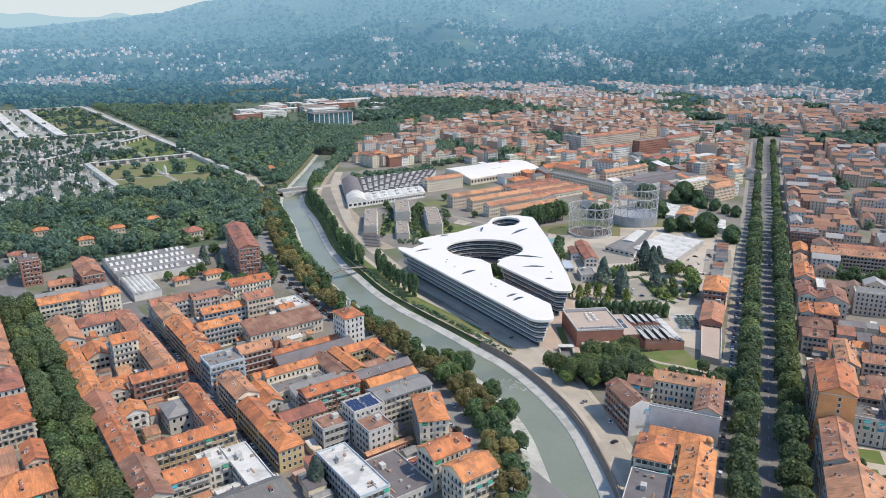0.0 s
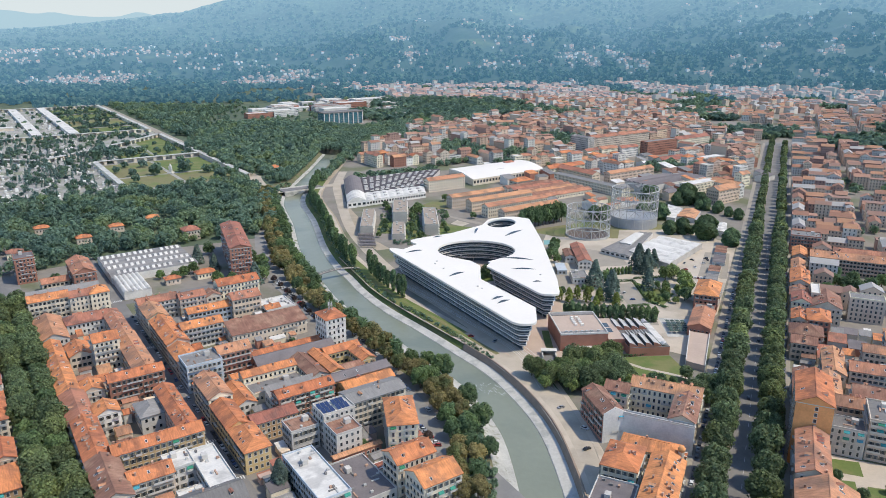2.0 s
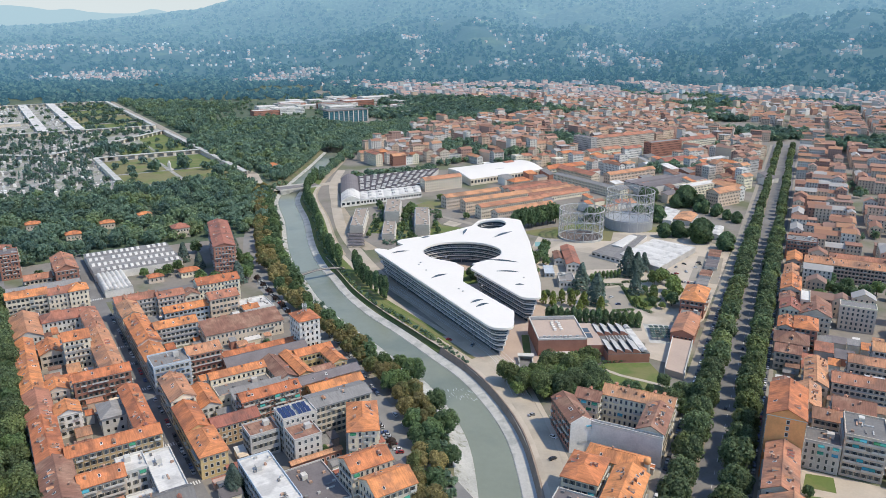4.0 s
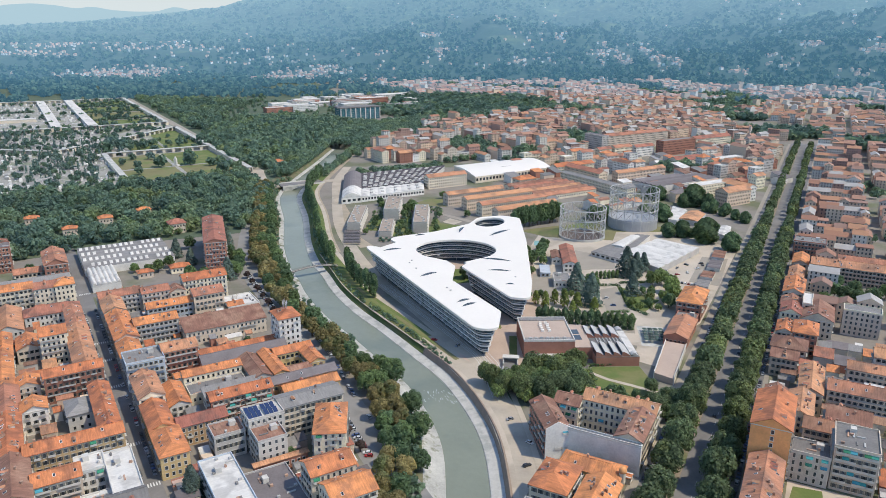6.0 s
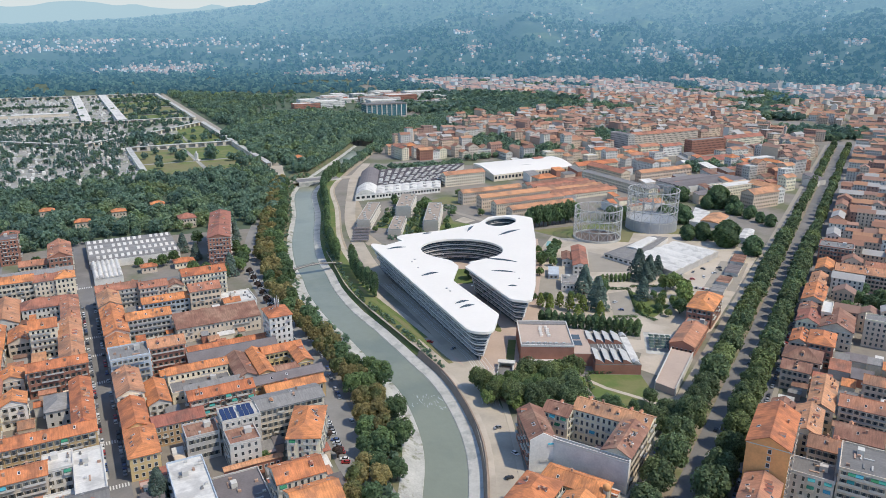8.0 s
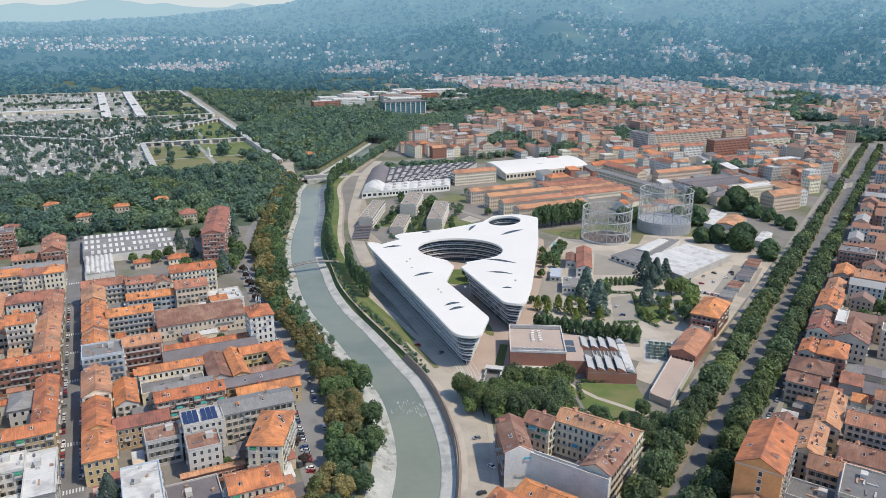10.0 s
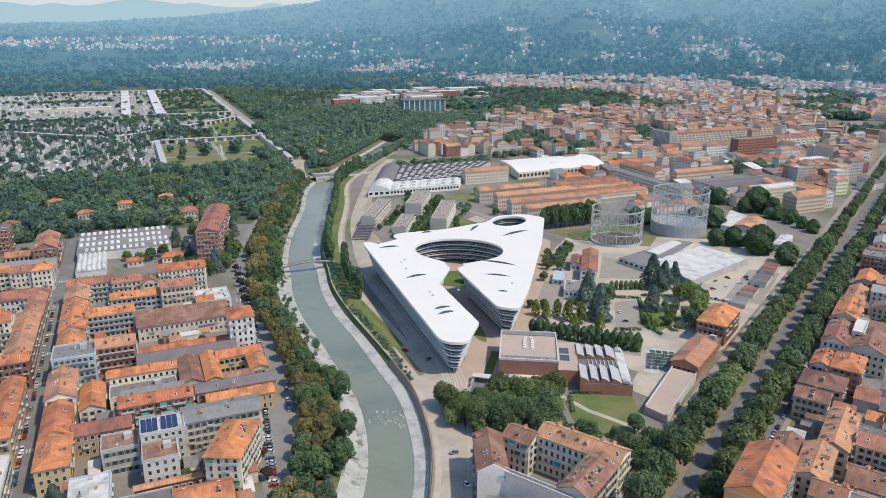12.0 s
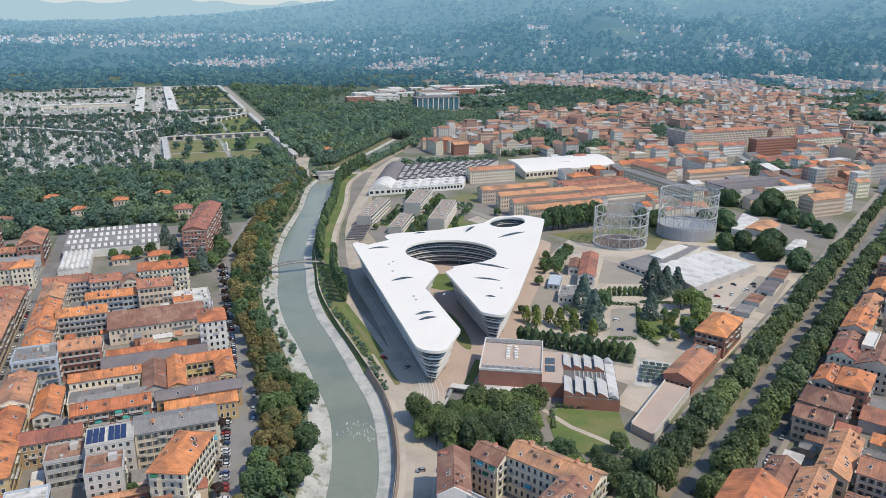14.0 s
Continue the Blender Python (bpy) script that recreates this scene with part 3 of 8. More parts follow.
# ---- gas holders ----
def gas_holder(x, y, r, h, rings, posts, tank):
    base = tagged(new("gas_holder"), "old steel lattice gas holder frame on open ground" if tank < 4 else "old steel lattice gas holder with grey tank", "gas holder")
    base.location = (x, y, 0)
    P = lambda i, z: (r * math.cos(2 * math.pi * i / posts), r * math.sin(2 * math.pi * i / posts), z)
    for i in range(posts):
        bm = bmesh.new()
        tube(bm, P(i, 0), P(i, h), 0.36, 5)
        part("column", bm, M_STEEL, base)
    for k in range(rings + 1):
        z = h * k / rings
        if k == 0:
            continue
        bm = bmesh.new()
        n = posts * 2
        ring = [[bm.verts.new((rr * math.cos(2 * math.pi * i / n), rr * math.sin(2 * math.pi * i / n), z + dz)) for rr, dz in ((r - 0.35, -0.35), (r + 0.35, -0.35), (r + 0.35, 0.35), (r - 0.35, 0.35))] for i in range(n)]
        for i in range(n):
            for q in range(4):
                bm.faces.new((ring[i][q], ring[(i + 1) % n][q], ring[(i + 1) % n][(q + 1) % 4], ring[i][(q + 1) % 4]))
        part("ring_girder", bm, M_STEEL, base)
        z0 = h * (k - 1) / rings
        for i in range(posts):
            bm = bmesh.new()
            for j in (1, -1):
                tube(bm, P(i, z0), P(i + j, z), 0.2, 4)
            part("brace", bm, M_STEEL, base)
    bm = bmesh.new()
    n = 48
    prism(bm, [((r - 1) * math.cos(2 * math.pi * i / n), (r - 1) * math.sin(2 * math.pi * i / n)) for i in range(n)], -0.2, tank - 1)
    part("tank", bm, M_TANK if tank > 4 else M_PIT, base, "grey riveted tank" if tank > 4 else "dark brown round pit")
    bm = bmesh.new()
    for i in range(n):
        a, b = 2 * math.pi * i / n, 2 * math.pi * (i + 1) / n
        ro, ri = r + 0.3, r - 1.0
        q = [bm.verts.new((rr * math.cos(t), rr * math.sin(t), z)) for t in (a, b) for rr, z in ((ro, 0), (ro, tank), (ri, tank), (ri, 0))]
        for f in ((0, 4, 5, 1), (1, 5, 6, 2), (2, 6, 7, 3)):
            bm.faces.new([q[v] for v in f])
    part("rim", bm, M_TANK if tank > 4 else M_CONCRETE, base)
    return base


gas_holder(153, 735, 22.5, 30, 3, 16, 2.0)
gas_holder(210, 780, 25, 40, 4, 18, 11)


# ---- houses ----
RNG = random.Random(7)
RECTS = []


def window_mesh(w, h, shutters):
    bm = bmesh.new()
    box(bm, -w / 2 - 0.2, w / 2 + 0.2, -0.10, 0.02, -h / 2 - 0.2, h / 2 + 0.22, 0)
    box(bm, -w / 2 - 0.3, w / 2 + 0.3, -0.22, 0.02, -h / 2 - 0.3, -h / 2 - 0.17, 0)
    box(bm, -w / 2, w / 2, -0.14, -0.05, -h / 2, h / 2, 1)
    if shutters:
        box(bm, -w - 0.1, -w / 2 - 0.02, -0.16, -0.02, -h / 2, h / 2, 2)
        box(bm, w / 2 + 0.02, w + 0.1, -0.16, -0.02, -h / 2, h / 2, 2)
    me = mesh_of(bm, "window")
    for m in (M_TRIM, M_GLASS, M_SHUTTER):
        me.materials.append(m)
    return me


WINDOWS = [window_mesh(1.15, 1.9, True), window_mesh(1.2, 1.7, False), window_mesh(1.0, 2.1, False)]


def balcony_mesh():
    """A slab with a solid railing round three sides, open at the top."""
    bm = bmesh.new()
    rings = []
    for x, y0, y1, z in ((1.5, -1.0, 0.0, -0.14), (1.5, -1.0, 0.0, 1.0), (1.44, -0.94, -0.02, 1.0), (1.44, -0.94, -0.02, 0.02)):
        rings.append([bm.verts.new(p) for p in ((-x, y0, z), (x, y0, z), (x, y1, z), (-x, y1, z))])
    for a, b in zip(rings, rings[1:]):
        for i in range(4):
            bm.faces.new((a[i], a[(i + 1) % 4], b[(i + 1) % 4], b[i]))
    bm.faces.new(rings[0][::-1])
    bm.faces.new(rings[3])
    me = mesh_of(bm, "balcony")
    me.materials.append(M_TRIM)
    return me


BALCONY = balcony_mesh()


def awning_mesh():
    bm = bmesh.new()
    v = [bm.verts.new(p) for p in ((-1.4, -0.05, 1.25), (1.4, -0.05, 1.25), (1.4, -1.1, 0.25), (-1.4, -1.1, 0.25), (-1.4, -0.05, 1.18), (1.4, -0.05, 1.18), (1.4, -1.1, 0.18), (-1.4, -1.1, 0.18))]
    for f in ((0, 3, 2, 1), (4, 5, 6, 7), (3, 7, 6, 2), (0, 1, 5, 4), (0, 4, 7, 3), (1, 2, 6, 5)):
        bm.faces.new([v[i] for i in f])
    me = mesh_of(bm, "awning")
    me.materials.append(M_AWNING)
    return me


AWNING = awning_mesh()


def chimney_mesh():
    bm = boxes([(-0.45, 0.45, -0.35, 0.35, -1.6, 1.3), (-0.55, 0.55, -0.45, 0.45, 1.3, 1.5)])
    me = mesh_of(bm, "chimney")
    me.materials.append(M_CHIM)
    return me


def skylight_mesh():
    bm = boxes([(-0.55, 0.55, -0.8, 0.8, -0.25, 0.18, 0), (-0.42, 0.42, -0.66, 0.66, 0.1, 0.22, 1)])
    me = mesh_of(bm, "roof_window")
    me.materials.append(M_SKYLIGHT)
    me.materials.append(M_GLASS)
    return me


def dormer_mesh():
    bm = boxes([(-0.7, 0.7, -1.2, 1.0, -0.6, 0.9, 0), (-0.5, 0.5, -1.26, -1.15, 0.0, 0.75, 1)])
    v = [bm.verts.new(p) for p in ((-0.95, -1.4, 0.85), (0.95, -1.4, 0.85), (0, -1.4, 1.5), (-0.95, 1.6, 0.85), (0.95, 1.6, 0.85), (0, 1.6, 1.5))]
    for f in ((0, 1, 2), (5, 4, 3), (0, 2, 5, 3), (1, 4, 5, 2), (0, 3, 4, 1)):
        bm.faces.new([v[i] for i in f]).material_index = 2
    me = mesh_of(bm, "dormer")
    for m in (M_TRIM, M_GLASS, ROOFS[OLDT]):
        me.materials.append(m)
    return me


CHIMNEY, ROOFLIGHT, DORMER = chimney_mesh(), skylight_mesh(), dormer_mesh()


def roof_mesh(w, d, rise, hip, over=0.7, thick=0.35, shed=False):
    """A tiled roof over a w by d plan; the ridge runs along x, z 0 is the eaves."""
    bm = bmesh.new()
    x, y = w / 2 + over, d / 2 + over
    hx = min(hip, x - 0.2) if hip else 0.0
    if shed:
        tops = [(-x, -y, 0), (x, -y, 0), (x, y, rise), (-x, y, rise)]
        faces = [(0, 1, 2, 3)]
    else:
        tops = [(-x, -y, 0), (x, -y, 0), (x, y, 0), (-x, y, 0), (-x + hx, 0, rise), (x - hx, 0, rise)]
        faces = [(0, 1, 5, 4), (2, 3, 4, 5), (1, 2, 5), (3, 0, 4)] if hip else [(0, 1, 5, 4), (2, 3, 4, 5)]
    hi = [bm.verts.new(p) for p in tops]
    lo = [bm.verts.new((p[0], p[1], p[2] - thick)) for p in tops]
    edges = {}
    for f in faces:
        bm.faces.new([hi[i] for i in f])
        bm.faces.new([lo[i] for i in f[::-1]])
        for i in range(len(f)):
            e = (f[i], f[(i + 1) % len(f)])
            edges[e] = edges.get(e, 0) + 1
    for a, b in edges:
        if (b, a) not in edges:
            bm.faces.new((hi[a], lo[a], lo[b], hi[b]))
    # ridge cap
    if not shed:
        r = [(-x + hx, x - hx)]
        box(bm, r[0][0] - 0.1, r[0][1] + 0.1, -0.18, 0.18, rise - 0.1, rise + 0.14)
    return bm


def wall_mesh(w, d, h, rise, gable, shed=False):
    bm = bmesh.new()
    x, y = w / 2, d / 2
    lo = [bm.verts.new(p) for p in ((-x, -y, -0.3), (x, -y, -0.3), (x, y, -0.3), (-x, y, -0.3))]
    zb = h + (rise * 0.96 if shed else 0)
    hi = [bm.verts.new(p) for p in ((-x, -y, h), (x, -y, h), (x, y, zb), (-x, y, zb))]
    if gable and not shed:
        r = [bm.verts.new((-x, 0, h + rise * 0.93)), bm.verts.new((x, 0, h + rise * 0.93))]
        bm.faces.new((lo[1], lo[2], hi[2], r[1], hi[1]))
        bm.faces.new((lo[3], lo[0], hi[0], r[0], hi[3]))
    else:
        bm.faces.new((lo[1], lo[2], hi[2], hi[1]))
        bm.faces.new((lo[3], lo[0], hi[0], hi[3]))
        bm.faces.new(hi)
    bm.faces.new((lo[0], lo[1], hi[1], hi[0]))
    bm.faces.new((lo[2], lo[3], hi[3], hi[2]))
    # string course above the ground floor
    box(bm, -x - 0.08, x + 0.08, -y - 0.08, y + 0.08, 3.7, 3.95)
    return bm


ROOF_WORDS = ["bright orange tiled", "faded terracotta tiled", "brown tiled", "grey", "dark flat", "white flat"]
WALL_WORDS = ["cream plaster", "ochre plaster", "white plaster", "red brick", "grey plaster", "pale blue", "orange plaster", "pinkish plaster"]


def frame_band(x, y, z0, z1, out):
    """One closed moulding round a house."""
    bm = bmesh.new()
    loops = [[bm.verts.new((sx * (x + o), sy * (y + o), z)) for sx, sy in ((-1, -1), (1, -1), (1, 1), (-1, 1))] for o, z in ((out * 0.4, z0), (out, z1), (-0.05, z1), (-0.05, z0))]
    for a, b in zip(loops, loops[1:] + loops[:1]):
        for i in range(4):
            bm.faces.new((a[i], a[(i + 1) % 4], b[(i + 1) % 4], b[i]))
    return bm


def house(axis, a0, a1, b0, b1, h, roof=NEWT, wall=CREAM, style="gable", along=None, near=True, label="", sides="fbr", clutter=1.0, win=None, balc=0.2, rise=None, group="", blank=False):
    """A city house on a0..a1 by b0..b1 of the quarter's axes, with eaves at h. style: gable, hip, flat or shed; along: the ridge's axis, a or b."""
    RECTS.append((axis, a0, a1, b0, b1))
    w, d = a1 - a0, b1 - b0
    along = along or ("a" if w >= d else "b")
    rot = turn(axis)
    cx, cy = at(axis, (a0 + a1) / 2, (b0 + b1) / 2)
    if along == "b":
        w, d, rot = d, w, rot + 90
    ob = tagged(new("apartment_house" if h > 9 else "low_building"), label or f"{WALL_WORDS[wall]} {'apartment house' if h > 9 else 'low building'} with {ROOF_WORDS[roof]} roof", "building", group or "houses of the quarter")
    ob.matrix_basis = pose(cx, cy, 0, 0, 0, rot)
    tiled = style in ("gable", "hip", "shed")
    rise = rise if rise is not None else ((d / 2) * 0.52 if style != "shed" else d * 0.28)
    part("wall", wall_mesh(w, d, h, rise if tiled else 0, style == "gable", style == "shed"), WALLS[wall], ob)
    if tiled:
        r = part("roof", roof_mesh(w, d, rise, d / 2 if style == "hip" else 0, 0.7 if style != "gable" else 0.55, shed=style == "shed"), ROOFS[roof], ob)
        r.location.z = h + 0.3
    else:
        bm = bmesh.new()
        x, y = w / 2, d / 2
        box(bm, -x + 0.3, x - 0.3, -y + 0.3, y - 0.3, h - 0.05, h + 0.12)
        r = part("roof", bm, ROOFS[roof], ob)
        part("parapet", boxes([(-x - 0.1, x + 0.1, -y - 0.1, -y + 0.3, h - 0.1, h + 0.9), (-x - 0.1, x + 0.1, y - 0.3, y + 0.1, h - 0.1, h + 0.9), (-x - 0.1, -x + 0.3, -y + 0.3, y - 0.3, h - 0.1, h + 0.9), (x - 0.3, x + 0.1, -y + 0.3, y - 0.3, h - 0.1, h + 0.9)]), M_TRIM if wall == WHITEW else WALLS[wall], r)
    drop = pose(0, 0, -(h + 0.3) if tiled else 0)
    if near and h > 9:
        part("cornice", frame_band(w / 2, d / 2, h - 0.55, h - 0.1, 0.28), M_TRIM, ob, "pale plaster cornice")
    # windows, balconies
    floors = max(1, int((h - 0.6) / 3.35))
    me = WINDOWS[RNG.randrange(3) if win is None else win]
    spots = []
    faces = {"f": (w, d / 2, 0), "b": (w, d / 2, 180), "l": (d, w / 2, -90), "r": (d, w / 2, 90)}
    # walls that look towards -b, +-a of the quarter
    order = ("f", "l", "r") if along == "a" else ("l", "f", "b")
    for fi, key in enumerate(order):
        length, off, ang = faces[key]
        n = int((length - 1.2) / 2.75)
        if n < 1 or blank:
            continue
        for fl in range(floors):
            z = 0.6 + (h - 0.6) * (fl + 0.5) / floors
            for k in range(n):
                u = (k - (n - 1) / 2) * (length - 1.6) / n
                spots.append((key, u, off, ang, z, fl))
    shut = RNG.random() < 0.6
    single = near and math.hypot(cx - 80, cy - 40) < 370
    joined = None if single else bmesh.new()
    for key, u, off, ang, z, fl in spots:
        m = pose(0, 0, 0, 0, 0, ang) @ pose(u, -off, z)
        primary = key == order[0]
        if single and primary:
            o = part("window", me, None, ob)
            o.matrix_basis = m
            if balc and fl > 0 and RNG.random() < balc:
                o = part("balcony", BALCONY, None, ob)
                o.matrix_basis = m @ pose(0, 0, -1.05)
                if RNG.random() < 0.28:
                    o = part("awning", AWNING, None, o, "green cloth awning")
                    o.matrix_basis = pose(0, 0, 1.05)
        else:
            if joined is None:
                joined = bmesh.new()
            c = m.translation
            q = m.to_3x3()
            pts = [q @ Vector(p) + c for p in ((-0.6, -0.06, -0.95), (0.6, -0.06, -0.95), (0.6, -0.06, 0.95), (-0.6, -0.06, 0.95))]
            vs = [joined.verts.new(p) for p in pts]
            joined.faces.new(vs)
            if near:
                flat = [(1, (-0.8, -0.14, -1.12), (0.8, -0.14, -0.97))]
                if shut:
                    flat += [(2, (-1.12, -0.1, -0.95), (-0.62, -0.1, 0.95)), (2, (0.62, -0.1, -0.95), (1.12, -0.1, 0.95))]
                else:
                    flat += [(1, (-0.8, -0.1, 0.97), (0.8, -0.1, 1.15))]
                if fl > 0 and RNG.random() < balc * 1.4:
                    flat += [(1, (-1.5, -1.1, -1.2), (1.5, -1.1, -1.05)), (3, (-1.5, -1.1, -1.05), (1.5, -1.1, -0.25))]
                    deck = [q @ Vector(p) + c for p in ((-1.5, -1.1, -1.05), (1.5, -1.1, -1.05), (1.5, 0, -1.05), (-1.5, 0, -1.05))]
                    joined.faces.new([joined.verts.new(p) for p in deck]).material_index = 1
                for mi, (x0, y0, z0), (x1, y1, z1) in flat:
                    card = [q @ Vector(p) + c for p in ((x0, y0, z0), (x1, y0, z0), (x1, y1, z1), (x0, y1, z1))]
                    joined.faces.new([joined.verts.new(p) for p in card]).material_index = mi
    if joined is not None and len(joined.verts):
        gm = mesh_of(joined, "glazing")
        for m in (M_GLASS, M_TRIM, M_SHUTTER, M_STEEL):
            gm.materials.append(m)
        part("glazing", gm, None, ob, "window panes with pale sills and shutters", "stuff")
    elif joined is not None:
        joined.free()
    if near and not tiled and d > 6 and clutter:
        hut = part("stair_hut", boxes([(-1.6, 1.6, -1.3, 1.3, 0, 2.5)]), WALLS[GREYW], r, "small roof stair hut")
        hut.location = (w * 0.22, d * 0.1, h + 0.1)
        for _ in range(int(w * d / 55)):
            o = part("roof_unit", boxes([(-0.7, 0.7, -0.5, 0.5, 0, 1.0)]) if RNG.random() < 0.6 else boxes([(-2.0, 2.0, -0.35, 0.35, 0, 0.5)]), RNG.choice((M_STEEL, ROOFS[GREYR], M_CHIM)), r, "rooftop unit")
            o.matrix_basis = pose(RNG.uniform(-w / 2 + 2, w / 2 - 2), RNG.uniform(-d / 2 + 1.5, d / 2 - 1.5), h + 0.1, 0, 0, RNG.choice((0, 90)))
    # chimneys, roof windows, dormers
    if near and tiled and clutter:
        slope = math.atan2(rise, d / 2)
        for _ in range(int(clutter * w / 9 + RNG.random())):
            s = RNG.choice((-1, 1))
            f = RNG.uniform(0.2, 0.75)
            x = RNG.uniform(-w / 2 + (d / 2 if style == "hip" else 1.5), w / 2 - (d / 2 if style == "hip" else 1.5)) if w > d + 3 else 0
            if style == "shed":
                continue
            o = part("chimney", CHIMNEY, None, r)
            o.matrix_basis = drop @ pose(x, s * f * d / 2, h + 0.4 + rise * (1 - f))
        for _ in range(int(clutter * w / 6.5 + RNG.random())):
            if style == "shed":
                continue
            s = RNG.choice((-1, 1))
            f = RNG.uniform(0.3, 0.7)
            x = RNG.uniform(-w / 2 + (d / 2 if style == "hip" else 1.5), w / 2 - (d / 2 if style == "hip" else 1.5)) if w > d + 3 else 0
            kind = RNG.random()
            if kind < 0.7:
                o = part("roof_window", ROOFLIGHT, None, r)
                o.matrix_basis = drop @ pose(x, s * f * d / 2, h + 0.35 + rise * (1 - f), math.degrees(slope) * (1 if s < 0 else -1), 0, 0)
            else:
                o = part("dormer", DORMER, None, r)
                o.matrix_basis = drop @ pose(x, s * f * d / 2, h + 0.3 + rise * (1 - f), 0, 0, 0 if s < 0 else 180)
    return ob


# the quarter west of the river, between avenue and street
house(LEFT, 47, 62, 665, 685, 22, BITUM, BRICK, "flat", label="tall red and white apartment block with flat roof")
house(LEFT, 84, 101, 612, 655, 17, OLDT, BRICK, "gable", label="red brick apartment house with steep brown roof")
house(LEFT, 62, 82, 628, 640, 8, OLDT, CREAM)
house(LEFT, 46, 100, 590, 606, 6, GREYR, GREYW, "shed")
house(LEFT, 47, 74, 562, 575, 16, NEWT, CREAM, balc=0.3)
house(LEFT, 74, 90, 560, 573, 15, OLDT, CREAM, balc=0.3)
house(LEFT, 88, 101, 558, 574, 16, NEWT, CREAM, "hip", balc=0.2)
house(LEFT, 66, 101, 520, 536, 9, OLDT, WHITEW, "hip", clutter=0.4)
house(LEFT, 47, 65, 500, 545, 8, OLDT, GREYW, along="b", clutter=0.4)
house(LEFT, 90, 101, 475, 520, 11, OLDT, CREAM, along="b")
house(LEFT, 48, 58, 452, 492, 10, NEWT, CREAM, along="b")
house(LEFT, 60, 73, 462, 484, 9, NEWT, CREAM)
house(LEFT, 73, 88, 450, 464, 20, NEWT, CREAM, balc=0.6)
house(LEFT, 88, 101, 410, 475, 13, OLDT, PINK, along="b")
house(LEFT, 47, 58, 404, 452, 12, NEWT, PINK, along="b")
house(LEFT, 58, 70, 402, 416, 11, NEWT, CREAM)
house(LEFT, 72, 102, 397, 408, 16, NEWT, BRICK, balc=0.35)
house(LEFT, 47, 60, 366, 404, 12, OLDT, CREAM, along="b")
house(LEFT, 60, 72, 367, 380, 13, NEWT, WHITEW, balc=0.4)
house(LEFT, 80, 92, 358, 376, 10, GREYR, GREYW, "hip", clutter=0)
house(LEFT, 92, 102, 330, 380, 14, NEWT, PINK, along="b")
house(LEFT, 60, 102, 319, 330, 15, NEWT, OCHRE, balc=0.3)
house(LEFT, 48, 60, 322, 366, 14, NEWT, OCHRE, along="b", clutter=2)
house(LEFT, 48, 62, 285, 322, 14, BROWNT, CREAM, along="b")
house(LEFT, 62, 81, 294, 306, 13, NEWT, CREAM, balc=0.6)
house(LEFT, 91, 103, 273, 309, 12, WHITER, WHITEW, "flat", along="b", label="white modern building with flat white roof")
house(LEFT, 79, 91, 297, 311, 12.5, WHITER, WHITEW, "flat", label="white modern wing with flat white roof")
house(LEFT, 79, 91, 273, 285, 8, WHITER, WHITEW, "flat", label="low white modern wing beside a yard")
house(LEFT, 48, 103, 255, 278, 10, GREYR, GREYW, "gable")
house(LEFT, 48, 80, 225, 250, 14, OLDT, CREAM)
house(LEFT, 82, 103, 215, 250, 13, NEWT, CREAM, along="b")
house(LEFT, 3, 22, 389, 424, 14, NEWT, CREAM, "hip", along="b")
house(LEFT, 8, 22, 430, 460, 16, OLDT, WHITEW, "hip", along="b")
house(LEFT, 13, 22.5, 350, 370, 12, NEWT, PINK, along="b")
house(LEFT, -3, 22, 322, 345, 12, NEWT, OCHRE, "hip", clutter=2)
house(LEFT, -30, 10, 352, 378, 9, OLDT, CREAM)
house(LEFT, -28, 2, 395, 470, 12, OLDT, PINK, along="b")
house(LEFT, 2, 22, 470, 560, 12, OLDT, CREAM, along="b")
house(LEFT, -40, 22, 280, 312, 12, OLDT, CREAM)

# between the street and the river road
house(LEFT, 171, 203, 515, 529, 18, NEWT, CREAM, balc=0.4)
house(LEFT, 113, 141, 516, 528, 15, OLDT, GREYW, balc=0.6)
house(LEFT, 141, 160, 511, 523, 15, OLDT, CREAM, balc=0.5)
house(LEFT, 160, 171, 510, 522, 13, BROWNT, CREAM)
house(LEFT, 113, 127, 488, 515, 14, OLDT, CREAM, along="b")
house(LEFT, 140, 171, 486, 497, 12, NEWT, BLUEW, balc=0.5)
house(LEFT, 171, 192, 482, 496, 17, OLDT, PINK)
house(LEFT, 192, 214, 470, 494, 8, WHITER, WHITEW, "flat")
house(LEFT, 192, 203, 472, 480, 8.6, NEWT, WHITEW)
house(LEFT, 155, 208, 436, 452, 10, BROWNT, CREAM, "shed", clutter=0, label="long cream workshop hall with brown sheet roof")
house(LEFT, 113, 127, 436, 484, 14, NEWT, PINK, along="b", clutter=1.5)
house(LEFT, 127, 154, 452, 464, 15, NEWT, WHITEW, balc=0.7)
house(LEFT, 204, 218, 394, 411, 24, NEWT, WHITEW, "hip", label="tall white apartment tower with small orange hip roof", win=1)
house(LEFT, 113, 134, 390, 408, 17, GREYR, BLUEW, "flat", label="pale blue apartment house with roof terrace", balc=0.6)
house(LEFT, 134, 154, 396, 409, 17, OLDT, BRICK, balc=0.7)
house(LEFT, 113, 126, 409, 436, 12, NEWT, CREAM, along="b")
house(LEFT, 154, 206, 386, 400, 8, BITUM, BRICK, "gable", clutter=0, label="long low workshop with dark roof")
house(LEFT, 156, 206, 402, 409, 8, NEWT, CREAM, "gable", clutter=0)
house(LEFT, 140, 173, 372, 381, 10, NEWT, CREAM, clutter=0.4)
house(LEFT, 174, 185, 352, 384, 9, BROWNT, GREYW, along="b", clutter=0.2)
house(LEFT, 186, 194, 350, 384, 10, NEWT, OCHRE, along="b", clutter=0.2)
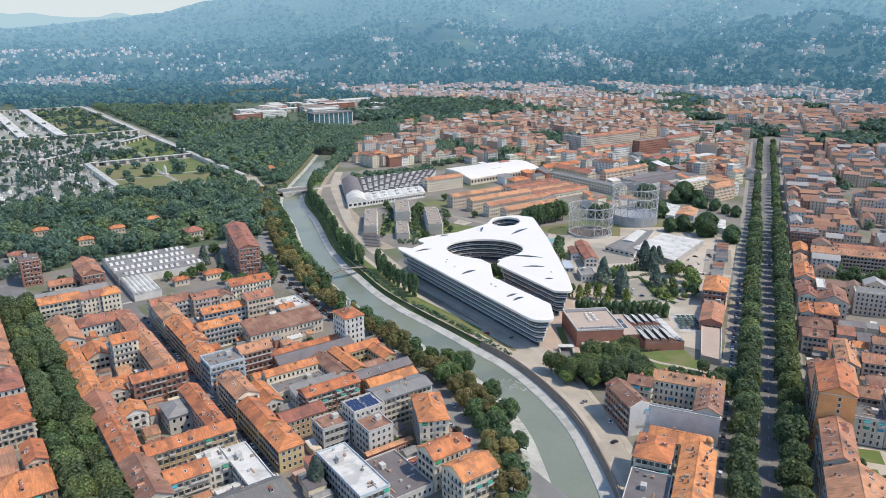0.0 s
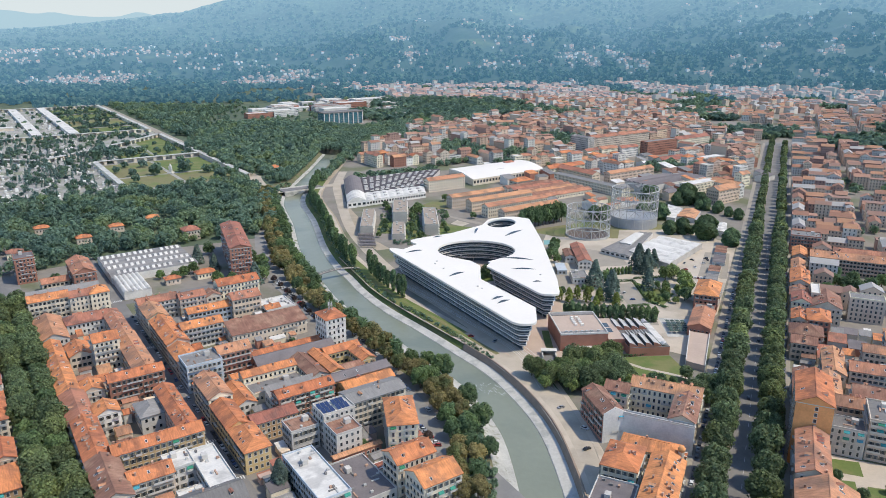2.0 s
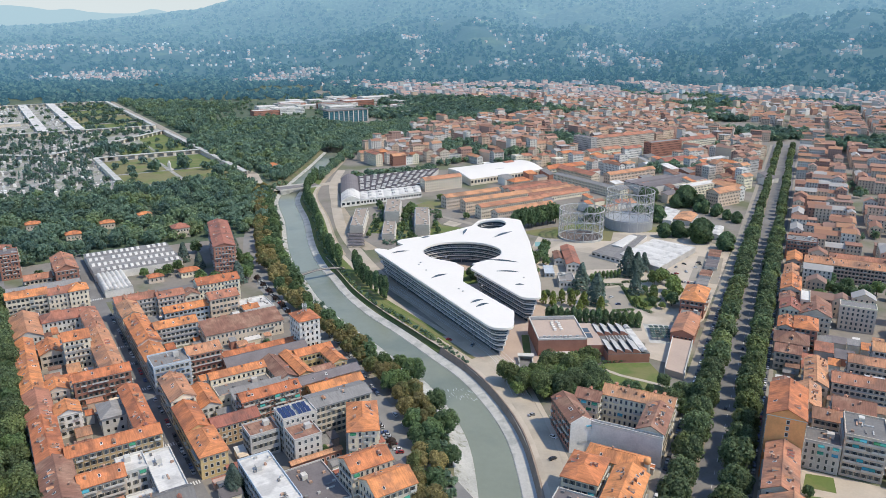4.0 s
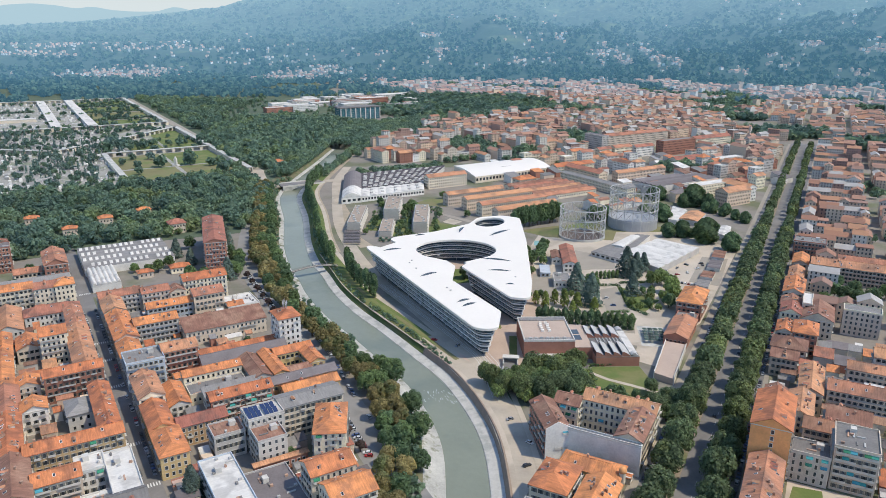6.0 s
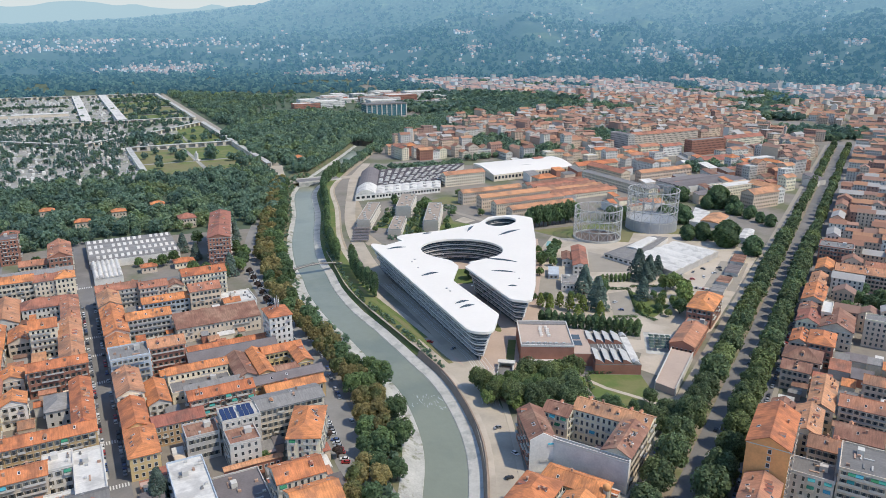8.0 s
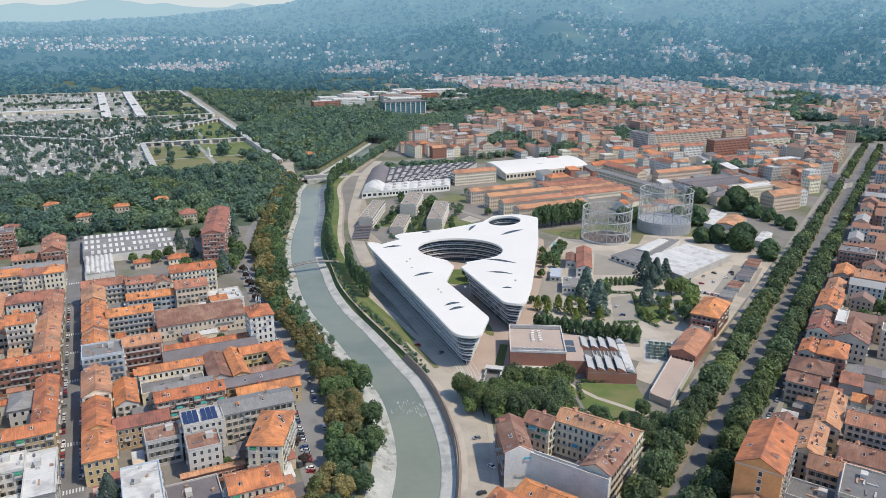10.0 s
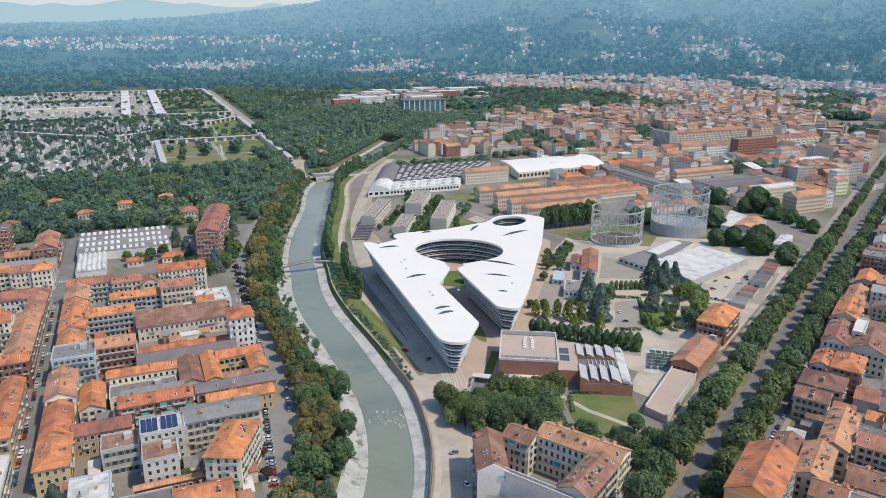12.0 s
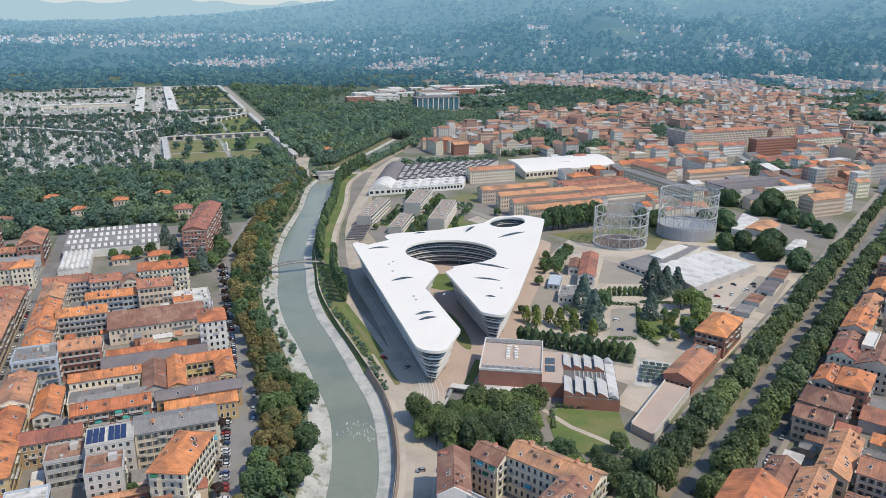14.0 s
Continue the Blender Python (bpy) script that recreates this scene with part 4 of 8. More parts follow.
house(LEFT, 194, 218, 374, 384, 10, NEWT, OCHRE, clutter=0.2)
house(LEFT, 209, 218, 354, 374, 10, NEWT, OCHRE, along="b", clutter=0.2)
house(LEFT, 194, 209, 352, 360, 8, BROWNT, GREYW, clutter=0)
house(LEFT, 180, 219, 338, 348, 10, BITUM, OCHRE, clutter=0.3)
house(LEFT, 184, 216, 327, 337, 9, NEWT, OCHRE, clutter=0.3)
house(LEFT, 140, 172, 356, 370, 6, GREYR, CREAM, "flat")
house(LEFT, 145, 178, 329, 340, 14, NEWT, BRICK, balc=0.5)
house(LEFT, 146, 176, 342, 354, 7, GREYR, WHITEW, "shed")
house(LEFT, 154, 171.8, 291.5, 305, 19, WHITER, GREYW, "flat", clutter=0, label="grey plaster building with white roof and solar panels")
house(LEFT, 172, 205, 296, 311, 18, GREYR, CREAM, "gable", rise=2.2, clutter=0.6)
AX_Q = (0.982, 0.187)      # the corner house that turns with the river road
_a, _b = (lambda p: (p[0] * AX_Q[0] + p[1] * AX_Q[1], -p[0] * AX_Q[1] + p[1] * AX_Q[0]))(at(LEFT, 190, 276.5))
house(AX_Q, _a - 7.4, _a + 7.4, _b - 14.2, _b + 14.2, 18, NEWT, CREAM, "hip", along="b", balc=0.5, clutter=1.5)
house(LEFT, 164.5, 185, 236, 250, 17, NEWT, CREAM, "gable", balc=0.4, clutter=1.5)
house(LEFT, 166, 186, 216, 232, 16, NEWT, CREAM, "gable", balc=0.4)
house(LEFT, 113, 126, 292, 318, 12, NEWT, OCHRE, "hip", along="b")
house(LEFT, 113, 125, 318, 347, 12, NEWT, OCHRE, "gable", along="b", clutter=0.3)
house(LEFT, 126, 150, 316, 327, 11, OLDT, OCHRE, clutter=0.2)
house(LEFT, 113, 126, 348, 378, 15, OLDT, CREAM, along="b")
house(LEFT, 127, 138, 345, 372, 8, NEWT, WHITEW, along="b", clutter=0.3)
house(LEFT, 138, 153, 295, 308, 13, BROWNT, GREYW, "flat")
house(LEFT, 154, 168, 277, 291, 15, BROWNT, GREYW, "flat")
house(LEFT, 127, 142, 238, 280, 12, WHITER, BLUEW, "flat", along="b", label="white flat-roofed building with grey-blue facade")
house(LEFT, 143, 164, 236, 270, 5, BITUM, GREYW, "flat", label="low yard with dark roofs")
house(LEFT, 150, 176, 272, 275, 6, OLDT, BRICK, "gable", clutter=0)
house((0.918, 0.396), 72, 90, 612, 700, 26, OLDT, BRICK, "gable", along="b", rise=3.0, clutter=0.5, label="tall red brick apartment slab with balconies")

# along the boulevard
AX_C = (0.968, 0.247)      # the wing of the courtyard house that follows the river
_a, _b = (lambda p: (p[0] * AX_C[0] + p[1] * AX_C[1], -p[0] * AX_C[1] + p[1] * AX_C[0]))(at(RIGHT, -46.5, 363.5))
wing = house(AX_C, _a - 6, _a + 6, _b - 14, _b + 14, 16, BROWNT, BRICK, along="b", balc=0.3)
bm = bmesh.new()
gable = [[bm.verts.new((x, y, z)) for y, z in ((-6.2, -0.3), (6.2, -0.3), (6.2, 16.7), (0, 20.0), (-6.2, 16.7))] for x in (-14.6, -14.05)]
for f in (gable[0][::-1], gable[1]):
    bm.faces.new(f)
for k in range(5):
    bm.faces.new((gable[0][k], gable[0][(k + 1) % 5], gable[1][(k + 1) % 5], gable[1][k]))
part("party_wall", bm, WALLS[WHITEW], wing, "blank white gable wall")
house(RIGHT, -49, -36, 377, 389, 15.5, BROWNT, CREAM, balc=0.5)
house(RIGHT, -36, 1, 384, 397, 17, OLDT, CREAM, balc=0.5, clutter=1.5)
house(RIGHT, -12, 1, 356.5, 384, 17, BROWNT, CREAM, along="b", clutter=3.5)
house(RIGHT, -38.5, 1.1, 354.0, 356.4, 16.2, GREYR, WHITEW, "flat", blank=True, label="tall blank white party wall of a courtyard house")
house(RIGHT, -31, -3, 333, 345, 10, NEWT, OCHRE, "hip", clutter=0.2, label="ochre church with long orange roof")
house(RIGHT, -34, -18, 304, 326, 16, NEWT, CREAM, "hip", along="b", balc=0.5)
house(RIGHT, -14, 1, 250, 320, 17, NEWT, CREAM, along="b", clutter=3)
house(RIGHT, -34, -16, 250, 300, 12, BITUM, GREYW, "flat", along="b")
house(RIGHT, 44.5, 61, 368, 402, 34, NEWT, ORANGEW, "gable", along="b", win=1, clutter=0.6, blank=True, label="tall orange plaster apartment tower")
house(RIGHT, 46, 60, 327, 366, 20, OLDT, CREAM, along="b", clutter=2)
house(RIGHT, 46, 70, 296, 324, 18, OLDT, PINK, clutter=2)
house(RIGHT, 46, 64, 255, 290, 17, NEWT, CREAM, along="b", clutter=2)
house(RIGHT, 61.3, 78.5, 386, 399, 15, GREYR, GREYW, "flat", label="blank grey party wall building")
house(RIGHT, 79, 97, 387, 410, 22, GREYR, CREAM, "flat", along="b", balc=0.9, label="cream modern apartment block with balconies")
house(RIGHT, 66, 92, 411, 424, 15, OLDT, CREAM, balc=0.3)
house(RIGHT, 46, 58, 404, 428, 13, BROWNT, PINK, along="b")
house(RIGHT, 58, 70, 424, 452, 14, OLDT, CREAM, along="b", clutter=2)
house(RIGHT, 46, 57, 430, 456, 12, BROWNT, GREYW, along="b")
house(RIGHT, 76, 96, 432, 448, 12, BROWNT, WHITEW, balc=0.7)
house(RIGHT, 62, 74, 455, 492, 13, OLDT, PINK, along="b", clutter=2)
house(RIGHT, 76, 112, 462, 476, 14, OLDT, CREAM, balc=0.6)
house(RIGHT, 112, 150, 466, 480, 15, NEWT, WHITEW, balc=0.6)
house(RIGHT, 45, 60, 497, 510, 12, BROWNT, CREAM, clutter=1.5)
house(RIGHT, 44, 64, 514, 532, 12, BROWNT, PINK, "hip", clutter=1.5)
house(RIGHT, 45, 55, 538, 558, 13, NEWT, CREAM, along="b", clutter=2)
house(RIGHT, 55, 69, 536, 558, 15, NEWT, BRICK, "hip", balc=0.2, clutter=1)
house(RIGHT, 45, 58, 572, 592, 14, OLDT, CREAM, along="b", clutter=1.5)
house(RIGHT, 44, 57, 592, 612, 12, BROWNT, PINK, along="b", clutter=1)
house(RIGHT, 58, 64, 588, 612, 17, WHITER, CREAM, "flat", along="b")
house(RIGHT, 44, 58, 614, 650, 15, NEWT, CREAM, along="b", clutter=1.5)
house(RIGHT, 45, 56, 655, 690, 12, OLDT, CREAM, along="b")
house(RIGHT, 58, 78, 570, 600, 13, BROWNT, CREAM, along="b", clutter=1.5)
house(RIGHT, 46, 58, 706, 735, 11, NEWT, PINK, "gable", along="b", clutter=0)
house(RIGHT, 44, 70, 752, 772, 18, GREYR, BRICK, "flat", label="red and white apartment block with flat grey roof")
house(RIGHT, 60, 130, 700, 716, 14, OLDT, PINK, clutter=1.5)
house(RIGHT, 80, 150, 730, 742, 12, OLDT, CREAM)
house(RIGHT, 86, 120, 500, 512, 12, OLDT, CREAM, balc=0.3)
house(RIGHT, 100, 150, 520, 534, 14, OLDT, WHITEW, balc=0.3)
house(RIGHT, 122, 142, 372, 440, 16, OLDT, PINK, along="b")
house(RIGHT, 150, 172, 380, 450, 14, OLDT, CREAM, along="b")

# windows of the orange tower: one column on the gable, full rows on the long sides
tower = [o for o in bpy.data.objects if o.get("label") == "tall orange plaster apartment tower"][0]
for f in range(10):
    z = 3.0 + f * 3.2
    o = part("window", WINDOWS[1], None, tower)
    o.matrix_basis = pose(0, 0, 0, 0, 0, -90) @ pose(0.8, -17.0, z)
    for ang in (0, 180):
        for k in range(9):
            o = part("window", WINDOWS[k % 2], None, tower)
            o.matrix_basis = pose(0, 0, 0, 0, 0, ang) @ pose(-13.5 + k * 3.4, -8.25, z)
            if k in (2, 5, 7) and f > 0 and ang == 0:
                o = part("balcony", BALCONY, None, tower)
                o.matrix_basis = pose(0, 0, 0, 0, 0, ang) @ pose(-13.5 + k * 3.4, -8.25, z - 1.05)


# ---- sheds and walls of the yards ----


def yard_clutter(axis, a0, a1, b0, b1, count, seed, big=1.0):
    """Lean-tos, garages and low additions in what the houses leave free."""
    r = random.Random(seed)
    made = 0
    for _ in range(count * 14):
        if made >= count:
            break
        w, d, h = r.uniform(4, 11) * big, r.uniform(3.5, 8) * big, r.uniform(2.6, 6.0) * (1 + (big - 1) * 0.6)
        if r.random() < 0.5:
            w, d = d, w
        a, b = r.uniform(a0, a1 - w), r.uniform(b0, b1 - d)
        if any(ax is axis and a < A1 + 0.2 and a + w > A0 - 0.2 and b < B1 + 0.2 and b + d > B0 - 0.2 for ax, A0, A1, B0, B1 in RECTS):
            continue
        RECTS.append((axis, a, a + w, b, b + d))
        made += 1
        roof = r.choice((NEWT, OLDT, OLDT, BROWNT, GREYR, GREYR, BITUM, WHITER))
        wall = r.choice((CREAM, GREYW, WHITEW, PINK, BRICK))
        ob = tagged(new("yard_shed"), f"low {WALL_WORDS[wall]} yard addition with {ROOF_WORDS[roof]} roof", "shed", "yard sheds")
        ob.matrix_basis = pose(*at(axis, a + w / 2, b + d / 2), 0, 0, 0, turn(axis))
        shed = r.random() < 0.7
        rise = d * 0.2
        part("wall", wall_mesh(w, d, h, rise, True, shed), WALLS[wall], ob)
        o = part("roof", roof_mesh(w, d, rise, 0, 0.3, 0.25, shed=shed), ROOFS[roof], ob)
        o.location.z = h + 0.22


RECTS.append((RIGHT, 63, 112, 326, 384))
yard_clutter(LEFT, 47.5, 101, 285, 560, 44, 1)
yard_clutter(LEFT, 113, 200, 236, 516, 62, 2)
yard_clutter(RIGHT, 58, 150, 400, 560, 36, 6, 1.5)
yard_clutter(RIGHT, 46, 150, 300, 560, 60, 3)
yard_clutter(RIGHT, -27, 0, 250, 395, 14, 4)


# ---- other large buildings of the centre ----
AX_M = (0.994, 0.11)      # across axis of the museum


def block(name, axis, a0, a1, b0, b1, label, category="building"):
    ob = tagged(new(name), label, category)
    cx, cy = at(axis, (a0 + a1) / 2, (b0 + b1) / 2)
    ob.matrix_basis = pose(cx, cy, 0, 0, 0, turn(axis))
    return ob, (a1 - a0) / 2, (b1 - b0) / 2


def local(axis, x, y):
    return (x * axis[0] + y * axis[1], -x * axis[1] + y * axis[0])


def museum():
    a0, b0 = local(AX_M, 89, 448)
    ob, x, y = block("museum_building", AX_M, a0, a0 + 32, b0, b0 + 38, "red brick museum block with beige flat roof")
    part("wall", boxes([(-x, x, -y, y, -0.3, 11.6)]), WALLS[BRICK], ob)
    part("roof", boxes([(-x + 0.5, x - 0.5, -y + 0.5, y - 0.5, 11.6, 11.75)]), M_PINKPAVE, ob, "beige roof terrace")
    part("parapet", boxes([(-x - 0.1, x + 0.1, -y - 0.1, -y + 0.5, 11.4, 12.6)]), M_TRIM, ob)
    part("parapet", boxes([(-x - 0.1, x + 0.1, y - 0.5, y + 0.1, 11.4, 12.6)]), M_TRIM, ob)
    part("parapet", boxes([(-x - 0.1, -x + 0.5, -y + 0.5, y - 0.5, 11.4, 12.6)]), M_TRIM, ob)
    part("parapet", boxes([(x - 0.5, x + 0.1, -y + 0.5, y - 0.5, 11.4, 12.6)]), M_TRIM, ob)
    part("roof_walkway", boxes([(-x + 1, x - 1, y - 5, y - 1.2, 11.75, 12.2)]), ROOFS[GREYR], ob, "grey roof strip")
    part("roof_walkway", boxes([(-x + 1, x - 1, -y + 1.2, -y + 5, 11.75, 12.1)]), ROOFS[GREYR], ob, "grey roof strip")
    for i in range(10):
        o = part("ventilation_unit", boxes([(-0.9, 0.9, -0.7, 0.7, 0, 1.3)]), M_WHITE, ob, "white roof ventilation unit")
        o.location = (-2 + (i % 2) * 4 + RNG.uniform(-0.4, 0.4), -4 + (i // 2) * 3.2, 11.75)
    for i in range(7):
        o = part("ventilation_unit", boxes([(-0.8, 0.8, -0.6, 0.6, 0, 1.1)]), M_STEEL, ob, "grey roof ventilation unit")
        o.location = (-12 + i * 3.6 + RNG.uniform(-0.6, 0.6), -y + 3, 12.1)
    part("arcade", boxes([(-x + 3, x - 2, -y - 6, -y, -0.3, 3.2)]), ROOFS[WHITER], ob, "low white porch roof")
    # middle wing
    a1 = a0 + 32
    ob, x, y = block("museum_wing", AX_M, a1, a1 + 11, b0 - 2, b0 + 34, "low beige museum wing with roof courts")
    part("wall", boxes([(-x, x, -y, y, -0.3, 8.0)]), WALLS[BRICK], ob)
    part("roof", boxes([(-x, x, -y, y, 8.0, 8.3)]), M_PINKPAVE, ob)
    for cx, cy in ((-1.5, 6), (-1.5, -3)):
        o = part("roof_court", boxes([(-2.6, 2.6, -3.6, 3.6, 8.3, 8.45)]), M_CURTAIN, ob, "dark glass roof court")
        o.location = (cx, cy, 0)
    # saw-tooth halls
    a2 = a1 + 11
    ob, x, y = block("sawtooth_hall", AX_M, a2, a2 + 27, b0 - 12, b0 + 32, "red brick hall with curved grey saw-tooth roofs")
    part("wall", boxes([(-x, x, -y, y, -0.3, 6.0)]), WALLS[BRICK], ob)
    part("roof", boxes([(-x, x, -y, y, 6.0, 6.25)]), ROOFS[GREYR], ob, "grey flat roof")
    part("roof_strip", boxes([(x * 0.62, x - 0.4, -y + 5, y - 6, 6.25, 7.1)]), ROOFS[WHITER], ob, "flat pale roof strip")
    for e0, e1 in ((-y + 0.5, -y + 4.6), (y - 5.6, y - 1)):
        bm = bmesh.new()
        arc = [(x * 0.62 + (x * 0.36) * j / 6, 6.25 + 2.2 * math.sin(math.pi * (0.15 + 0.85 * j / 6))) for j in range(7)]
        A = [bm.verts.new((px, e0, pz)) for px, pz in arc]
        B = [bm.verts.new((px, e1, pz)) for px, pz in arc]
        for j in range(6):
            bm.faces.new((A[j], A[j + 1], B[j + 1], B[j]))
        bm.faces.new(A[::-1])
        bm.faces.new(B)
        part("roof_vault", bm, M_STEEL, ob, "small curved grey zinc vault")
    for row, (ya, yb) in enumerate(((-y + 0.5, -y + 17), (y - 15, y - 1))):
        for k in range(4):
            w = 2 * x * 0.8 / 4
            bm = bmesh.new()
            prof = [(0, 0)] + [(w * j / 6, 0.5 + 2.6 * math.cos(math.pi * 0.5 * j / 6)) for j in range(7)] + [(w, 0)]
            A = [bm.verts.new((px, ya, 6.25 + pz)) for px, pz in prof]
            B = [bm.verts.new((px, yb, 6.25 + pz)) for px, pz in prof]
            for j in range(len(prof) - 1):
                f = bm.faces.new((A[j], A[j + 1], B[j + 1], B[j]))
                f.material_index = 1 if j == 0 else 0
            f = bm.faces.new(A[::-1])
            f.material_index = 2
            f = bm.faces.new(B)
            f.material_index = 2
            me = mesh_of(bm, "sawtooth_shell")
            for m in (M_STEEL, M_GLASS, WALLS[BRICK]):
                me.materials.append(m)
            o = part("sawtooth_shell", me, None, ob, "curved grey zinc roof shell")
            o.location.x = -x + k * w
    for k in range(9):
        o = part("glazing_bar", boxes([(-0.25, 0.25, -3.5, 3.5, 6.25, 6.8)]), M_STEEL, ob)
        o.location = (-x + 6 + k * 2.2, 2.5, 0)


museum()


house(RIGHT, -20, -5, 510, 547, 7, OLDT, BRICK, "gable", along="b", clutter=0.2, rise=3.0, label="long red brick building with terracotta roof")
house(RIGHT, -22, -5, 562, 596, 13, NEWT, BRICK, "hip", along="b", clutter=0.3, label="red brick villa with orange hip roof and loggia")
house(RIGHT, -20, -6, 549, 560, 6, GREYR, BRICK, "flat")
STRAIGHT = (1.0, 0.0)
house(STRAIGHT, 126, 138, 619, 673, 8, OLDT, WHITEW, "gable", along="b", clutter=0, rise=2.4, label="white workshop house with red tiled roof")
house(STRAIGHT, 117.5, 125.8, 640, 662, 6, BROWNT, WHITEW, "gable", along="b", clutter=0, rise=1.5, label="low white annex with brown roof")
house(STRAIGHT, 116, 129, 581, 602, 5, GREYR, WHITEW, "flat", label="low white office with roof terrace")
house(STRAIGHT, 106, 114.5, 606, 627, 3.2, WHITER, BLUEW, "flat", clutter=0, label="low green-blue glasshouse by the campus")
bm = bmesh.new()
prism(bm, [at(RIGHT, -14.5, 458), at(RIGHT, -2.5, 455), at(RIGHT, -5, 508), at(RIGHT, -18, 508)], -0.3, 4.2)
deck = tagged(new("parking_deck"), "flat beige parking deck roof beside the trees", "building")
part("roof", bm, M_PINKPAVE, deck)
bm = bmesh.new()
prism(bm, [at(RIGHT, -14.9, 458), at(RIGHT, -14.4, 458), at(RIGHT, -17.9, 508), at(RIGHT, -18.4, 508)], 0, 5.2)
part("parapet", bm, M_TRIM, deck)
bm = bmesh.new()
prism(bm, [at(RIGHT, -3.0, 455), at(RIGHT, -2.5, 455), at(RIGHT, -4.8, 508), at(RIGHT, -5.3, 508)], 0, 5.2)
part("parapet", bm, M_TRIM, deck)


def shed_roofs(name, axis, a0, a1, b0, b1, h, bays, mat, wall, label, across="a", curve=True, rise=1.6, flip=False):
    """An industrial hall with a row of low vaults."""
    ob, x, y = block(name, axis, a0, a1, b0, b1, label)
    part("wall", boxes([(-x, x, -y, y, -0.3, h)]), wall, ob)
    length = 2 * x if across == "a" else 2 * y
    other = y if across == "a" else x
    w = length / bays
    for k in range(bays):
        bm = bmesh.new()
        prof = [(w * j / 8, rise * (math.sin(math.pi * j / 8) if curve else (j / 7 if j < 8 else 0) if not flip else (0 if j == 0 else (8 - j) / 7))) for j in range(9)]
        A = [bm.verts.new((px, -other - 0.3, pz)) for px, pz in prof]
        B = [bm.verts.new((px, other + 0.3, pz)) for px, pz in prof]
        for j in range(8):
            f = bm.faces.new((A[j], A[j + 1], B[j + 1], B[j]))
            f.material_index = 1 if not curve and j == (0 if flip else 7) else 0
        bm.faces.new(A[::-1])
        bm.faces.new(B)
        me = mesh_of(bm, "roof_bay")
        me.materials.append(mat)
        me.materials.append(M_STEEL)
        o = part("roof_bay", me, None, ob)
        if across == "a":
            o.matrix_basis = pose(-x + k * w, 0, h)
        else:
            o.matrix_basis = pose(0, -y + k * w, h, 0, 0, 90)
    return ob


def skew_hall(name, corners, h, bays, mat, wall, label, across="u", shape="vault", rise=1.6, panes=0):
    """A hall over four corners (near left, near right, far right, far left) with a row of roof bays."""
    c = [Vector(p) for p in corners]
    mid = sum(c, Vector((0, 0))) / 4
    ob = tagged(new(name), label, "building")
    ob.location = (mid.x, mid.y, 0)
    c = [p - mid for p in c]

    def spot(u, v):
        return c[0].lerp(c[1], u).lerp(c[3].lerp(c[2], u), v)
    bm = bmesh.new()
    prism(bm, [tuple(p) for p in c], -0.3, h)
    part("wall", bm, wall, ob)
    for k in range(bays):
        bm = bmesh.new()
        n = 8
        rows = []
        for j in range(n + 1):
            s = (k + j / n) / bays
            z = h + 0.02 + rise * (math.sin(math.pi * j / n) if shape == "vault" else (j / n if j < n else 0) if shape == "saw" else 1 - abs(2 * j / n - 1))
            rows.append([bm.verts.new((*(spot(s, e) if across == "u" else spot(e, s)), z)) for e in (-0.004, 1.004)])
        for a, b in zip(rows, rows[1:]):
            bm.faces.new((a[0], b[0], b[1], a[1]))
        bm.faces.new([r[0] for r in rows][::-1])
        bm.faces.new([r[1] for r in rows])
        part("roof_bay", bm, mat, ob)
    for k in range(panes):
        p, q = spot((k + 0.2) / panes, 0), spot((k + 0.8) / panes, 0)
        d = (q - p).normalized()
        o = Vector((d.y, -d.x)) * 0.08
        bm = bmesh.new()
        prism(bm, [tuple(p + o), tuple(q + o), tuple(q - o), tuple(p - o)], h * 0.35, h * 0.75)
        part("window", bm, M_GLASS, ob)
    return ob, spot, mid


# the goods yard
skew_hall("storage_hall", [(180, 661), (207, 622), (256, 687), (224, 714)], 5.5, 5, ROOFS[WHITER], WALLS[GREYW], "wide storage hall with worn white vaulted roof", across="v", rise=1.1)
skew_hall("goods_shed", [(155, 670), (178, 648), (219, 729), (205, 733)], 4.2, 3, ROOFS[GREYR], WALLS[WHITEW], "long low goods shed with grey roof", rise=0.5, panes=6)
skew_hall("low_shed", [(176, 690), (186, 683), (208, 722), (200, 726)], 5.4, 1, ROOFS[WHITER], WALLS[GREYW], "low shed with pale roof over the goods shed", rise=0.5)
skew_hall("white_shed", [(250, 794), (258, 788), (280, 837), (268, 856)], 5.0, 3, ROOFS[WHITER], WALLS[WHITEW], "low white shed with striped roof", across="v", rise=0.5)
skew_hall("brown_shed", [(260, 797), (279, 786), (296, 821), (282, 835)], 5.0, 1, ROOFS[OLDT], WALLS[GREYW], "low shed with rust-brown tiled roof", shape="gable", rise=2.0)
skew_hall("white_shed", [(284, 737), (294, 730), (308, 768), (299, 772)], 5.0, 1, ROOFS[WHITER], WALLS[WHITEW], "low white shed beside tall trees", shape="gable", rise=1.0)
skew_hall("low_shed", [(238, 612), (247, 608), (254, 624), (245, 628)], 3.0, 4, ROOFS[BROWNT], WALLS[GREYW], "low brown canopy in the car lot", across="v", rise=0.5)
skew_hall("low_shed", [(262, 668), (272, 664), (281, 687), (271, 691)], 3.0, 5, ROOFS[BROWNT], WALLS[GREYW], "low brown canopy in the car lot", across="v", rise=0.5)
skew_hall("low_shed", [(229, 590), (238, 586), (244, 601), (235, 605)], 3.0, 4, ROOFS[GREYR], WALLS[GREYW], "low grey canopy in the car lot", across="v", rise=0.5)
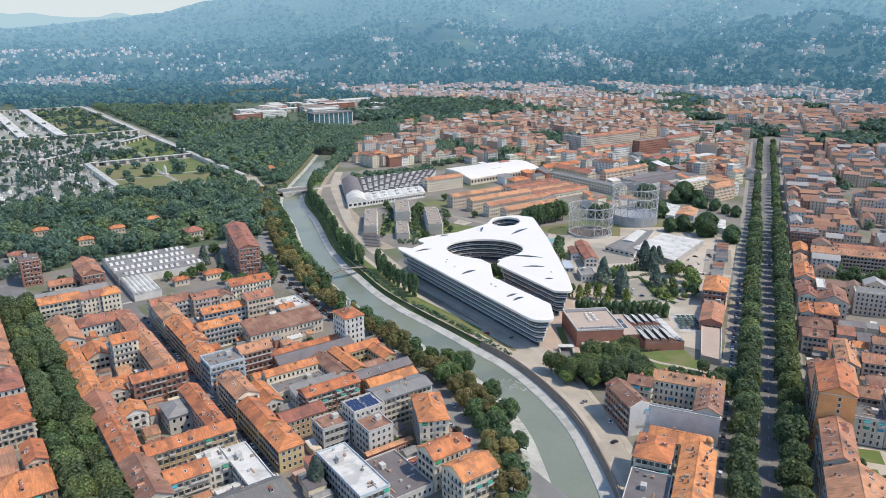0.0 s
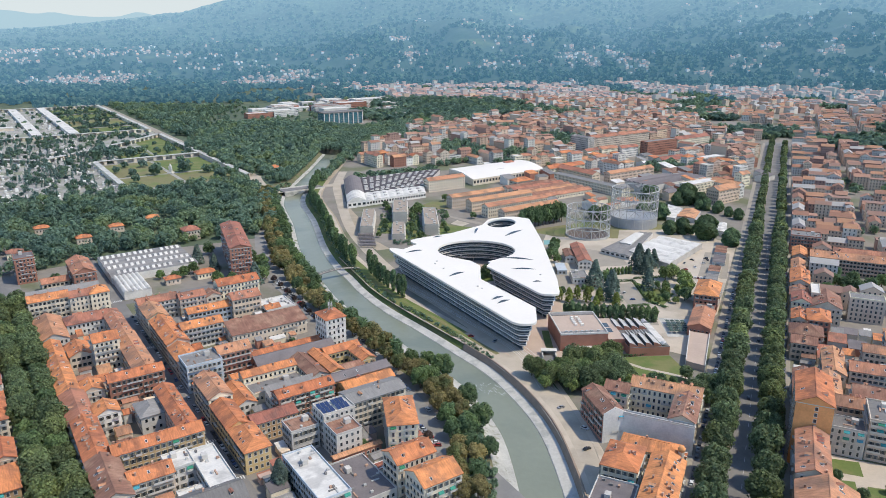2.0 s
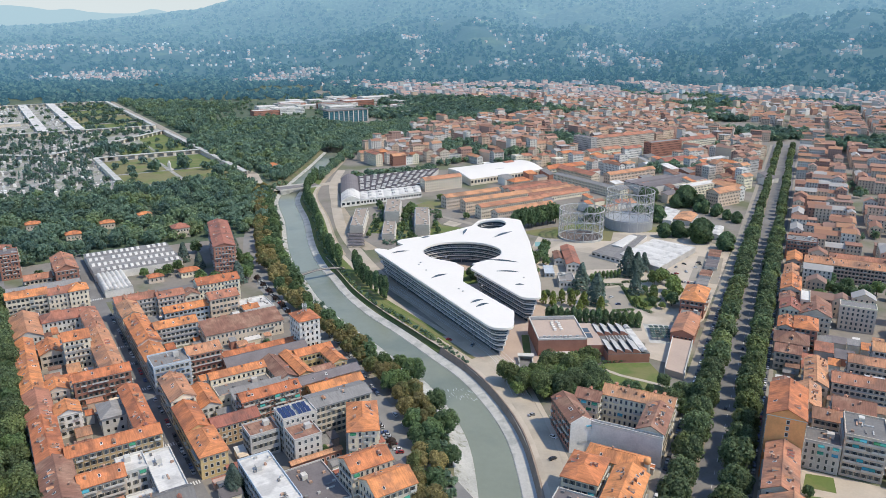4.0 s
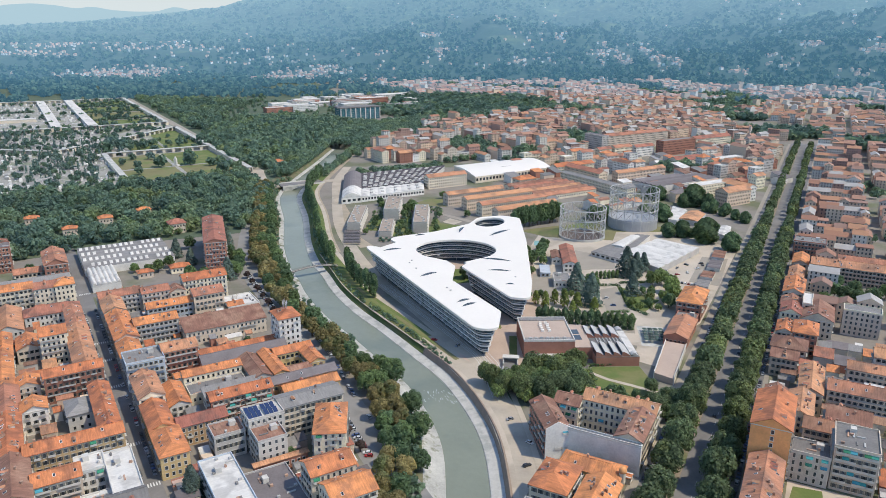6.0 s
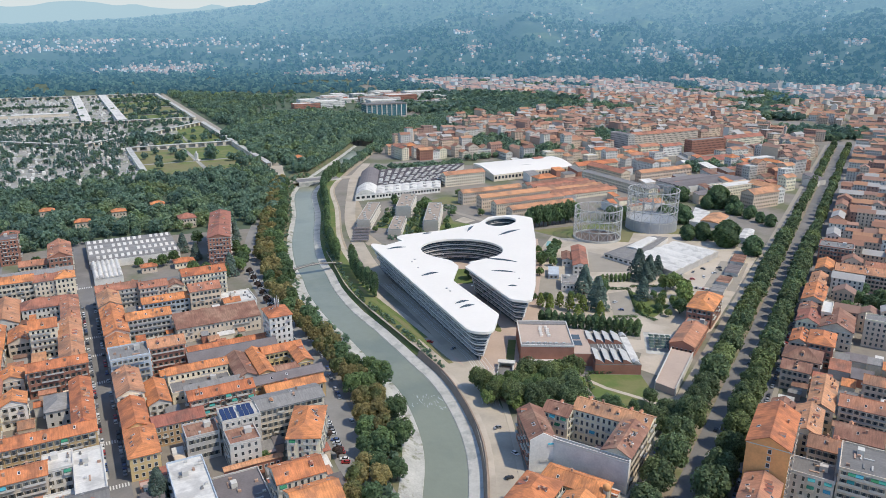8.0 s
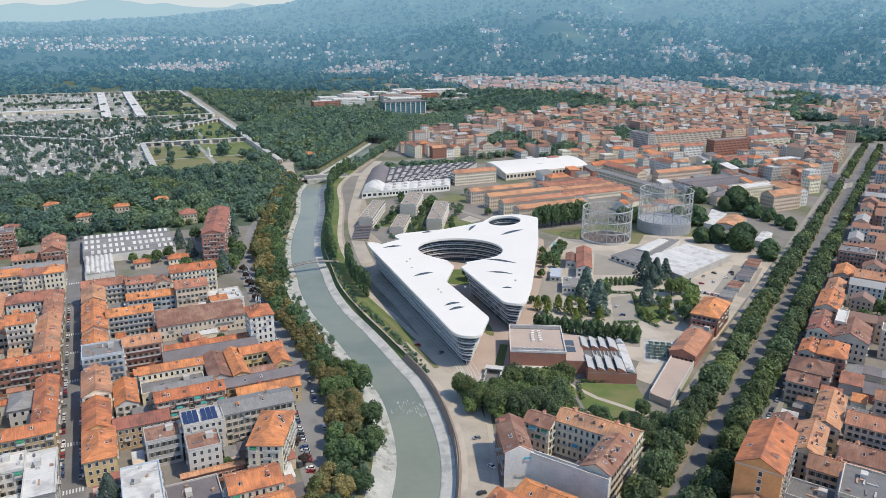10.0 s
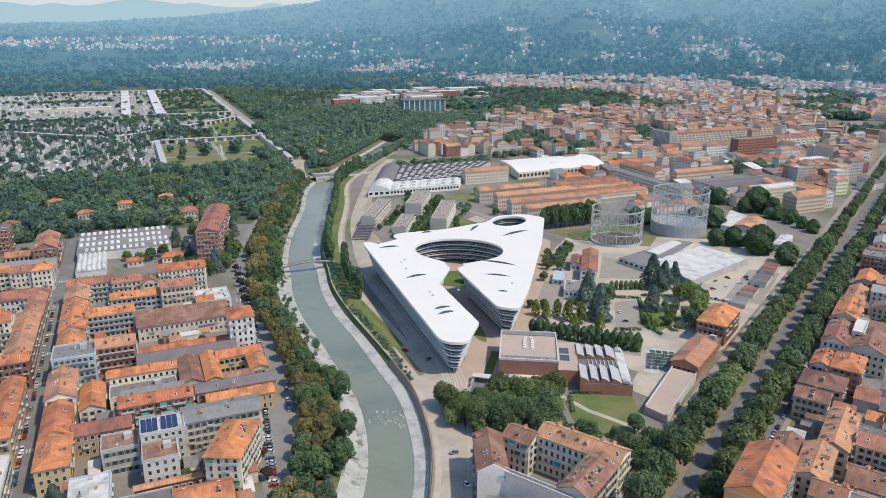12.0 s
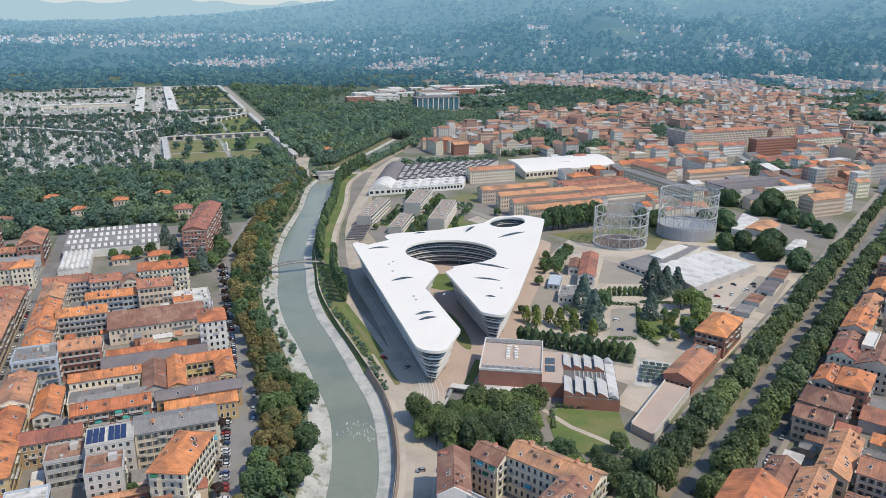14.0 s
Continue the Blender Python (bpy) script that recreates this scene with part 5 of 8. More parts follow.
skew_hall("low_shed", [(250, 637), (260, 633), (269, 656), (259, 660)], 3.0, 5, ROOFS[BITUM], WALLS[GREYW], "low dark canopy in the car lot", across="v", rise=0.5)
# works beyond the campus: a barrel vault, a white front and a wide dark roof
def works(u, v):
    return (-116 + 0.85 * u - 0.19 * v, 844 + 0.53 * u + 0.98 * v)


skew_hall("vaulted_hall", [works(0, 0), works(25, 0), works(25, 45), works(0, 45)], 7, 1, ROOFS[WHITER], WALLS[WHITEW], "white barrel-vaulted works front", rise=5.5, panes=4)
skew_hall("vaulted_hall", [works(0, 45.3), works(25, 45.3), works(25, 142), works(0, 142)], 7, 1, ROOFS[BITUM], WALLS[GREYW], "grey barrel-vaulted works hall", rise=5.5)
skew_hall("works_building", [works(25.3, 1), works(108, 5), works(111, 44.8), works(25.3, 44.8)], 6.5, 8, ROOFS[WHITER], WALLS[WHITEW], "white vaulted front of the works", rise=1.0, panes=22)
hall, spot, mid = skew_hall("works_hall", [works(25.3, 45.2), works(111, 45.2), works(153, 142), works(25.3, 140)], 6.8, 12, M_DARKROOF, WALLS[GREYW], "wide dark saw-tooth works hall", across="v", shape="saw", rise=1.9)
for i in range(12):
    for j in range(12):
        if (i * 7 + j * 3) % 5 == 0:
            continue
        p = spot((i + 0.5) / 12, (j + 0.35) / 12)
        o = part("rooflight", boxes([(-2.6, 2.6, -0.9, 0.9, 0, 0.9)]), ROOFS[WHITER], hall, "pale grey rooflight")
        o.matrix_basis = pose(p.x, p.y, 7.9, 0, 0, 36)
for a in (38, 52, 70, 88, 100):
    for b in (14, 30):
        o = tagged(part("ventilation_unit", boxes([(-1.6, 1.6, -1.2, 1.2, 0, 1.6)]), M_STEEL), "grey ventilation unit on the works roof", "vent", "roof vents of the works")
        o.matrix_basis = pose(*works(a, b), 7.2, 0, 0, 34)
skew_hall("market_hall", [(36, 980), (141, 1061), (111, 1138), (1, 1058)], 9, 1, M_WHITE, WALLS[CREAM], "large hall with bright white low-pitched roof", across="v", rise=3.0, panes=24)
for i in range(6):
    house(LEFT, 612, 700, 646 + i * 13, 657 + i * 13, 6, BROWNT if i % 2 else OLDT, CREAM, "gable", near=False, label="long low workshop with red tiled roof")
house(LEFT, 640, 668, 726, 742, 9, NEWT, CREAM, "hip", near=False)
for a0, a1, b in ((511, 592, 591), (510, 600, 620), (510, 602, 651), (503, 583, 681)):
    house(LEFT, a0, a1, b, b + 12, 13, OLDT, CREAM if b != 651 else PINK, "gable", near=False, label="long cream tenement row with terracotta roof", balc=0)
house(LEFT, 529, 587, 772, 785, 15, OLDT, CREAM, near=False, label="cream five-storey block with terracotta roof")
house(LEFT, 716, 730, 608, 735, 11, GREYR, CREAM, "gable", along="b", near=False, rise=1.5, label="very long grey-roofed factory wing")
shed_roofs("dark_roofed_hall", LEFT, 772, 884, 610, 656, 8, 6, ROOFS[BITUM], WALLS[GREYW], "wide hall with dark bitumen roof", across="b", curve=False, rise=1.6)
house(LEFT, 778, 838, 553, 570, 18, WHITER, CREAM, "flat", near=False, label="cream apartment block with roof terrace")
house(LEFT, 782, 824, 514, 532, 17, OLDT, PINK, "gable", near=False)
house(LEFT, 826, 842, 520, 560, 17, OLDT, WHITEW, "gable", along="b", near=False)
house(LEFT, 932, 1084, 882, 896, 25, OLDT, CREAM, "gable", near=False, label="long nine-storey apartment block with tiled roof")
house(LEFT, 918, 932, 872, 915, 28, BITUM, GREYW, "flat", along="b", near=False)
house(LEFT, 985, 1060, 800, 816, 24, GREYR, BRICK, "flat", near=False, label="long red brick apartment block")
house(LEFT, 1062, 1150, 800, 816, 22, OLDT, CREAM, "gable", near=False)
house(LEFT, 940, 980, 815, 828, 16, OLDT, WHITEW, near=False)
house(LEFT, 900, 938, 822, 836, 17, OLDT, CREAM, near=False)
house(LEFT, 870, 898, 826, 838, 16, OLDT, CREAM, near=False)
house(LEFT, 988, 1040, 690, 704, 12, WHITER, WHITEW, "flat", near=False, label="white office building with ribbon windows")
house(LEFT, 930, 985, 720, 740, 9, OLDT, CREAM, near=False)
house(LEFT, 730, 800, 760, 775, 12, NEWT, CREAM, near=False)
house(LEFT, 745, 760, 690, 760, 13, OLDT, PINK, along="b", near=False)
house(LEFT, 770, 860, 680, 692, 13, OLDT, PINK, near=False)
# concrete residences behind the campus
AX_R = (0.996, 0.085)


def residence(x0, y0, width, length, h, floors):
    """A long concrete slab with pale balcony bands on its flanks."""
    a, b = local(AX_R, x0, y0)
    ob, x, y = block("student_residence", AX_R, a, a + width, b, b + length, "concrete student residence with brown flat roof")
    part("wall", boxes([(-x, x, -y, y, -0.3, h)]), M_RESID, ob)
    part("roof", boxes([(-x + 0.4, x - 0.4, -y + 0.4, y - 0.4, h, h + 0.15)]), M_ROOFBROWN, ob, "brown gravel roof")
    part("parapet", boxes([(-x, -x + 0.4, -y, y, h, h + 0.7), (x - 0.4, x, -y, y, h, h + 0.7), (-x + 0.4, x - 0.4, -y, -y + 0.4, h, h + 0.7), (-x + 0.4, x - 0.4, y - 0.4, y, h, h + 0.7)]), M_CONCRETE, ob)
    for f in range(floors):
        z = h * (f + 0.35) / floors
        for s in (-1, 1):
            part("window_band", boxes([(s * x - 0.06, s * x + 0.06, -y + 1, y - 1, z, z + h / floors * 0.5)]), M_GLASS, ob)
            part("balcony_band", boxes([(s * (x + 0.6) - 0.6, s * (x + 0.6) + 0.6, -y + 0.6, y - 0.6, z - h / floors * 0.33, z - h / floors * 0.02)]), M_RESBAND, ob, "pale balcony band")
    n = int(length / 8)
    for k in range(n):
        o = part("roof_unit", boxes([(-1.3, 1.3, -1.0, 1.0, 0, 1.1)]), M_STEEL if k % 2 else M_CONCRETE, ob)
        o.location = (RNG.uniform(-x + 3, x - 3), -y + 5 + k * 8, h + 0.15)


M_ROOFBROWN = material("brown_roof_gravel", (0.34, 0.275, 0.22), 0.95, 0.3, 0.15, 1.0)
residence(-84, 726, 13, 75, 10, 3)
residence(-49, 711, 12.5, 51, 6, 2)
residence(-55, 779, 16, 62, 12, 4)
residence(-17, 730, 14.5, 76, 11, 4)
for k in range(9):
    o = tagged(new("parking_canopy"), "dark flat car canopy behind the campus", "canopy", "car canopies")
    o.matrix_basis = pose(-70 - k * 1.1, 684 + k * 5.2, 0, 0, 0, 6)
    part("canopy_roof", boxes([(-8, 8, -1.5, 1.5, 2.3, 2.55)]), ROOFS[BITUM], o)
    for s in (-7, 0, 7):
        part("post", boxes([(s - 0.1, s + 0.1, -0.1, 0.1, 0, 2.3)]), M_STEEL, o)

# grey factory on the west side
factory = shed_roofs("grey_factory", LEFT, 113, 185, 622, 690, 6.5, 4, ROOFS[GREYR], WALLS[WHITEW], "grey factory with rows of white rooflights", across="b", rise=0.8)
bm = bmesh.new()
tri = [[bm.verts.new((x, y, z)) for y, z in ((-5.2, 0), (5.2, 0), (0.0, 2.0))] for x in (-1.25, 1.25)]
for f in ((tri[0][0], tri[1][0], tri[1][2], tri[0][2]), (tri[1][1], tri[0][1], tri[0][2], tri[1][2]), tri[0][::-1], tri[1]):
    bm.faces.new(f)
ROOFLIGHT_TENT = mesh_of(bm, "rooflight")
ROOFLIGHT_TENT.materials.append(ROOFS[WHITER])
for j in range(4):
    for i in range(15):
        if (i + j * 4) % 11:
            o = part("rooflight", ROOFLIGHT_TENT, None, factory, "white tent-shaped rooflight")
            o.location = (-33.5 + i * 4.75, -25.5 + j * 17, 6.7)
shed_roofs("grey_factory", LEFT, 114, 135, 576, 622, 6.0, 6, ROOFS[WHITER], WALLS[WHITEW], "factory wing with white striped vaults", rise=1.5)

for a, b in ((83, 836), (114, 771), (52, 752), (191, 817), (150, 800), (20, 780)):
    house(LEFT, a - 7, a + 7, b - 5, b + 5, 6.5, NEWT if a > 60 else OLDT, CREAM, "hip", near=False, label="small villa with orange roof among trees")
house(LEFT, 150, 162, 592, 600, 5, NEWT, CREAM, "hip", near=False)
house(LEFT, 176, 192, 592, 602, 5, NEWT, CREAM, "hip", near=False)
house(LEFT, 200, 216, 720, 735, 10, OLDT, CREAM, "hip", near=False)
house(LEFT, 396, 424, 1012, 1030, 7, NEWT, CREAM, "hip", near=False, label="cream gatehouse with orange roof near the bridge")


strip("road", [(-285, 1040), (-262, 985), (-236, 938), (-212, 942)], 9, M_PALEROAD, 0.08, "pale road from the cemetery to the bridge")
strip("road", [(-176, 968), (-150, 990), (-138, 1030)], 8, M_PALEROAD, 0.08, "pale road from the bridge to the works")


# ---- bridges ----
def road_bridge():
    ob = tagged(new("road_bridge"), "grey stone arch bridge with pale parapets over the river", "bridge")
    mid, along = Vector((-196, 954)), Vector((0.80, 0.60))
    ob.matrix_basis = pose(mid.x, mid.y, 0, 0, 0, math.degrees(math.atan2(along.y, along.x)))
    bm = bmesh.new()
    n, half, w = 16, 29, 12
    top = lambda x: 1.0 - 0.0008 * x * x
    low = lambda x: (-4.4 + 3.9 * math.cos(math.pi * x / (2 * 18))) if abs(x) < 18 else -6.0
    rows = []
    for i in range(n + 1):
        x = -half + 2 * half * i / n
        rows.append([bm.verts.new((x, y, z)) for y, z in ((-w, low(x)), (-w, top(x)), (w, top(x)), (w, low(x)))])
    for a, b in zip(rows, rows[1:]):
        for k in range(4):
            bm.faces.new((a[k], b[k], b[(k + 1) % 4], a[(k + 1) % 4]))
    part("arch", bm, M_CONCRETE, ob)
    for y in (-w + 0.2, w - 0.2):
        part("parapet", boxes([(-half, half, y - 0.25, y + 0.25, 0.3, 2.0)]), M_TRIM, ob)
        part("cornice", boxes([(-half, half, y - 0.5, y + 0.5, 0.1, 0.5)]), M_TRIM, ob)
    part("carriageway", boxes([(-half, half, -w + 2, w - 2, 0.5, 1.04)]), M_ASPHALT, ob)


def foot_bridge():
    ob = tagged(new("footbridge"), "slender dark steel arched footbridge over the river", "bridge")
    a, b = Vector((-106, 594, 0)), Vector((-70, 619, 0))
    mid = (a + b) / 2
    d = b - a
    half = d.length / 2
    ob.matrix_basis = pose(mid.x, mid.y, 0.6, 0, 0, math.degrees(math.atan2(d.y, d.x)))
    bm = bmesh.new()
    n = 16
    z = lambda x: 2.4 * (1 - (x / half) ** 2)
    rows = [[bm.verts.new((x, y, z(x) + dz)) for y, dz in ((-1.6, -0.25), (-1.6, 0.05), (1.6, 0.05), (1.6, -0.25))] for x in (-half + 2 * half * i / n for i in range(n + 1))]
    for p, q in zip(rows, rows[1:]):
        for k in range(4):
            bm.faces.new((p[k], q[k], q[(k + 1) % 4], p[(k + 1) % 4]))
    part("deck", bm, M_PAVE, ob)
    for y in (-1.6, 1.6):
        for dz, r in ((1.1, 0.09), (-0.6, 0.22)):
            bm = bmesh.new()
            for i in range(n):
                x0, x1 = -half + 2 * half * i / n, -half + 2 * half * (i + 1) / n
                k = 1.0 if dz > 0 else 1.25
                tube(bm, (x0, y, z(x0) * k + dz), (x1, y, z(x1) * k + dz), r, 4)
            part("rail" if dz > 0 else "arch_rib", bm, M_DARKSTEEL, ob)
        for i in range(n + 1):
            x0 = -half + 2 * half * i / n
            bm = bmesh.new()
            tube(bm, (x0, y, z(x0) - 0.6), (x0, y, z(x0) + 1.1), 0.07, 4)
            part("post", bm, M_DARKSTEEL, ob)


road_bridge()
foot_bridge()


# ---- open ground ----
patch("ground", [at(RIGHT, -150, 505), at(RIGHT, -24, 500), at(RIGHT, -4, 560), at(RIGHT, -3, 760), at(RIGHT, -60, 800), at(RIGHT, -190, 740), at(RIGHT, -165, 600)], M_SAND, 0.04, "pale sandy yard round sheds and gas holders", "yard")
patch("pavement", [(70, 425), (96, 440), (88, 500), (99, 506), (104, 600), (96, 720), (80, 735), (66, 700), (-20, 600), (50, 445)], M_PINKPAVE, 0.06, "pinkish stone paving round the campus", "pavement")
patch("lawn", [(126, 430), (132, 411), (150, 400), (166, 413), (160, 443), (131, 440)], M_GRASS, 0.12, "green park lawn beside the museum", "lawn")
patch("lawn", [(167, 590), (195, 560), (180, 535), (168, 542)], M_GRASS, 0.12, "garden lawn with hedges", "lawn")
patch("road", [(151.5, 579), (166, 587), (168.5, 537), (152, 519)], M_PAVE, 0.1, "grey car park with painted bays", "car park")
patch("lawn", [(-40, 848), (8, 845), (6, 884), (-16, 884)], M_DRY, 0.1, "dry lawn by the works", "lawn")
patch("lawn", [(-8, 690), (24, 706), (40, 738), (34, 762), (8, 770), (0, 800), (-4, 730)], M_GRASS, 0.1, "lawn behind the campus", "lawn")
patch("lawn", [(-68, 735), (-52, 735), (-56, 800), (-70, 800)], M_GRASS, 0.1, "garden strip between the residences", "lawn")
patch("lawn", [(-36, 715), (-20, 715), (-28, 812), (-42, 775)], M_GRASS, 0.1, "garden strip between the residences", "lawn")
patch("pavement", [(9, 776), (22, 766), (30, 779), (16, 792)], M_SAND, 0.14, "pale sand court behind the campus", "court")
patch("road", [(-6, 815), (4, 815), (58, 770), (52, 764)], M_PAVE, 0.13, "grey service road behind the campus", "road")
patch("road", [(-60, 674), (-92, 726), (-112, 800), (-130, 850), (-118, 860), (-96, 800), (-84, 735), (-48, 680)], M_DIRT, 0.07, "sandy service road by the river", "road")
patch("road", [(140, 628), (174, 634), (172, 668), (142, 686)], M_PAVE, 0.1, "grey asphalt yard with painted lines", "yard")
patch("road", [(228, 606), (250, 597), (278, 672), (256, 676)], M_PAVE, 0.1, "dark car lot beside the boulevard", "car park")
patch("road", [(98, 560), (116, 560), (118, 612), (100, 612)], M_PAVE, 0.1, "grey service court by the campus", "yard")
patch("pavement", [(104, 698), (112, 698), (113, 714), (105, 714)], M_TEAL, 0.12, "small teal play court", "court")
patch("lawn", [(118, 728), (182, 722), (190, 755), (240, 758), (246, 776), (180, 800), (90, 750)], M_DRY, 0.08, "dry grass round the gas holders", "lawn")
patch("pavement", [(99, 505), (166, 494), (168, 514), (104, 524)], M_PAVE, 0.1, "grey path behind the museum", "pavement")
patch("pavement", [(158, 452), (176, 440), (190, 468), (198, 512), (167, 516), (164, 474)], M_SAND, 0.09, "pale sandy forecourt of the museum", "pavement")
strip("pavement", [(124, 436), (138, 424), (152, 417), (168, 408), (176, 404)], 1.4, M_SAND, 0.16, "pale path across the park lawn", "pavement")
# gardens behind the orange tower
for a0, a1, b0, b1 in ((64, 75, 344, 364), (78, 92, 346, 364), (66, 86, 328, 341), (95, 110, 330, 362), (64, 78, 369, 383), (98, 111, 368, 384)):
    patch("lawn", [at(RIGHT, a0, b0), at(RIGHT, a1, b0 + 1), at(RIGHT, a1 - 1, b1), at(RIGHT, a0 + 1, b1 - 2)], M_GRASS, 0.1, "small garden lawn between houses", "lawn")
patch("pavement", [at(RIGHT, 62.5, 325), at(RIGHT, 112, 325), at(RIGHT, 112, 385), at(RIGHT, 62.5, 385)], M_SAND, 0.05, "pale garden paths between lawns", "pavement")
patch("lawn", [(80, 447), (85, 447), (85, 482), (80, 482)], M_GRASS, 0.12, "narrow lawn strip on the campus plaza", "lawn")
# entrance of the car park under the plaza
gate = tagged(new("underpass_entrance"), "concrete car park entrance with dark opening on the plaza", "underpass")
gate.matrix_basis = pose(80.3, 430, 0, 0, 0, -2)
part("ramp", boxes([(-4.0, 4.0, -12, 11.2, -0.2, 0.16)]), M_ASPHALT, gate, "dark asphalt ramp")
for x0, x1 in ((-4.7, -4.0), (4.0, 4.7)):
    part("side_wall", boxes([(x0, x1, -12, 11.2, -0.3, 1.1), (x0, x1, 4, 11.2, 1.1, 2.6)]), M_CONCRETE, gate)
part("portal", boxes([(-4.7, -3.2, 11.2, 14.5, -0.3, 3.4), (3.2, 4.7, 11.2, 14.5, -0.3, 3.4), (-3.2, 3.2, 11.2, 14.5, 2.5, 3.4), (-3.2, 3.2, 14.0, 14.5, -0.3, 2.5)]), M_CONCRETE, gate, "concrete lintel round a dark opening")
part("canopy", boxes([(-5.2, 5.2, 10.4, 15, 3.4, 3.65)]), M_TRIM, gate)


# cafe terrace with dark parasols beside the museum
for i in range(4):
    for j in range(5):
        o = tagged(new("parasol"), "dark green square parasol over cafe tables", "parasol", "parasols of the terrace")
        o.matrix_basis = pose(171 + i * 3.6 + j * 0.4, 480 + j * 4.4, 0, 0, 0, 8)
        bm = bmesh.new()
        tip = bm.verts.new((0, 0, 3.1))
        rim = [bm.verts.new(p) for p in ((-1.5, -1.9, 2.4), (1.5, -1.9, 2.4), (1.5, 1.9, 2.4), (-1.5, 1.9, 2.4))]
        for k in range(4):
            bm.faces.new((rim[k], rim[(k + 1) % 4], tip))
        part("canopy", bm, M_PARASOL, o, "dark green cloth")
        bm = bmesh.new()
        tube(bm, (0, 0, 0), (0, 0, 3.0), 0.06, 5)
        part("pole", bm, M_STEEL, o)
patch("pavement", [(167, 474), (188, 472), (190, 506), (169, 508)], M_CONCRETE, 0.12, "pale paved cafe terrace", "pavement")


# ---- the town beyond ----
def new_rows():
    return {k: ([], []) for k in ("wall", "roof", "glass")}


def quad(acc, pts):
    V, F = acc
    n = len(V)
    V.extend(pts)
    F.append(tuple(range(n, n + len(pts))))


def row_house(acc, rot, x, y, w, d, h, z0=0.0, flat=False, panes=True):
    """One house of a far row, into shared meshes."""
    c, s = math.cos(rot), math.sin(rot)
    P = lambda u, v, z: (x + u * c - v * s, y + u * s + v * c, z)
    X, Y = w / 2, d / 2
    rise = 0.0 if flat else Y * 0.5
    V, F = acc["wall"]
    n = len(V)
    V.extend([P(-X, -Y, z0), P(X, -Y, z0), P(X, Y, z0), P(-X, Y, z0), P(-X, -Y, h), P(X, -Y, h), P(X, Y, h), P(-X, Y, h), P(-X, 0, h + rise * 0.95), P(X, 0, h + rise * 0.95)])
    F.extend([(n, n + 1, n + 5, n + 4), (n + 2, n + 3, n + 7, n + 6), (n + 1, n + 2, n + 6, n + 9, n + 5), (n + 3, n, n + 4, n + 8, n + 7)])
    V, F = acc["roof"]
    n = len(V)
    X, Y = X + 0.5, Y + 0.6
    z = h + 0.2
    if flat:
        V.extend([P(-X, -Y, z), P(X, -Y, z), P(X, Y, z), P(-X, Y, z), P(-X, -Y, z - 0.6), P(X, -Y, z - 0.6), P(X, Y, z - 0.6), P(-X, Y, z - 0.6)])
        F.extend([(n, n + 1, n + 2, n + 3), (n + 4, n + 5, n + 1, n), (n + 5, n + 6, n + 2, n + 1), (n + 6, n + 7, n + 3, n + 2), (n + 7, n + 4, n, n + 3)])
    else:
        r = rise + 0.3
        V.extend([P(-X, -Y, z - 0.3), P(X, -Y, z - 0.3), P(X, Y, z - 0.3), P(-X, Y, z - 0.3), P(-X, 0, h + r), P(X, 0, h + r)])
        F.extend([(n, n + 1, n + 5, n + 4), (n + 2, n + 3, n + 4, n + 5)])
    if panes:
        floors = max(1, int((h - z0) / 3.3))
        for ang, length, off in ((0, w, d / 2), (1, d, w / 2), (-1, d, w / 2)):
            k = int((length - 1) / 3.0)
            for f in range(floors):
                zz = z0 + (h - z0) * (f + 0.5) / floors
                for i in range(k):
                    u = (i - (k - 1) / 2) * (length - 1) / max(k, 1)
                    if ang == 0:
                        quad(acc["glass"], [P(u - 0.6, -off - 0.06, zz - 0.95), P(u + 0.6, -off - 0.06, zz - 0.95), P(u + 0.6, -off - 0.06, zz + 0.95), P(u - 0.6, -off - 0.06, zz + 0.95)])
                    else:
                        e = ang * (off + 0.06)
                        quad(acc["glass"], [P(e, u - 0.6 * ang, zz - 0.95), P(e, u + 0.6 * ang, zz - 0.95), P(e, u + 0.6 * ang, zz + 0.95), P(e, u - 0.6 * ang, zz + 0.95)])


def emit_rows(acc, name, label, wall=None, roof=None):
    ob = tagged(new(name), label, "houses", kind="stuff")
    for key, mat in (("wall", wall or M_FARWALL), ("roof", roof or M_FARROOF), ("glass", M_GLASS)):
        if acc[key][0]:
            me = bpy.data.meshes.new(key)
            me.from_pydata(acc[key][0], [], acc[key][1])
            part({"wall": "wall", "roof": "roof", "glass": "glazing"}[key], me, mat, ob, kind="stuff")
    return ob


def within(x, y, poly):
    odd = False
    for i in range(len(poly)):
        (x0, y0), (x1, y1) = poly[i - 1], poly[i]
        if (y0 > y) != (y1 > y) and x < (x1 - x0) * (y - y0) / (y1 - y0) + x0:
            odd = not odd
    return odd


@functools.lru_cache(None)
def noise_grid(seed):
    return np.random.RandomState(seed).uniform(-1, 1, (64, 64))


def soft_noise(x, y, size, seed):
    """Smooth random relief of about -1..1 over the plan."""
    g = noise_grid(seed)
    u, v = np.asarray(x, float) / size + 31.0, np.asarray(y, float) / size
    i, j = np.floor(u).astype(int), np.floor(v).astype(int)
    a, b = u - i, v - j
    a, b = a * a * (3 - 2 * a), b * b * (3 - 2 * b)
    G = lambda p, q: g[p % 64, q % 64]
    return (G(i, j) * (1 - a) + G(i + 1, j) * a) * (1 - b) + (G(i, j + 1) * (1 - a) + G(i + 1, j + 1) * a) * b


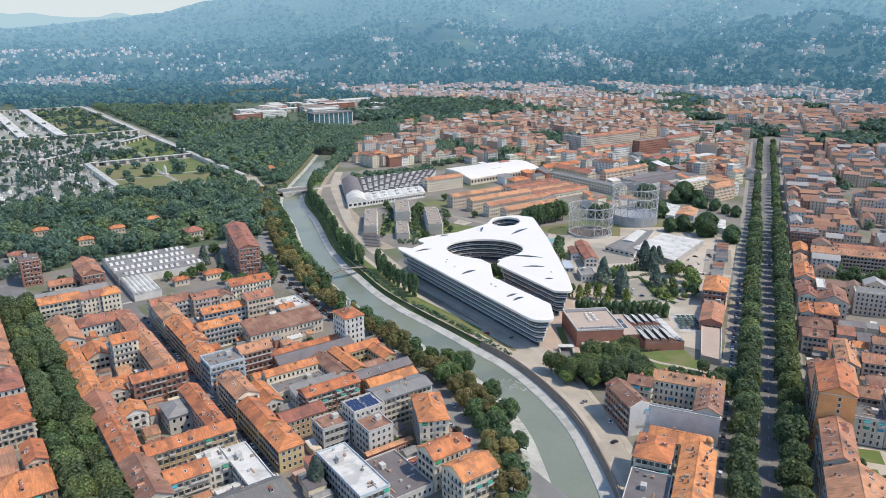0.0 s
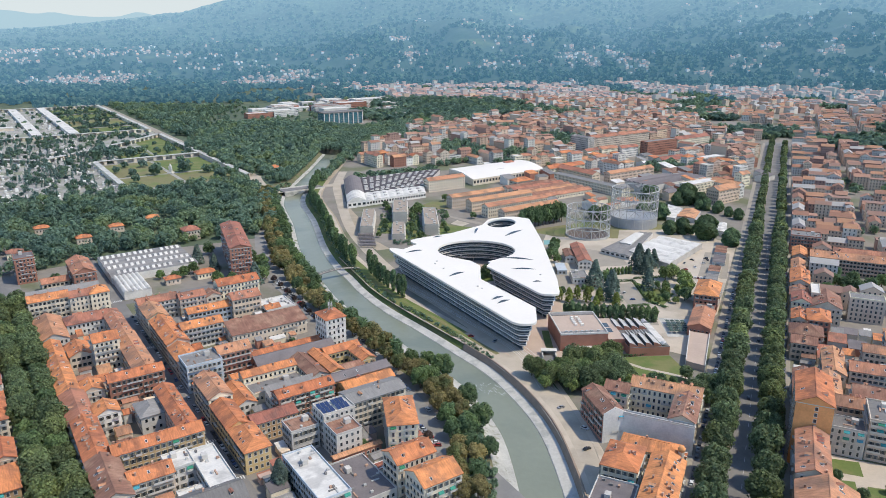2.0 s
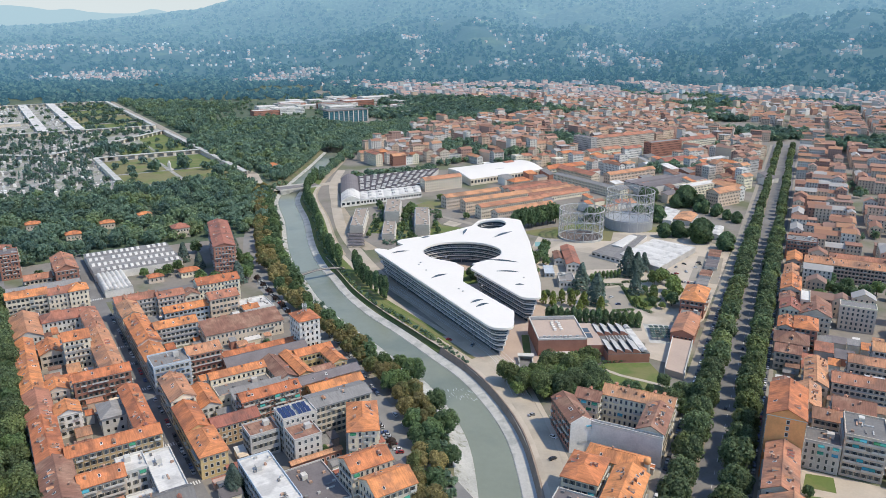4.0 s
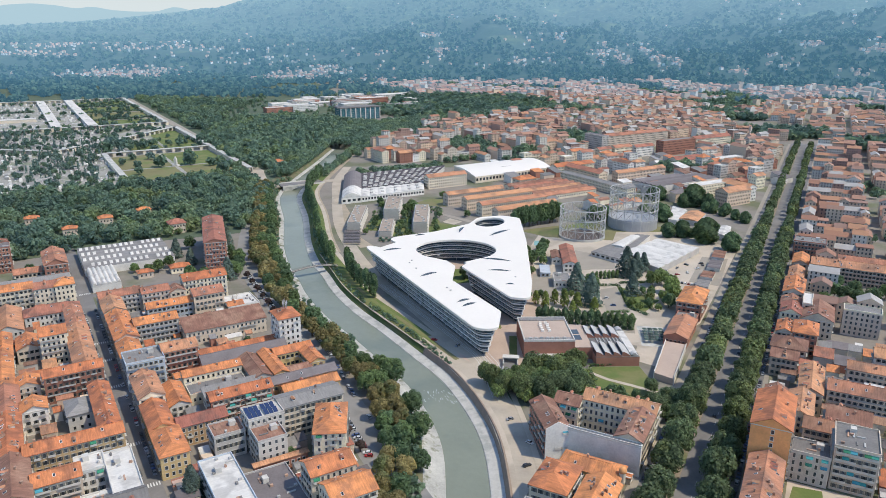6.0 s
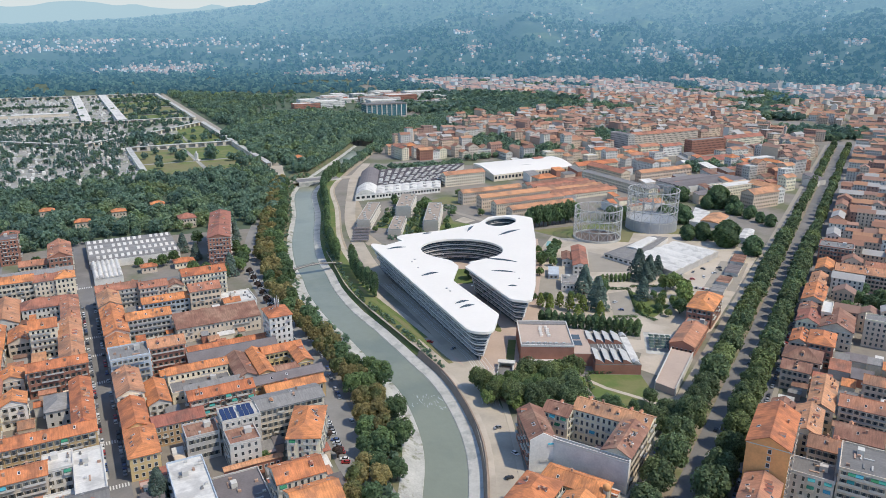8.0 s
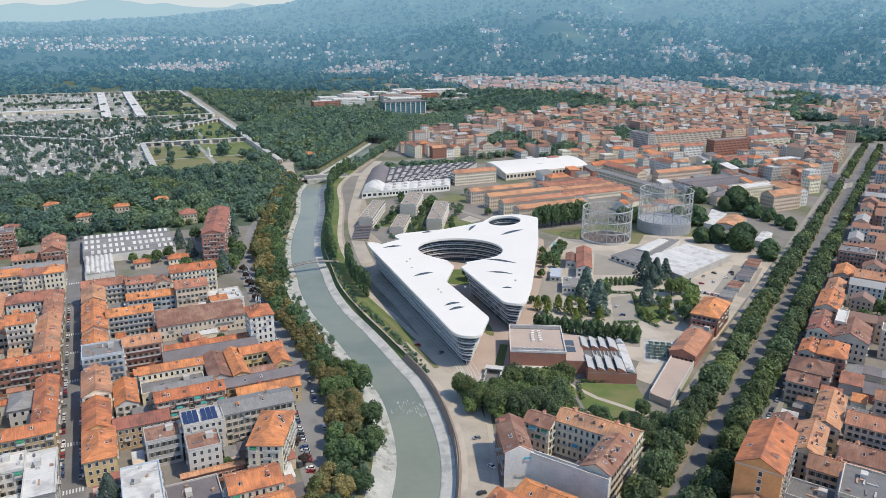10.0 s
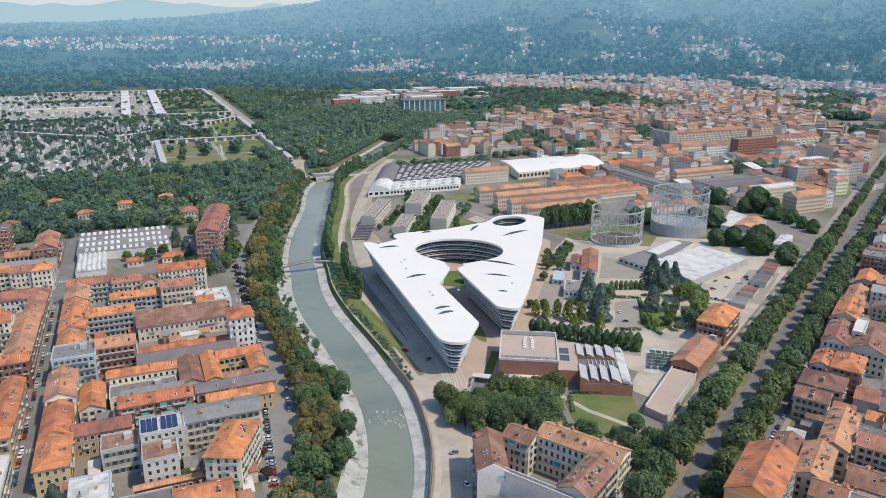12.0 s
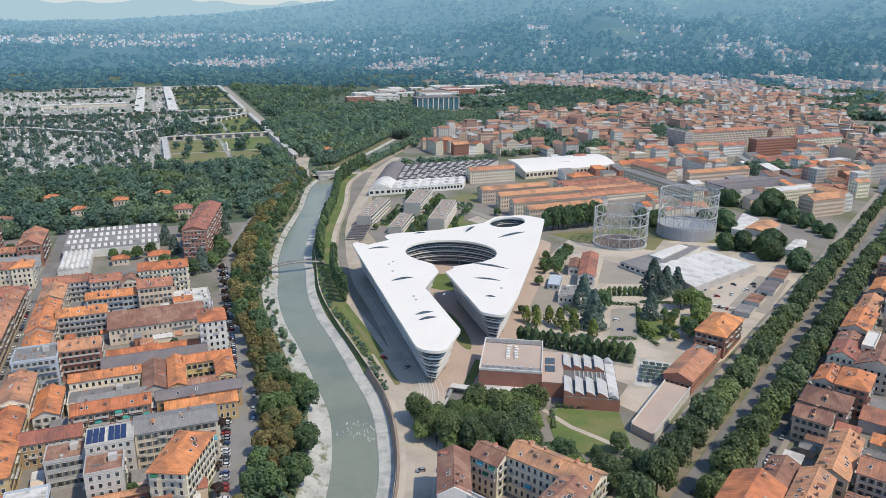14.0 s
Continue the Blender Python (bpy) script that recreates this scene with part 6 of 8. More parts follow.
def hill_height(x, y):
    """The land beyond the town: a plain in the west, wooded hills in two steps in the middle and east."""
    r = np.hypot(x, y)
    az = np.degrees(np.arctan2(x, y))
    foot = np.interp(az, (-24, -20, -16, -12, 6, 10, 34), (3250, 3250, 3050, 2900, 2800, 2550, 2300))
    front = np.interp(az, (-26, -20, -14, -8, 0, 8, 16, 24, 34), (118, 128, 150, 185, 225, 205, 220, 255, 280))
    ridge = np.interp(az, (-40, -35, -29, -24.5, -20.5, -18, -14.5, -11, -6, 5, 11.5, 16, 34), (178, 190, 222, 262, 310, 360, 405, 470, 500, 470, 396, 460, 500))
    u = np.clip((r - foot) / (4000 - foot), 0, 1)
    v = np.clip((r - 4000) / 740, 0, 1)
    wild = np.interp(az, (-26, -14), (0.15, 1.0))
    wave = 44 * soft_noise(x, y, 420, 1) + 26 * soft_noise(x, y, 190, 2) + 8 * soft_noise(x, y, 80, 3)
    dip = 30 * np.sin(np.pi * np.clip(v * 1.6, 0, 1)) * wild
    return front * u ** 1.25 + (ridge - front) * v ** 1.3 - dip + wave * wild * np.clip(u * 1.6, 0, 1) * (1 - 0.75 * v) - 4 * (u <= 0)


def town(axis, poly, a_range, b_range, pitch, single, avoid, seed, name, label, tall=0.12, green=(110, 21, 0.42)):
    """Street blocks with rows of houses round their yards. single(x, y): whether the house is near enough to be a thing of its own."""
    r = random.Random(seed)
    acc, beyond = new_rows(), new_rows()
    rot = radians(turn(axis))
    pa, pb = pitch
    a = a_range[0]
    while a < a_range[1]:
        b = b_range[0]
        while b < b_range[1]:
            wa, wb = pa - 13, pb - 12
            plots = []
            for row_b in (b + 6, b + wb - 6):
                u = a
                while u < a + wa - 7:
                    l = min(r.uniform(10, 24), a + wa - u)
                    plots.append((u, u + l - 0.02, row_b - 6, row_b + 6))
                    u += l
            for col in (a + 5.5, a + wa - 5.5):
                if wb > 36 and r.random() < 0.75:
                    plots.append((col - 5.5, col + 5.5, b + 12.02, b + wb - 12.02))
            if wb > 40 and r.random() < 0.7:
                plots.append((a + wa * 0.35, a + wa * 0.6, b + wb * 0.4, b + wb * 0.6))
            for a0, a1, b0, b1 in plots:
                x, y = at(axis, (a0 + a1) / 2, (b0 + b1) / 2)
                if r.random() < 0.06 or not within(x, y, poly) or float(soft_noise(x, y, green[0], green[1])) > green[2] or any(A0 - 3 < (a0 + a1) / 2 < A1 + 3 and B0 - 3 < (b0 + b1) / 2 < B1 + 3 for A0, A1, B0, B1 in avoid):
                    continue
                if any(ax is axis and a0 < A1 and a1 > A0 and b0 < B1 and b1 > B0 for ax, A0, A1, B0, B1 in FIXED):
                    continue
                if any(math.hypot(x - px, y - py) < pr for px, py, pr in PARKS):
                    continue
                h = r.choice((10, 12, 14, 15, 16, 17, 18, 20)) + r.uniform(-1, 1)
                if math.hypot(x, y) > 1700:
                    h = h * 0.62 + 3.0
                flat = r.random() < 0.14
                if r.random() < tall:
                    h, flat = r.uniform(20, 26), r.random() < 0.6
                w, d = a1 - a0, b1 - b0
                if single(x, y):
                    house(axis, a0, a1, b0, b1, h, r.choice((BITUM, GREYR, WHITER)) if flat else r.choice((NEWT, OLDT, OLDT, OLDT, BROWNT)), r.choice((CREAM, CREAM, PINK, WHITEW, GREYW, BRICK)), "flat" if flat else ("hip" if r.random() < 0.2 else "gable"), near=False, group="houses of the town", along=r.choice(("a", "b")) if abs(w - d) < 6 else None)
                else:
                    far = math.hypot(x, y) > 2250
                    z0 = max(0.0, float(hill_height(np.array([x]), np.array([y]))[0])) if far else 0.0
                    if (w >= d) != (abs(w - d) < 5 and r.random() < 0.4):
                        row_house(beyond if far else acc, rot + r.uniform(-0.05, 0.05), x, y, w, d, z0 + h, z0, flat, y < 1750)
                    else:
                        row_house(beyond if far else acc, rot + math.pi / 2 + r.uniform(-0.05, 0.05), x, y, d, w, z0 + h, z0, flat, y < 1750)
            b += pb
        a += pa
    emit_rows(acc, name, label)
    if beyond["wall"][0]:
        emit_rows(beyond, "backdrop_town", "hazy pinkish houses at the foot of the hills", M_HILLWALL, M_HILLROOF)


PARKS = [(590, 1850, 60), (628, 1748, 36), (615, 1495, 66), (770, 1345, 85), (585, 2300, 45), (-60, 2080, 150), (60, 1850, 110), (-130, 1820, 120), (120, 2080, 70), (980, 1560, 80)]
FIXED = list(RECTS)
NORTH = [(-140, 1110), (60, 1145), (150, 1100), (230, 1000), (330, 960), at(RIGHT, -12, 1020), at(RIGHT, -12, 1500), (470, 1400), (540, 1700), (700, 1850), (900, 1880), (1150, 2080), (1250, 2150), (1150, 2330), (900, 2450), (520, 2700), (250, 2780), (-100, 2760), (-420, 2640), (-140, 2200), (25, 2050), (-100, 1530), (-148, 1250)]
TAKEN = [(905, 1160, 792, 925), (765, 900, 500, 700), (860, 990, 710, 850), (980, 1050, 680, 712), (725, 810, 600, 785), (575, 745, 740, 872)]
town(LEFT, NORTH, (560, 2600), (560, 3000), (84, 66), lambda x, y: y < 1170, TAKEN, 21, "far_town", "rows of pinkish houses of the far town", 0.13, (110, 21, 0.33))
SOUTH = [at(RIGHT, 44, 560), at(RIGHT, 44, 1480), at(RIGHT, 330, 1480), at(RIGHT, 700, 1300), at(RIGHT, 700, 250), at(RIGHT, 112, 300), at(RIGHT, 84, 470)]
town(RIGHT, SOUTH, (46, 700), (300, 1480), (74, 62), lambda x, y: math.hypot(x, y) < 600, [(74, 128, 632, 690), (46, 62, 600, 760)], 22, "south_town", "rows of tiled houses beyond the boulevard", 0.08, (90, 22, 0.5))
MIDDLE = [(470, 1420), (740, 1400), (800, 1285), (990, 1590), (1250, 1900), (1150, 2080), (900, 1880), (700, 1850), (540, 1700)]
town(RIGHT, MIDDLE, (-300, 1500), (1200, 2900), (80, 60), lambda x, y: False, [], 24, "park_town", "rows of tiled houses among tree belts", 0.1, (90, 25, 0.25))
PLAIN = [(1000, 1500), (1320, 1900), (1700, 2300), (2400, 2200), (1500, 1200), (900, 1200)]
town(RIGHT, PLAIN, (300, 2000), (1200, 2900), (84, 70), lambda x, y: False, [], 23, "east_town", "far rows of pinkish houses", 0.03)


# business park and glass offices beyond the river
def offices():
    r = random.Random(31)
    for i in range(46):
        x, y = -560 + r.uniform(0, 420), 1740 + r.uniform(0, 420)
        if x < -540 + (y - 1740) * 0.2:
            continue
        w, d, h = r.uniform(30, 90), r.uniform(18, 40), r.uniform(8, 15)
        house(LEFT, *(lambda p: (p[0], p[0] + w, p[1], p[1] + d))(local(LEFT, x, y)), h, r.choice((WHITER, WHITER, GREYR)), r.choice((WHITEW, GREYW, BRICK)), "flat", near=False, label="low white business hall with flat roof", group="business park")
    ob = tagged(new("glass_office"), "blue glass office building with white columns", "building")
    ob.matrix_basis = pose(-262, 1668, 0, 0, 0, turn(LEFT))
    part("curtain_wall", boxes([(-48, 48, -16, 16, -0.3, 26)]), M_TEALGLASS, ob, "teal office glass")
    for i in range(6):
        part("floor_band", boxes([(-48.3, 48.3, -16.3, 16.3, 3.7 + 4.2 * i, 3.95 + 4.2 * i)]), M_STEEL, ob, "grey floor edge")
    part("roof", boxes([(-50, 50, -18, 18, 26, 28)]), ROOFS[GREYR], ob)
    for i in range(9):
        part("column", boxes([(-48 + 12 * i - 1, -48 + 12 * i + 1, -17.5, -16, 0, 26)]), M_TRIM, ob)
    for i in range(4):
        part("column", boxes([(48, 49.5, -15 + 10 * i - 1, -15 + 10 * i + 1, 0, 26)]), M_TRIM, ob)


offices()

yard_clutter(LEFT, 600, 1000, 560, 870, 60, 5, 2.2)


# ---- the cemetery ----
def cemetery():
    r = random.Random(41)
    L = lambda pts: [at(LEFT, *p) for p in pts]
    patch("ground", L([(-420, 960), (100, 985), (366, 1010), (378, 2235), (-420, 2235)]), M_GRAVE, 0.03, "grey gravel ground of the cemetery", "cemetery ground")
    patch("road", L([(370, 1000), (386, 1000), (392, 2300), (376, 2300)]), M_PAVE, 0.06, "straight grey road beside the cemetery wall", "road")
    for a0, a1, b0, b1 in ((206, 280, 1012, 1100), (286, 360, 1012, 1100), (206, 280, 1108, 1228), (286, 360, 1108, 1228), (246, 300, 1260, 1380), (306, 362, 1260, 1500), (240, 362, 1640, 1740), (240, 362, 1760, 1900), (240, 362, 1920, 2050), (240, 362, 2080, 2200), ):
        patch("lawn", L([(a0, b0), (a1, b0), (a1, b1), (a0, b1)]), M_DRY if r.random() < 0.5 else M_GRASS, 0.1, "flat lawn plot of the cemetery", "lawn")

    def arcade(a0, b0, a1, b1, w=7.0, h=6.0):
        p, q = Vector(at(LEFT, a0, b0)), Vector(at(LEFT, a1, b1))
        n = max(4, int((q - p).length / 14))
        ob = tagged(new("cemetery_arcade"), "long stone arcade with grey roof round the graves", "arcade", "arcades of the cemetery")
        d = q - p
        ob.matrix_basis = pose((p.x + q.x) / 2, (p.y + q.y) / 2, 0, 0, 0, math.degrees(math.atan2(d.y, d.x)))
        l = d.length / 2
        part("back_wall", boxes([(-l, l, w / 2 - 0.6, w / 2, -0.3, h)]), WALLS[CREAM], ob)
        part("roof", boxes([(-l - 0.4, l + 0.4, -w / 2 - 0.6, w / 2 + 0.4, h, h + 0.7)]), M_CONCRETE, ob)
        # grey sheet before the back wall imitates the arcade's inner shade
        part("inner_shade", boxes([(-l, l, w / 2 - 0.9, w / 2 - 0.62, -0.2, h - 0.1)]), WALLS[GREYW], ob)
        part("colonnade", boxes([(-l + 2 * l * i / n - 2.4, -l + 2 * l * i / n + 2.4, -w / 2, -w / 2 + 1.4, -0.3, h) for i in range(n + 1)]), WALLS[CREAM], ob, "row of stone piers", "stuff")
    for row in ((200, 1005, 200, 1236), (200, 1238, 366, 1238), (366, 1005, 366, 1520), (130, 1300, 242, 1395), (242, 1395, 366, 1520), (-20, 1430, 128, 1302), (-200, 1440, -20, 1432), (150, 1607, 366, 1607), (366, 1607, 366, 2225), (-60, 2228, 366, 2228), (-60, 1607, 148, 1607), (-300, 1600, -62, 1600)):
        arcade(*row)
    for a0, a1 in ((150, 168), (216, 234)):
        ob, x, y = block("columbarium", LEFT, a0, a1, 1625, 2215, "long low burial gallery with white roof")
        part("wall", boxes([(-x, x, -y, y, -0.3, 6)]), WALLS[WHITEW], ob)
        part("roof", boxes([(-x - 0.5, x + 0.5, -y - 0.5, y + 0.5, 6, 6.8)]), ROOFS[WHITER], ob)
    ob, x, y = block("columbarium", LEFT, -40, 130, 1790, 1812, "long low burial gallery with white roof")
    part("wall", boxes([(-x, x, -y, y, -0.3, 6)]), WALLS[CREAM], ob)
    part("roof", boxes([(-x - 0.5, x + 0.5, -y - 0.5, y + 0.5, 6, 6.8)]), ROOFS[WHITER], ob)
    # the monument on the lawn
    ob = tagged(new("memorial"), "white stone memorial on the cemetery lawn", "monument")
    ob.location = (*at(LEFT, 283, 1104), 0)
    part("base", boxes([(-4, 4, -4, 4, -0.3, 2)]), M_TRIM, ob)
    part("shaft", boxes([(-2, 2, -2, 2, 2, 11)]), M_TRIM, ob)
    bm = bmesh.new()
    tube(bm, (0, 0, 11), (0, 0, 15), 2.2, 10, 0.3)
    part("cap", bm, M_TRIM, ob)
    # graves: chapels, headstones and slabs beyond counting
    V, F = [], []

    def stone(x, y, w, d, h, rot):
        c, s = math.cos(rot), math.sin(rot)
        n = len(V)
        V.extend([(x + u * c - v * s, y + u * s + v * c, z) for z in (-0.1, h) for u, v in ((-w, -d), (w, -d), (w, d), (-w, d))])
        F.extend([(n + 4, n + 5, n + 6, n + 7), (n, n + 1, n + 5, n + 4), (n + 1, n + 2, n + 6, n + 5), (n + 2, n + 3, n + 7, n + 6), (n + 3, n, n + 4, n + 7)])
    rot = radians(turn(LEFT))
    for _ in range(15000):
        a, b = r.uniform(-400, 362), r.uniform(965, 2200)
        if (a > 198 and b < 1236) or (a > 140 and 1300 < b < 1600 and a > 242) or a > 236:
            continue
        if (a % 44) < 6 or (b % 58) < 6 or b < 960 + max(0, a) * 0.3:
            continue
        x, y = at(LEFT, round(a / 3.2) * 3.2, round(b / 4.5) * 4.5)
        k = r.random()
        if k < (0.3 if b < 1480 else 0.1):
            stone(x, y, r.uniform(1.4, 2.4), r.uniform(1.6, 2.6), r.uniform(2.6, 4.6), rot)
        else:
            stone(x, y, r.uniform(0.6, 1.0), r.uniform(0.9, 1.3), r.uniform(0.4, 1.8), rot)
    me = bpy.data.meshes.new("gravestones")
    me.from_pydata(V, [], F)
    me.materials.append(M_TOMB)
    tagged(new("gravestones", me), "rows of pale and grey gravestones", "graves", kind="stuff")


cemetery()
CEMETERY_TREES = []
_r = random.Random(43)
for _ in range(750):
    a, b = _r.uniform(-400, 236), _r.uniform(965, 1600)
    if (a > 190 and b < 1240) or (a > 130 and b > 1400 and _r.random() < 0.6):
        continue
    CEMETERY_TREES.append((*at(LEFT, a, b), 0.0, _r.uniform(0.6, 1.25)))
CEMETERY_BROAD = []
for _ in range(1250):
    a, b = _r.uniform(-400, 240), _r.uniform(965, 2230 if _ % 3 == 0 else 1600)
    if (a > 190 and b < 1240):
        continue
    CEMETERY_BROAD.append((*at(LEFT, a, b), 0.0, _r.uniform(0.5, 1.1)))
for a, b, s in ((262, 1105, 1.2), (304, 1105, 1.3), (225, 1060, 0.8), (230, 1110, 0.8), (330, 1080, 0.9), (345, 1085, 0.9), (215, 1150, 0.7), (340, 1030, 1.1), (352, 1022, 1.0), (330, 1020, 1.1), (260, 1180, 0.8), (235, 1190, 0.7), (320, 1190, 0.8), (210, 1290, 1.3), (220, 1320, 1.4), (228, 1350, 1.3), (236, 1300, 1.2), (246, 1330, 1.2), (270, 1300, 0.9), (290, 1320, 0.9)):
    CEMETERY_BROAD.append((*at(LEFT, a, b), 0.0, s * 1.65))
for _ in range(420):
    a, b = _r.uniform(240, 362), _r.uniform(1245, 2210)
    if (int(b / 34) % 3 == 0 or _r.random() < 0.35) and not (1390 < b < 1500 and _r.random() < 0.6):
        CEMETERY_BROAD.append((*at(LEFT, a, b), 0.0, _r.uniform(0.5, 1.25)))
for i in range(26):
    for b in (1618, 1750, 1908, 2062):
        CEMETERY_BROAD.append((*at(LEFT, 240 + i * 4.8, b + _r.uniform(-3, 3)), 0.0, _r.uniform(0.4, 0.75)))
    CEMETERY_BROAD.append((*at(LEFT, -300 + i * 20 + _r.uniform(-6, 6), 1595 + _r.uniform(-8, 8)), 0.0, _r.uniform(0.8, 1.2)))
    CEMETERY_BROAD.append((*at(LEFT, -50 + i * 7, 1980 + _r.uniform(-4, 4)), 0.0, _r.uniform(0.7, 1.0)))


# ---- trees ----
def scatter(poly, gap, seed, z=0.0, s0=0.8, s1=1.2):
    r = random.Random(seed)
    xs, ys = [p[0] for p in poly], [p[1] for p in poly]
    out = []
    y = min(ys)
    while y < max(ys):
        x = min(xs)
        while x < max(xs):
            px, py = x + r.uniform(-0.45, 0.45) * gap, y + r.uniform(-0.45, 0.45) * gap
            if within(px, py, poly):
                out.append((px, py, z, r.uniform(s0, s1)))
            x += gap
        y += gap
    return out


def leaf_cards(r, spots, size):
    """Small bent leaf cards at (place, outward way) rows; returns vertices and quads."""
    V, F = [], []
    for p, d in spots:
        nrm = (d + Vector((r.gauss(0, 0.24), r.gauss(0, 0.24), r.gauss(0.2, 0.24)))).normalized()
        q = nrm.to_track_quat("Z", "Y") @ Euler((0, 0, r.uniform(0, 6.28))).to_quaternion()
        s = size * r.uniform(0.6, 1.25)
        b = len(V)
        for x, y in ((-s, -s * 0.7), (s, -s * 0.6), (s * 0.8, s * 0.7), (-s * 0.7, s * 0.8)):
            V.append(tuple(p + q @ Vector((x, y, r.uniform(-0.25, 0.25) * s))))
        F.append((b, b + 1, b + 2, b + 3))
    return V, F


def crown_arrays(seed, leaves, rx, rz, size, lumps=9, cone=0.0):
    """Leaf cards over a rounded crown of many lumps."""
    r = random.Random(seed)
    centres = []
    for i in range(lumps):
        # evenly spread over the upper part of an egg, with some unrest
        e = -0.55 + 1.45 * (i + 0.5) / lumps + r.uniform(-0.1, 0.1)
        a = i * 2.4 + r.uniform(-0.35, 0.35)
        flat = math.sqrt(max(0.05, 1 - min(1, abs(e)) ** 2))
        k = r.uniform(0.52, 0.68)
        centres.append((rx * k * flat * math.cos(a), rx * k * flat * math.sin(a), rz * (0.48 + 0.33 * e), rx * r.uniform(0.33, 0.46)))
    centres.append((0, 0, rz * 0.55, rx * 0.55))
    spots = []
    for i in range(leaves):
        cx, cy, cz, cr = centres[i % len(centres)]
        d = Vector((r.gauss(0, 1), r.gauss(0, 1), r.gauss(0.25, 0.9))).normalized()
        p = Vector((cx, cy, cz)) + d * cr * r.uniform(0.8, 1.08)
        p.z = abs(p.z)
        spots.append((p, d))
    return leaf_cards(r, spots, size)


def tier_arrays(seed, leaves, rx, rz, size, shape, tiers=0):
    """A conifer or a clipped column: leaf cards over a turned outline. shape: radius share by height share; tiers: whorls of boughs."""
    r = random.Random(seed)
    spots = []
    for i in range(leaves):
        u = r.random() ** 0.85
        if tiers:
            u = (math.floor(u * tiers) + r.random() ** 2 * 0.75) / tiers
        a = r.uniform(0, 6.283)
        rad = rx * shape(u) * r.uniform(0.72, 1.05) * (1 + 0.16 * math.sin(a * 3 + seed + u * 9))
        p = Vector((rad * math.cos(a), rad * math.sin(a), rz * u))
        spots.append((p, Vector((math.cos(a), math.sin(a), 0.5)).normalized()))
    return leaf_cards(r, spots, size)


def trunk_bm(h, r0, spread, seed):
    r = random.Random(seed)
    bm = bmesh.new()
    tube(bm, (0, 0, -0.3), (0, 0, h * 0.6), r0, 6, r0 * 0.7)
    for i in range(5):
        a = i * 1.256 + r.uniform(-0.4, 0.4)
        tube(bm, (0, 0, h * r.uniform(0.4, 0.6)), (spread * math.cos(a), spread * math.sin(a), h * r.uniform(0.85, 1.05)), r0 * 0.45, 4, r0 * 0.15)
    return bm


def tree_kind(name, label, seed, leaves, rx, rz, size, base, mat, lumps=9, shape=None, tiers=0):
    """Trunk and crown meshes of one kind of tree, with a coarser crown for far ones."""
    made = []
    for n, k in ((leaves, 1.0), (int(leaves * 0.42), 1.45), (leaves // 7, 2.3)):
        V, F = tier_arrays(seed, n, rx, rz, size * k, shape, tiers) if shape else crown_arrays(seed, n, rx, rz, size * k, lumps)
        cm = bpy.data.meshes.new("crown")
        cm.from_pydata(V, [], F)
        cm.materials.append(mat)
        made.append(cm)
    tm = mesh_of(trunk_bm(base + rz * 0.5, 0.38, rx * 0.45, seed), "trunk")
    tm.materials.append(M_BARK)
    return name, label, made, tm, base


def plant(kind, x, y, s=1.0, z=0.0, group="", sz=1.0):
    name, label, crowns, tm, base = kind
    ob = tagged(new(name), label, "tree", group)
    ob.matrix_basis = pose(x, y, z, 0, 0, RNG.uniform(0, 360)) @ Matrix.Diagonal((s, s, s * sz, 1))
    part("trunk", tm, None, ob)
    c = part("crown", crowns[0 if y < 430 else 1 if y < 620 or (s > 1.05 and y < 950) else 2], None, ob)
    c.location.z = base
    return ob


PLANES = [tree_kind("plane_tree", "tall green plane tree with dense crown beside the road", 10 + i, 3600, 6.4, 15, 0.42, 1.6, F_PLANE, 22) for i in range(3)]
DARKS = [tree_kind("broadleaf_tree", "dark green broadleaf tree with uneven crown", 20 + i, 2600, 5.6, 12, 0.42, 0.7, F_DARK, 15) for i in range(3)]
ROUNDS = [tree_kind("holm_oak_tree", "round dark evergreen tree with dense low crown", 27 + i, 4400, 5.4, 11.5, 0.5, 0.3, F_DARK, shape=lambda u: math.sqrt(max(0.06, 1 - (1.75 * u - 0.8) ** 2))) for i in range(2)]
LIGHTS = [tree_kind("lime_tree", "light green lime tree with broad crown", 25 + i, 2600, 5.8, 12, 0.42, 0.9, F_LIGHT, 14) for i in range(2)]
AUTUMNS = [tree_kind("horse_chestnut_tree", "horse chestnut tree with browning leaves by the river", 30 + i, 2600, 5.4, 10.5, 0.42, 1.8, F_AUTUMN, 13) for i in range(2)]
POPLARS = [tree_kind("poplar_tree", "slim dark green poplar tree", 40 + i, 1000, 2.4, 16, 0.5, 1.0, F_DARK, shape=lambda u: 0.35 + 1.9 * u * (1 - u) ** 0.6) for i in range(2)]
YOUNG = [tree_kind("young_tree", "young tree with yellow-green leaves", 70 + i, 1000, 2.9, 11, 0.4, 1.2, F_LIME, shape=lambda u: 0.25 + 1.5 * (1 - u) ** 0.8 * (u + 0.12) ** 0.35) for i in range(2)]
HORNBEAMS = [tree_kind("hornbeam_tree", "clipped columnar hornbeam tree", 60 + i, 800, 2.0, 9, 0.4, 0.3, F_DARK, shape=lambda u: 0.7 + 0.3 * math.sin(math.pi * u) - 0.6 * max(0, u - 0.85) / 0.15) for i in range(2)]
CEDARS = [tree_kind("cedar_tree", "blue-green cedar tree with tiered crown", 50 + i, 2200, 5.8, 17, 0.5, 0.8, F_CEDAR, shape=lambda u: 0.06 + 1.02 * (1 - u) ** 0.8, tiers=8) for i in range(2)]

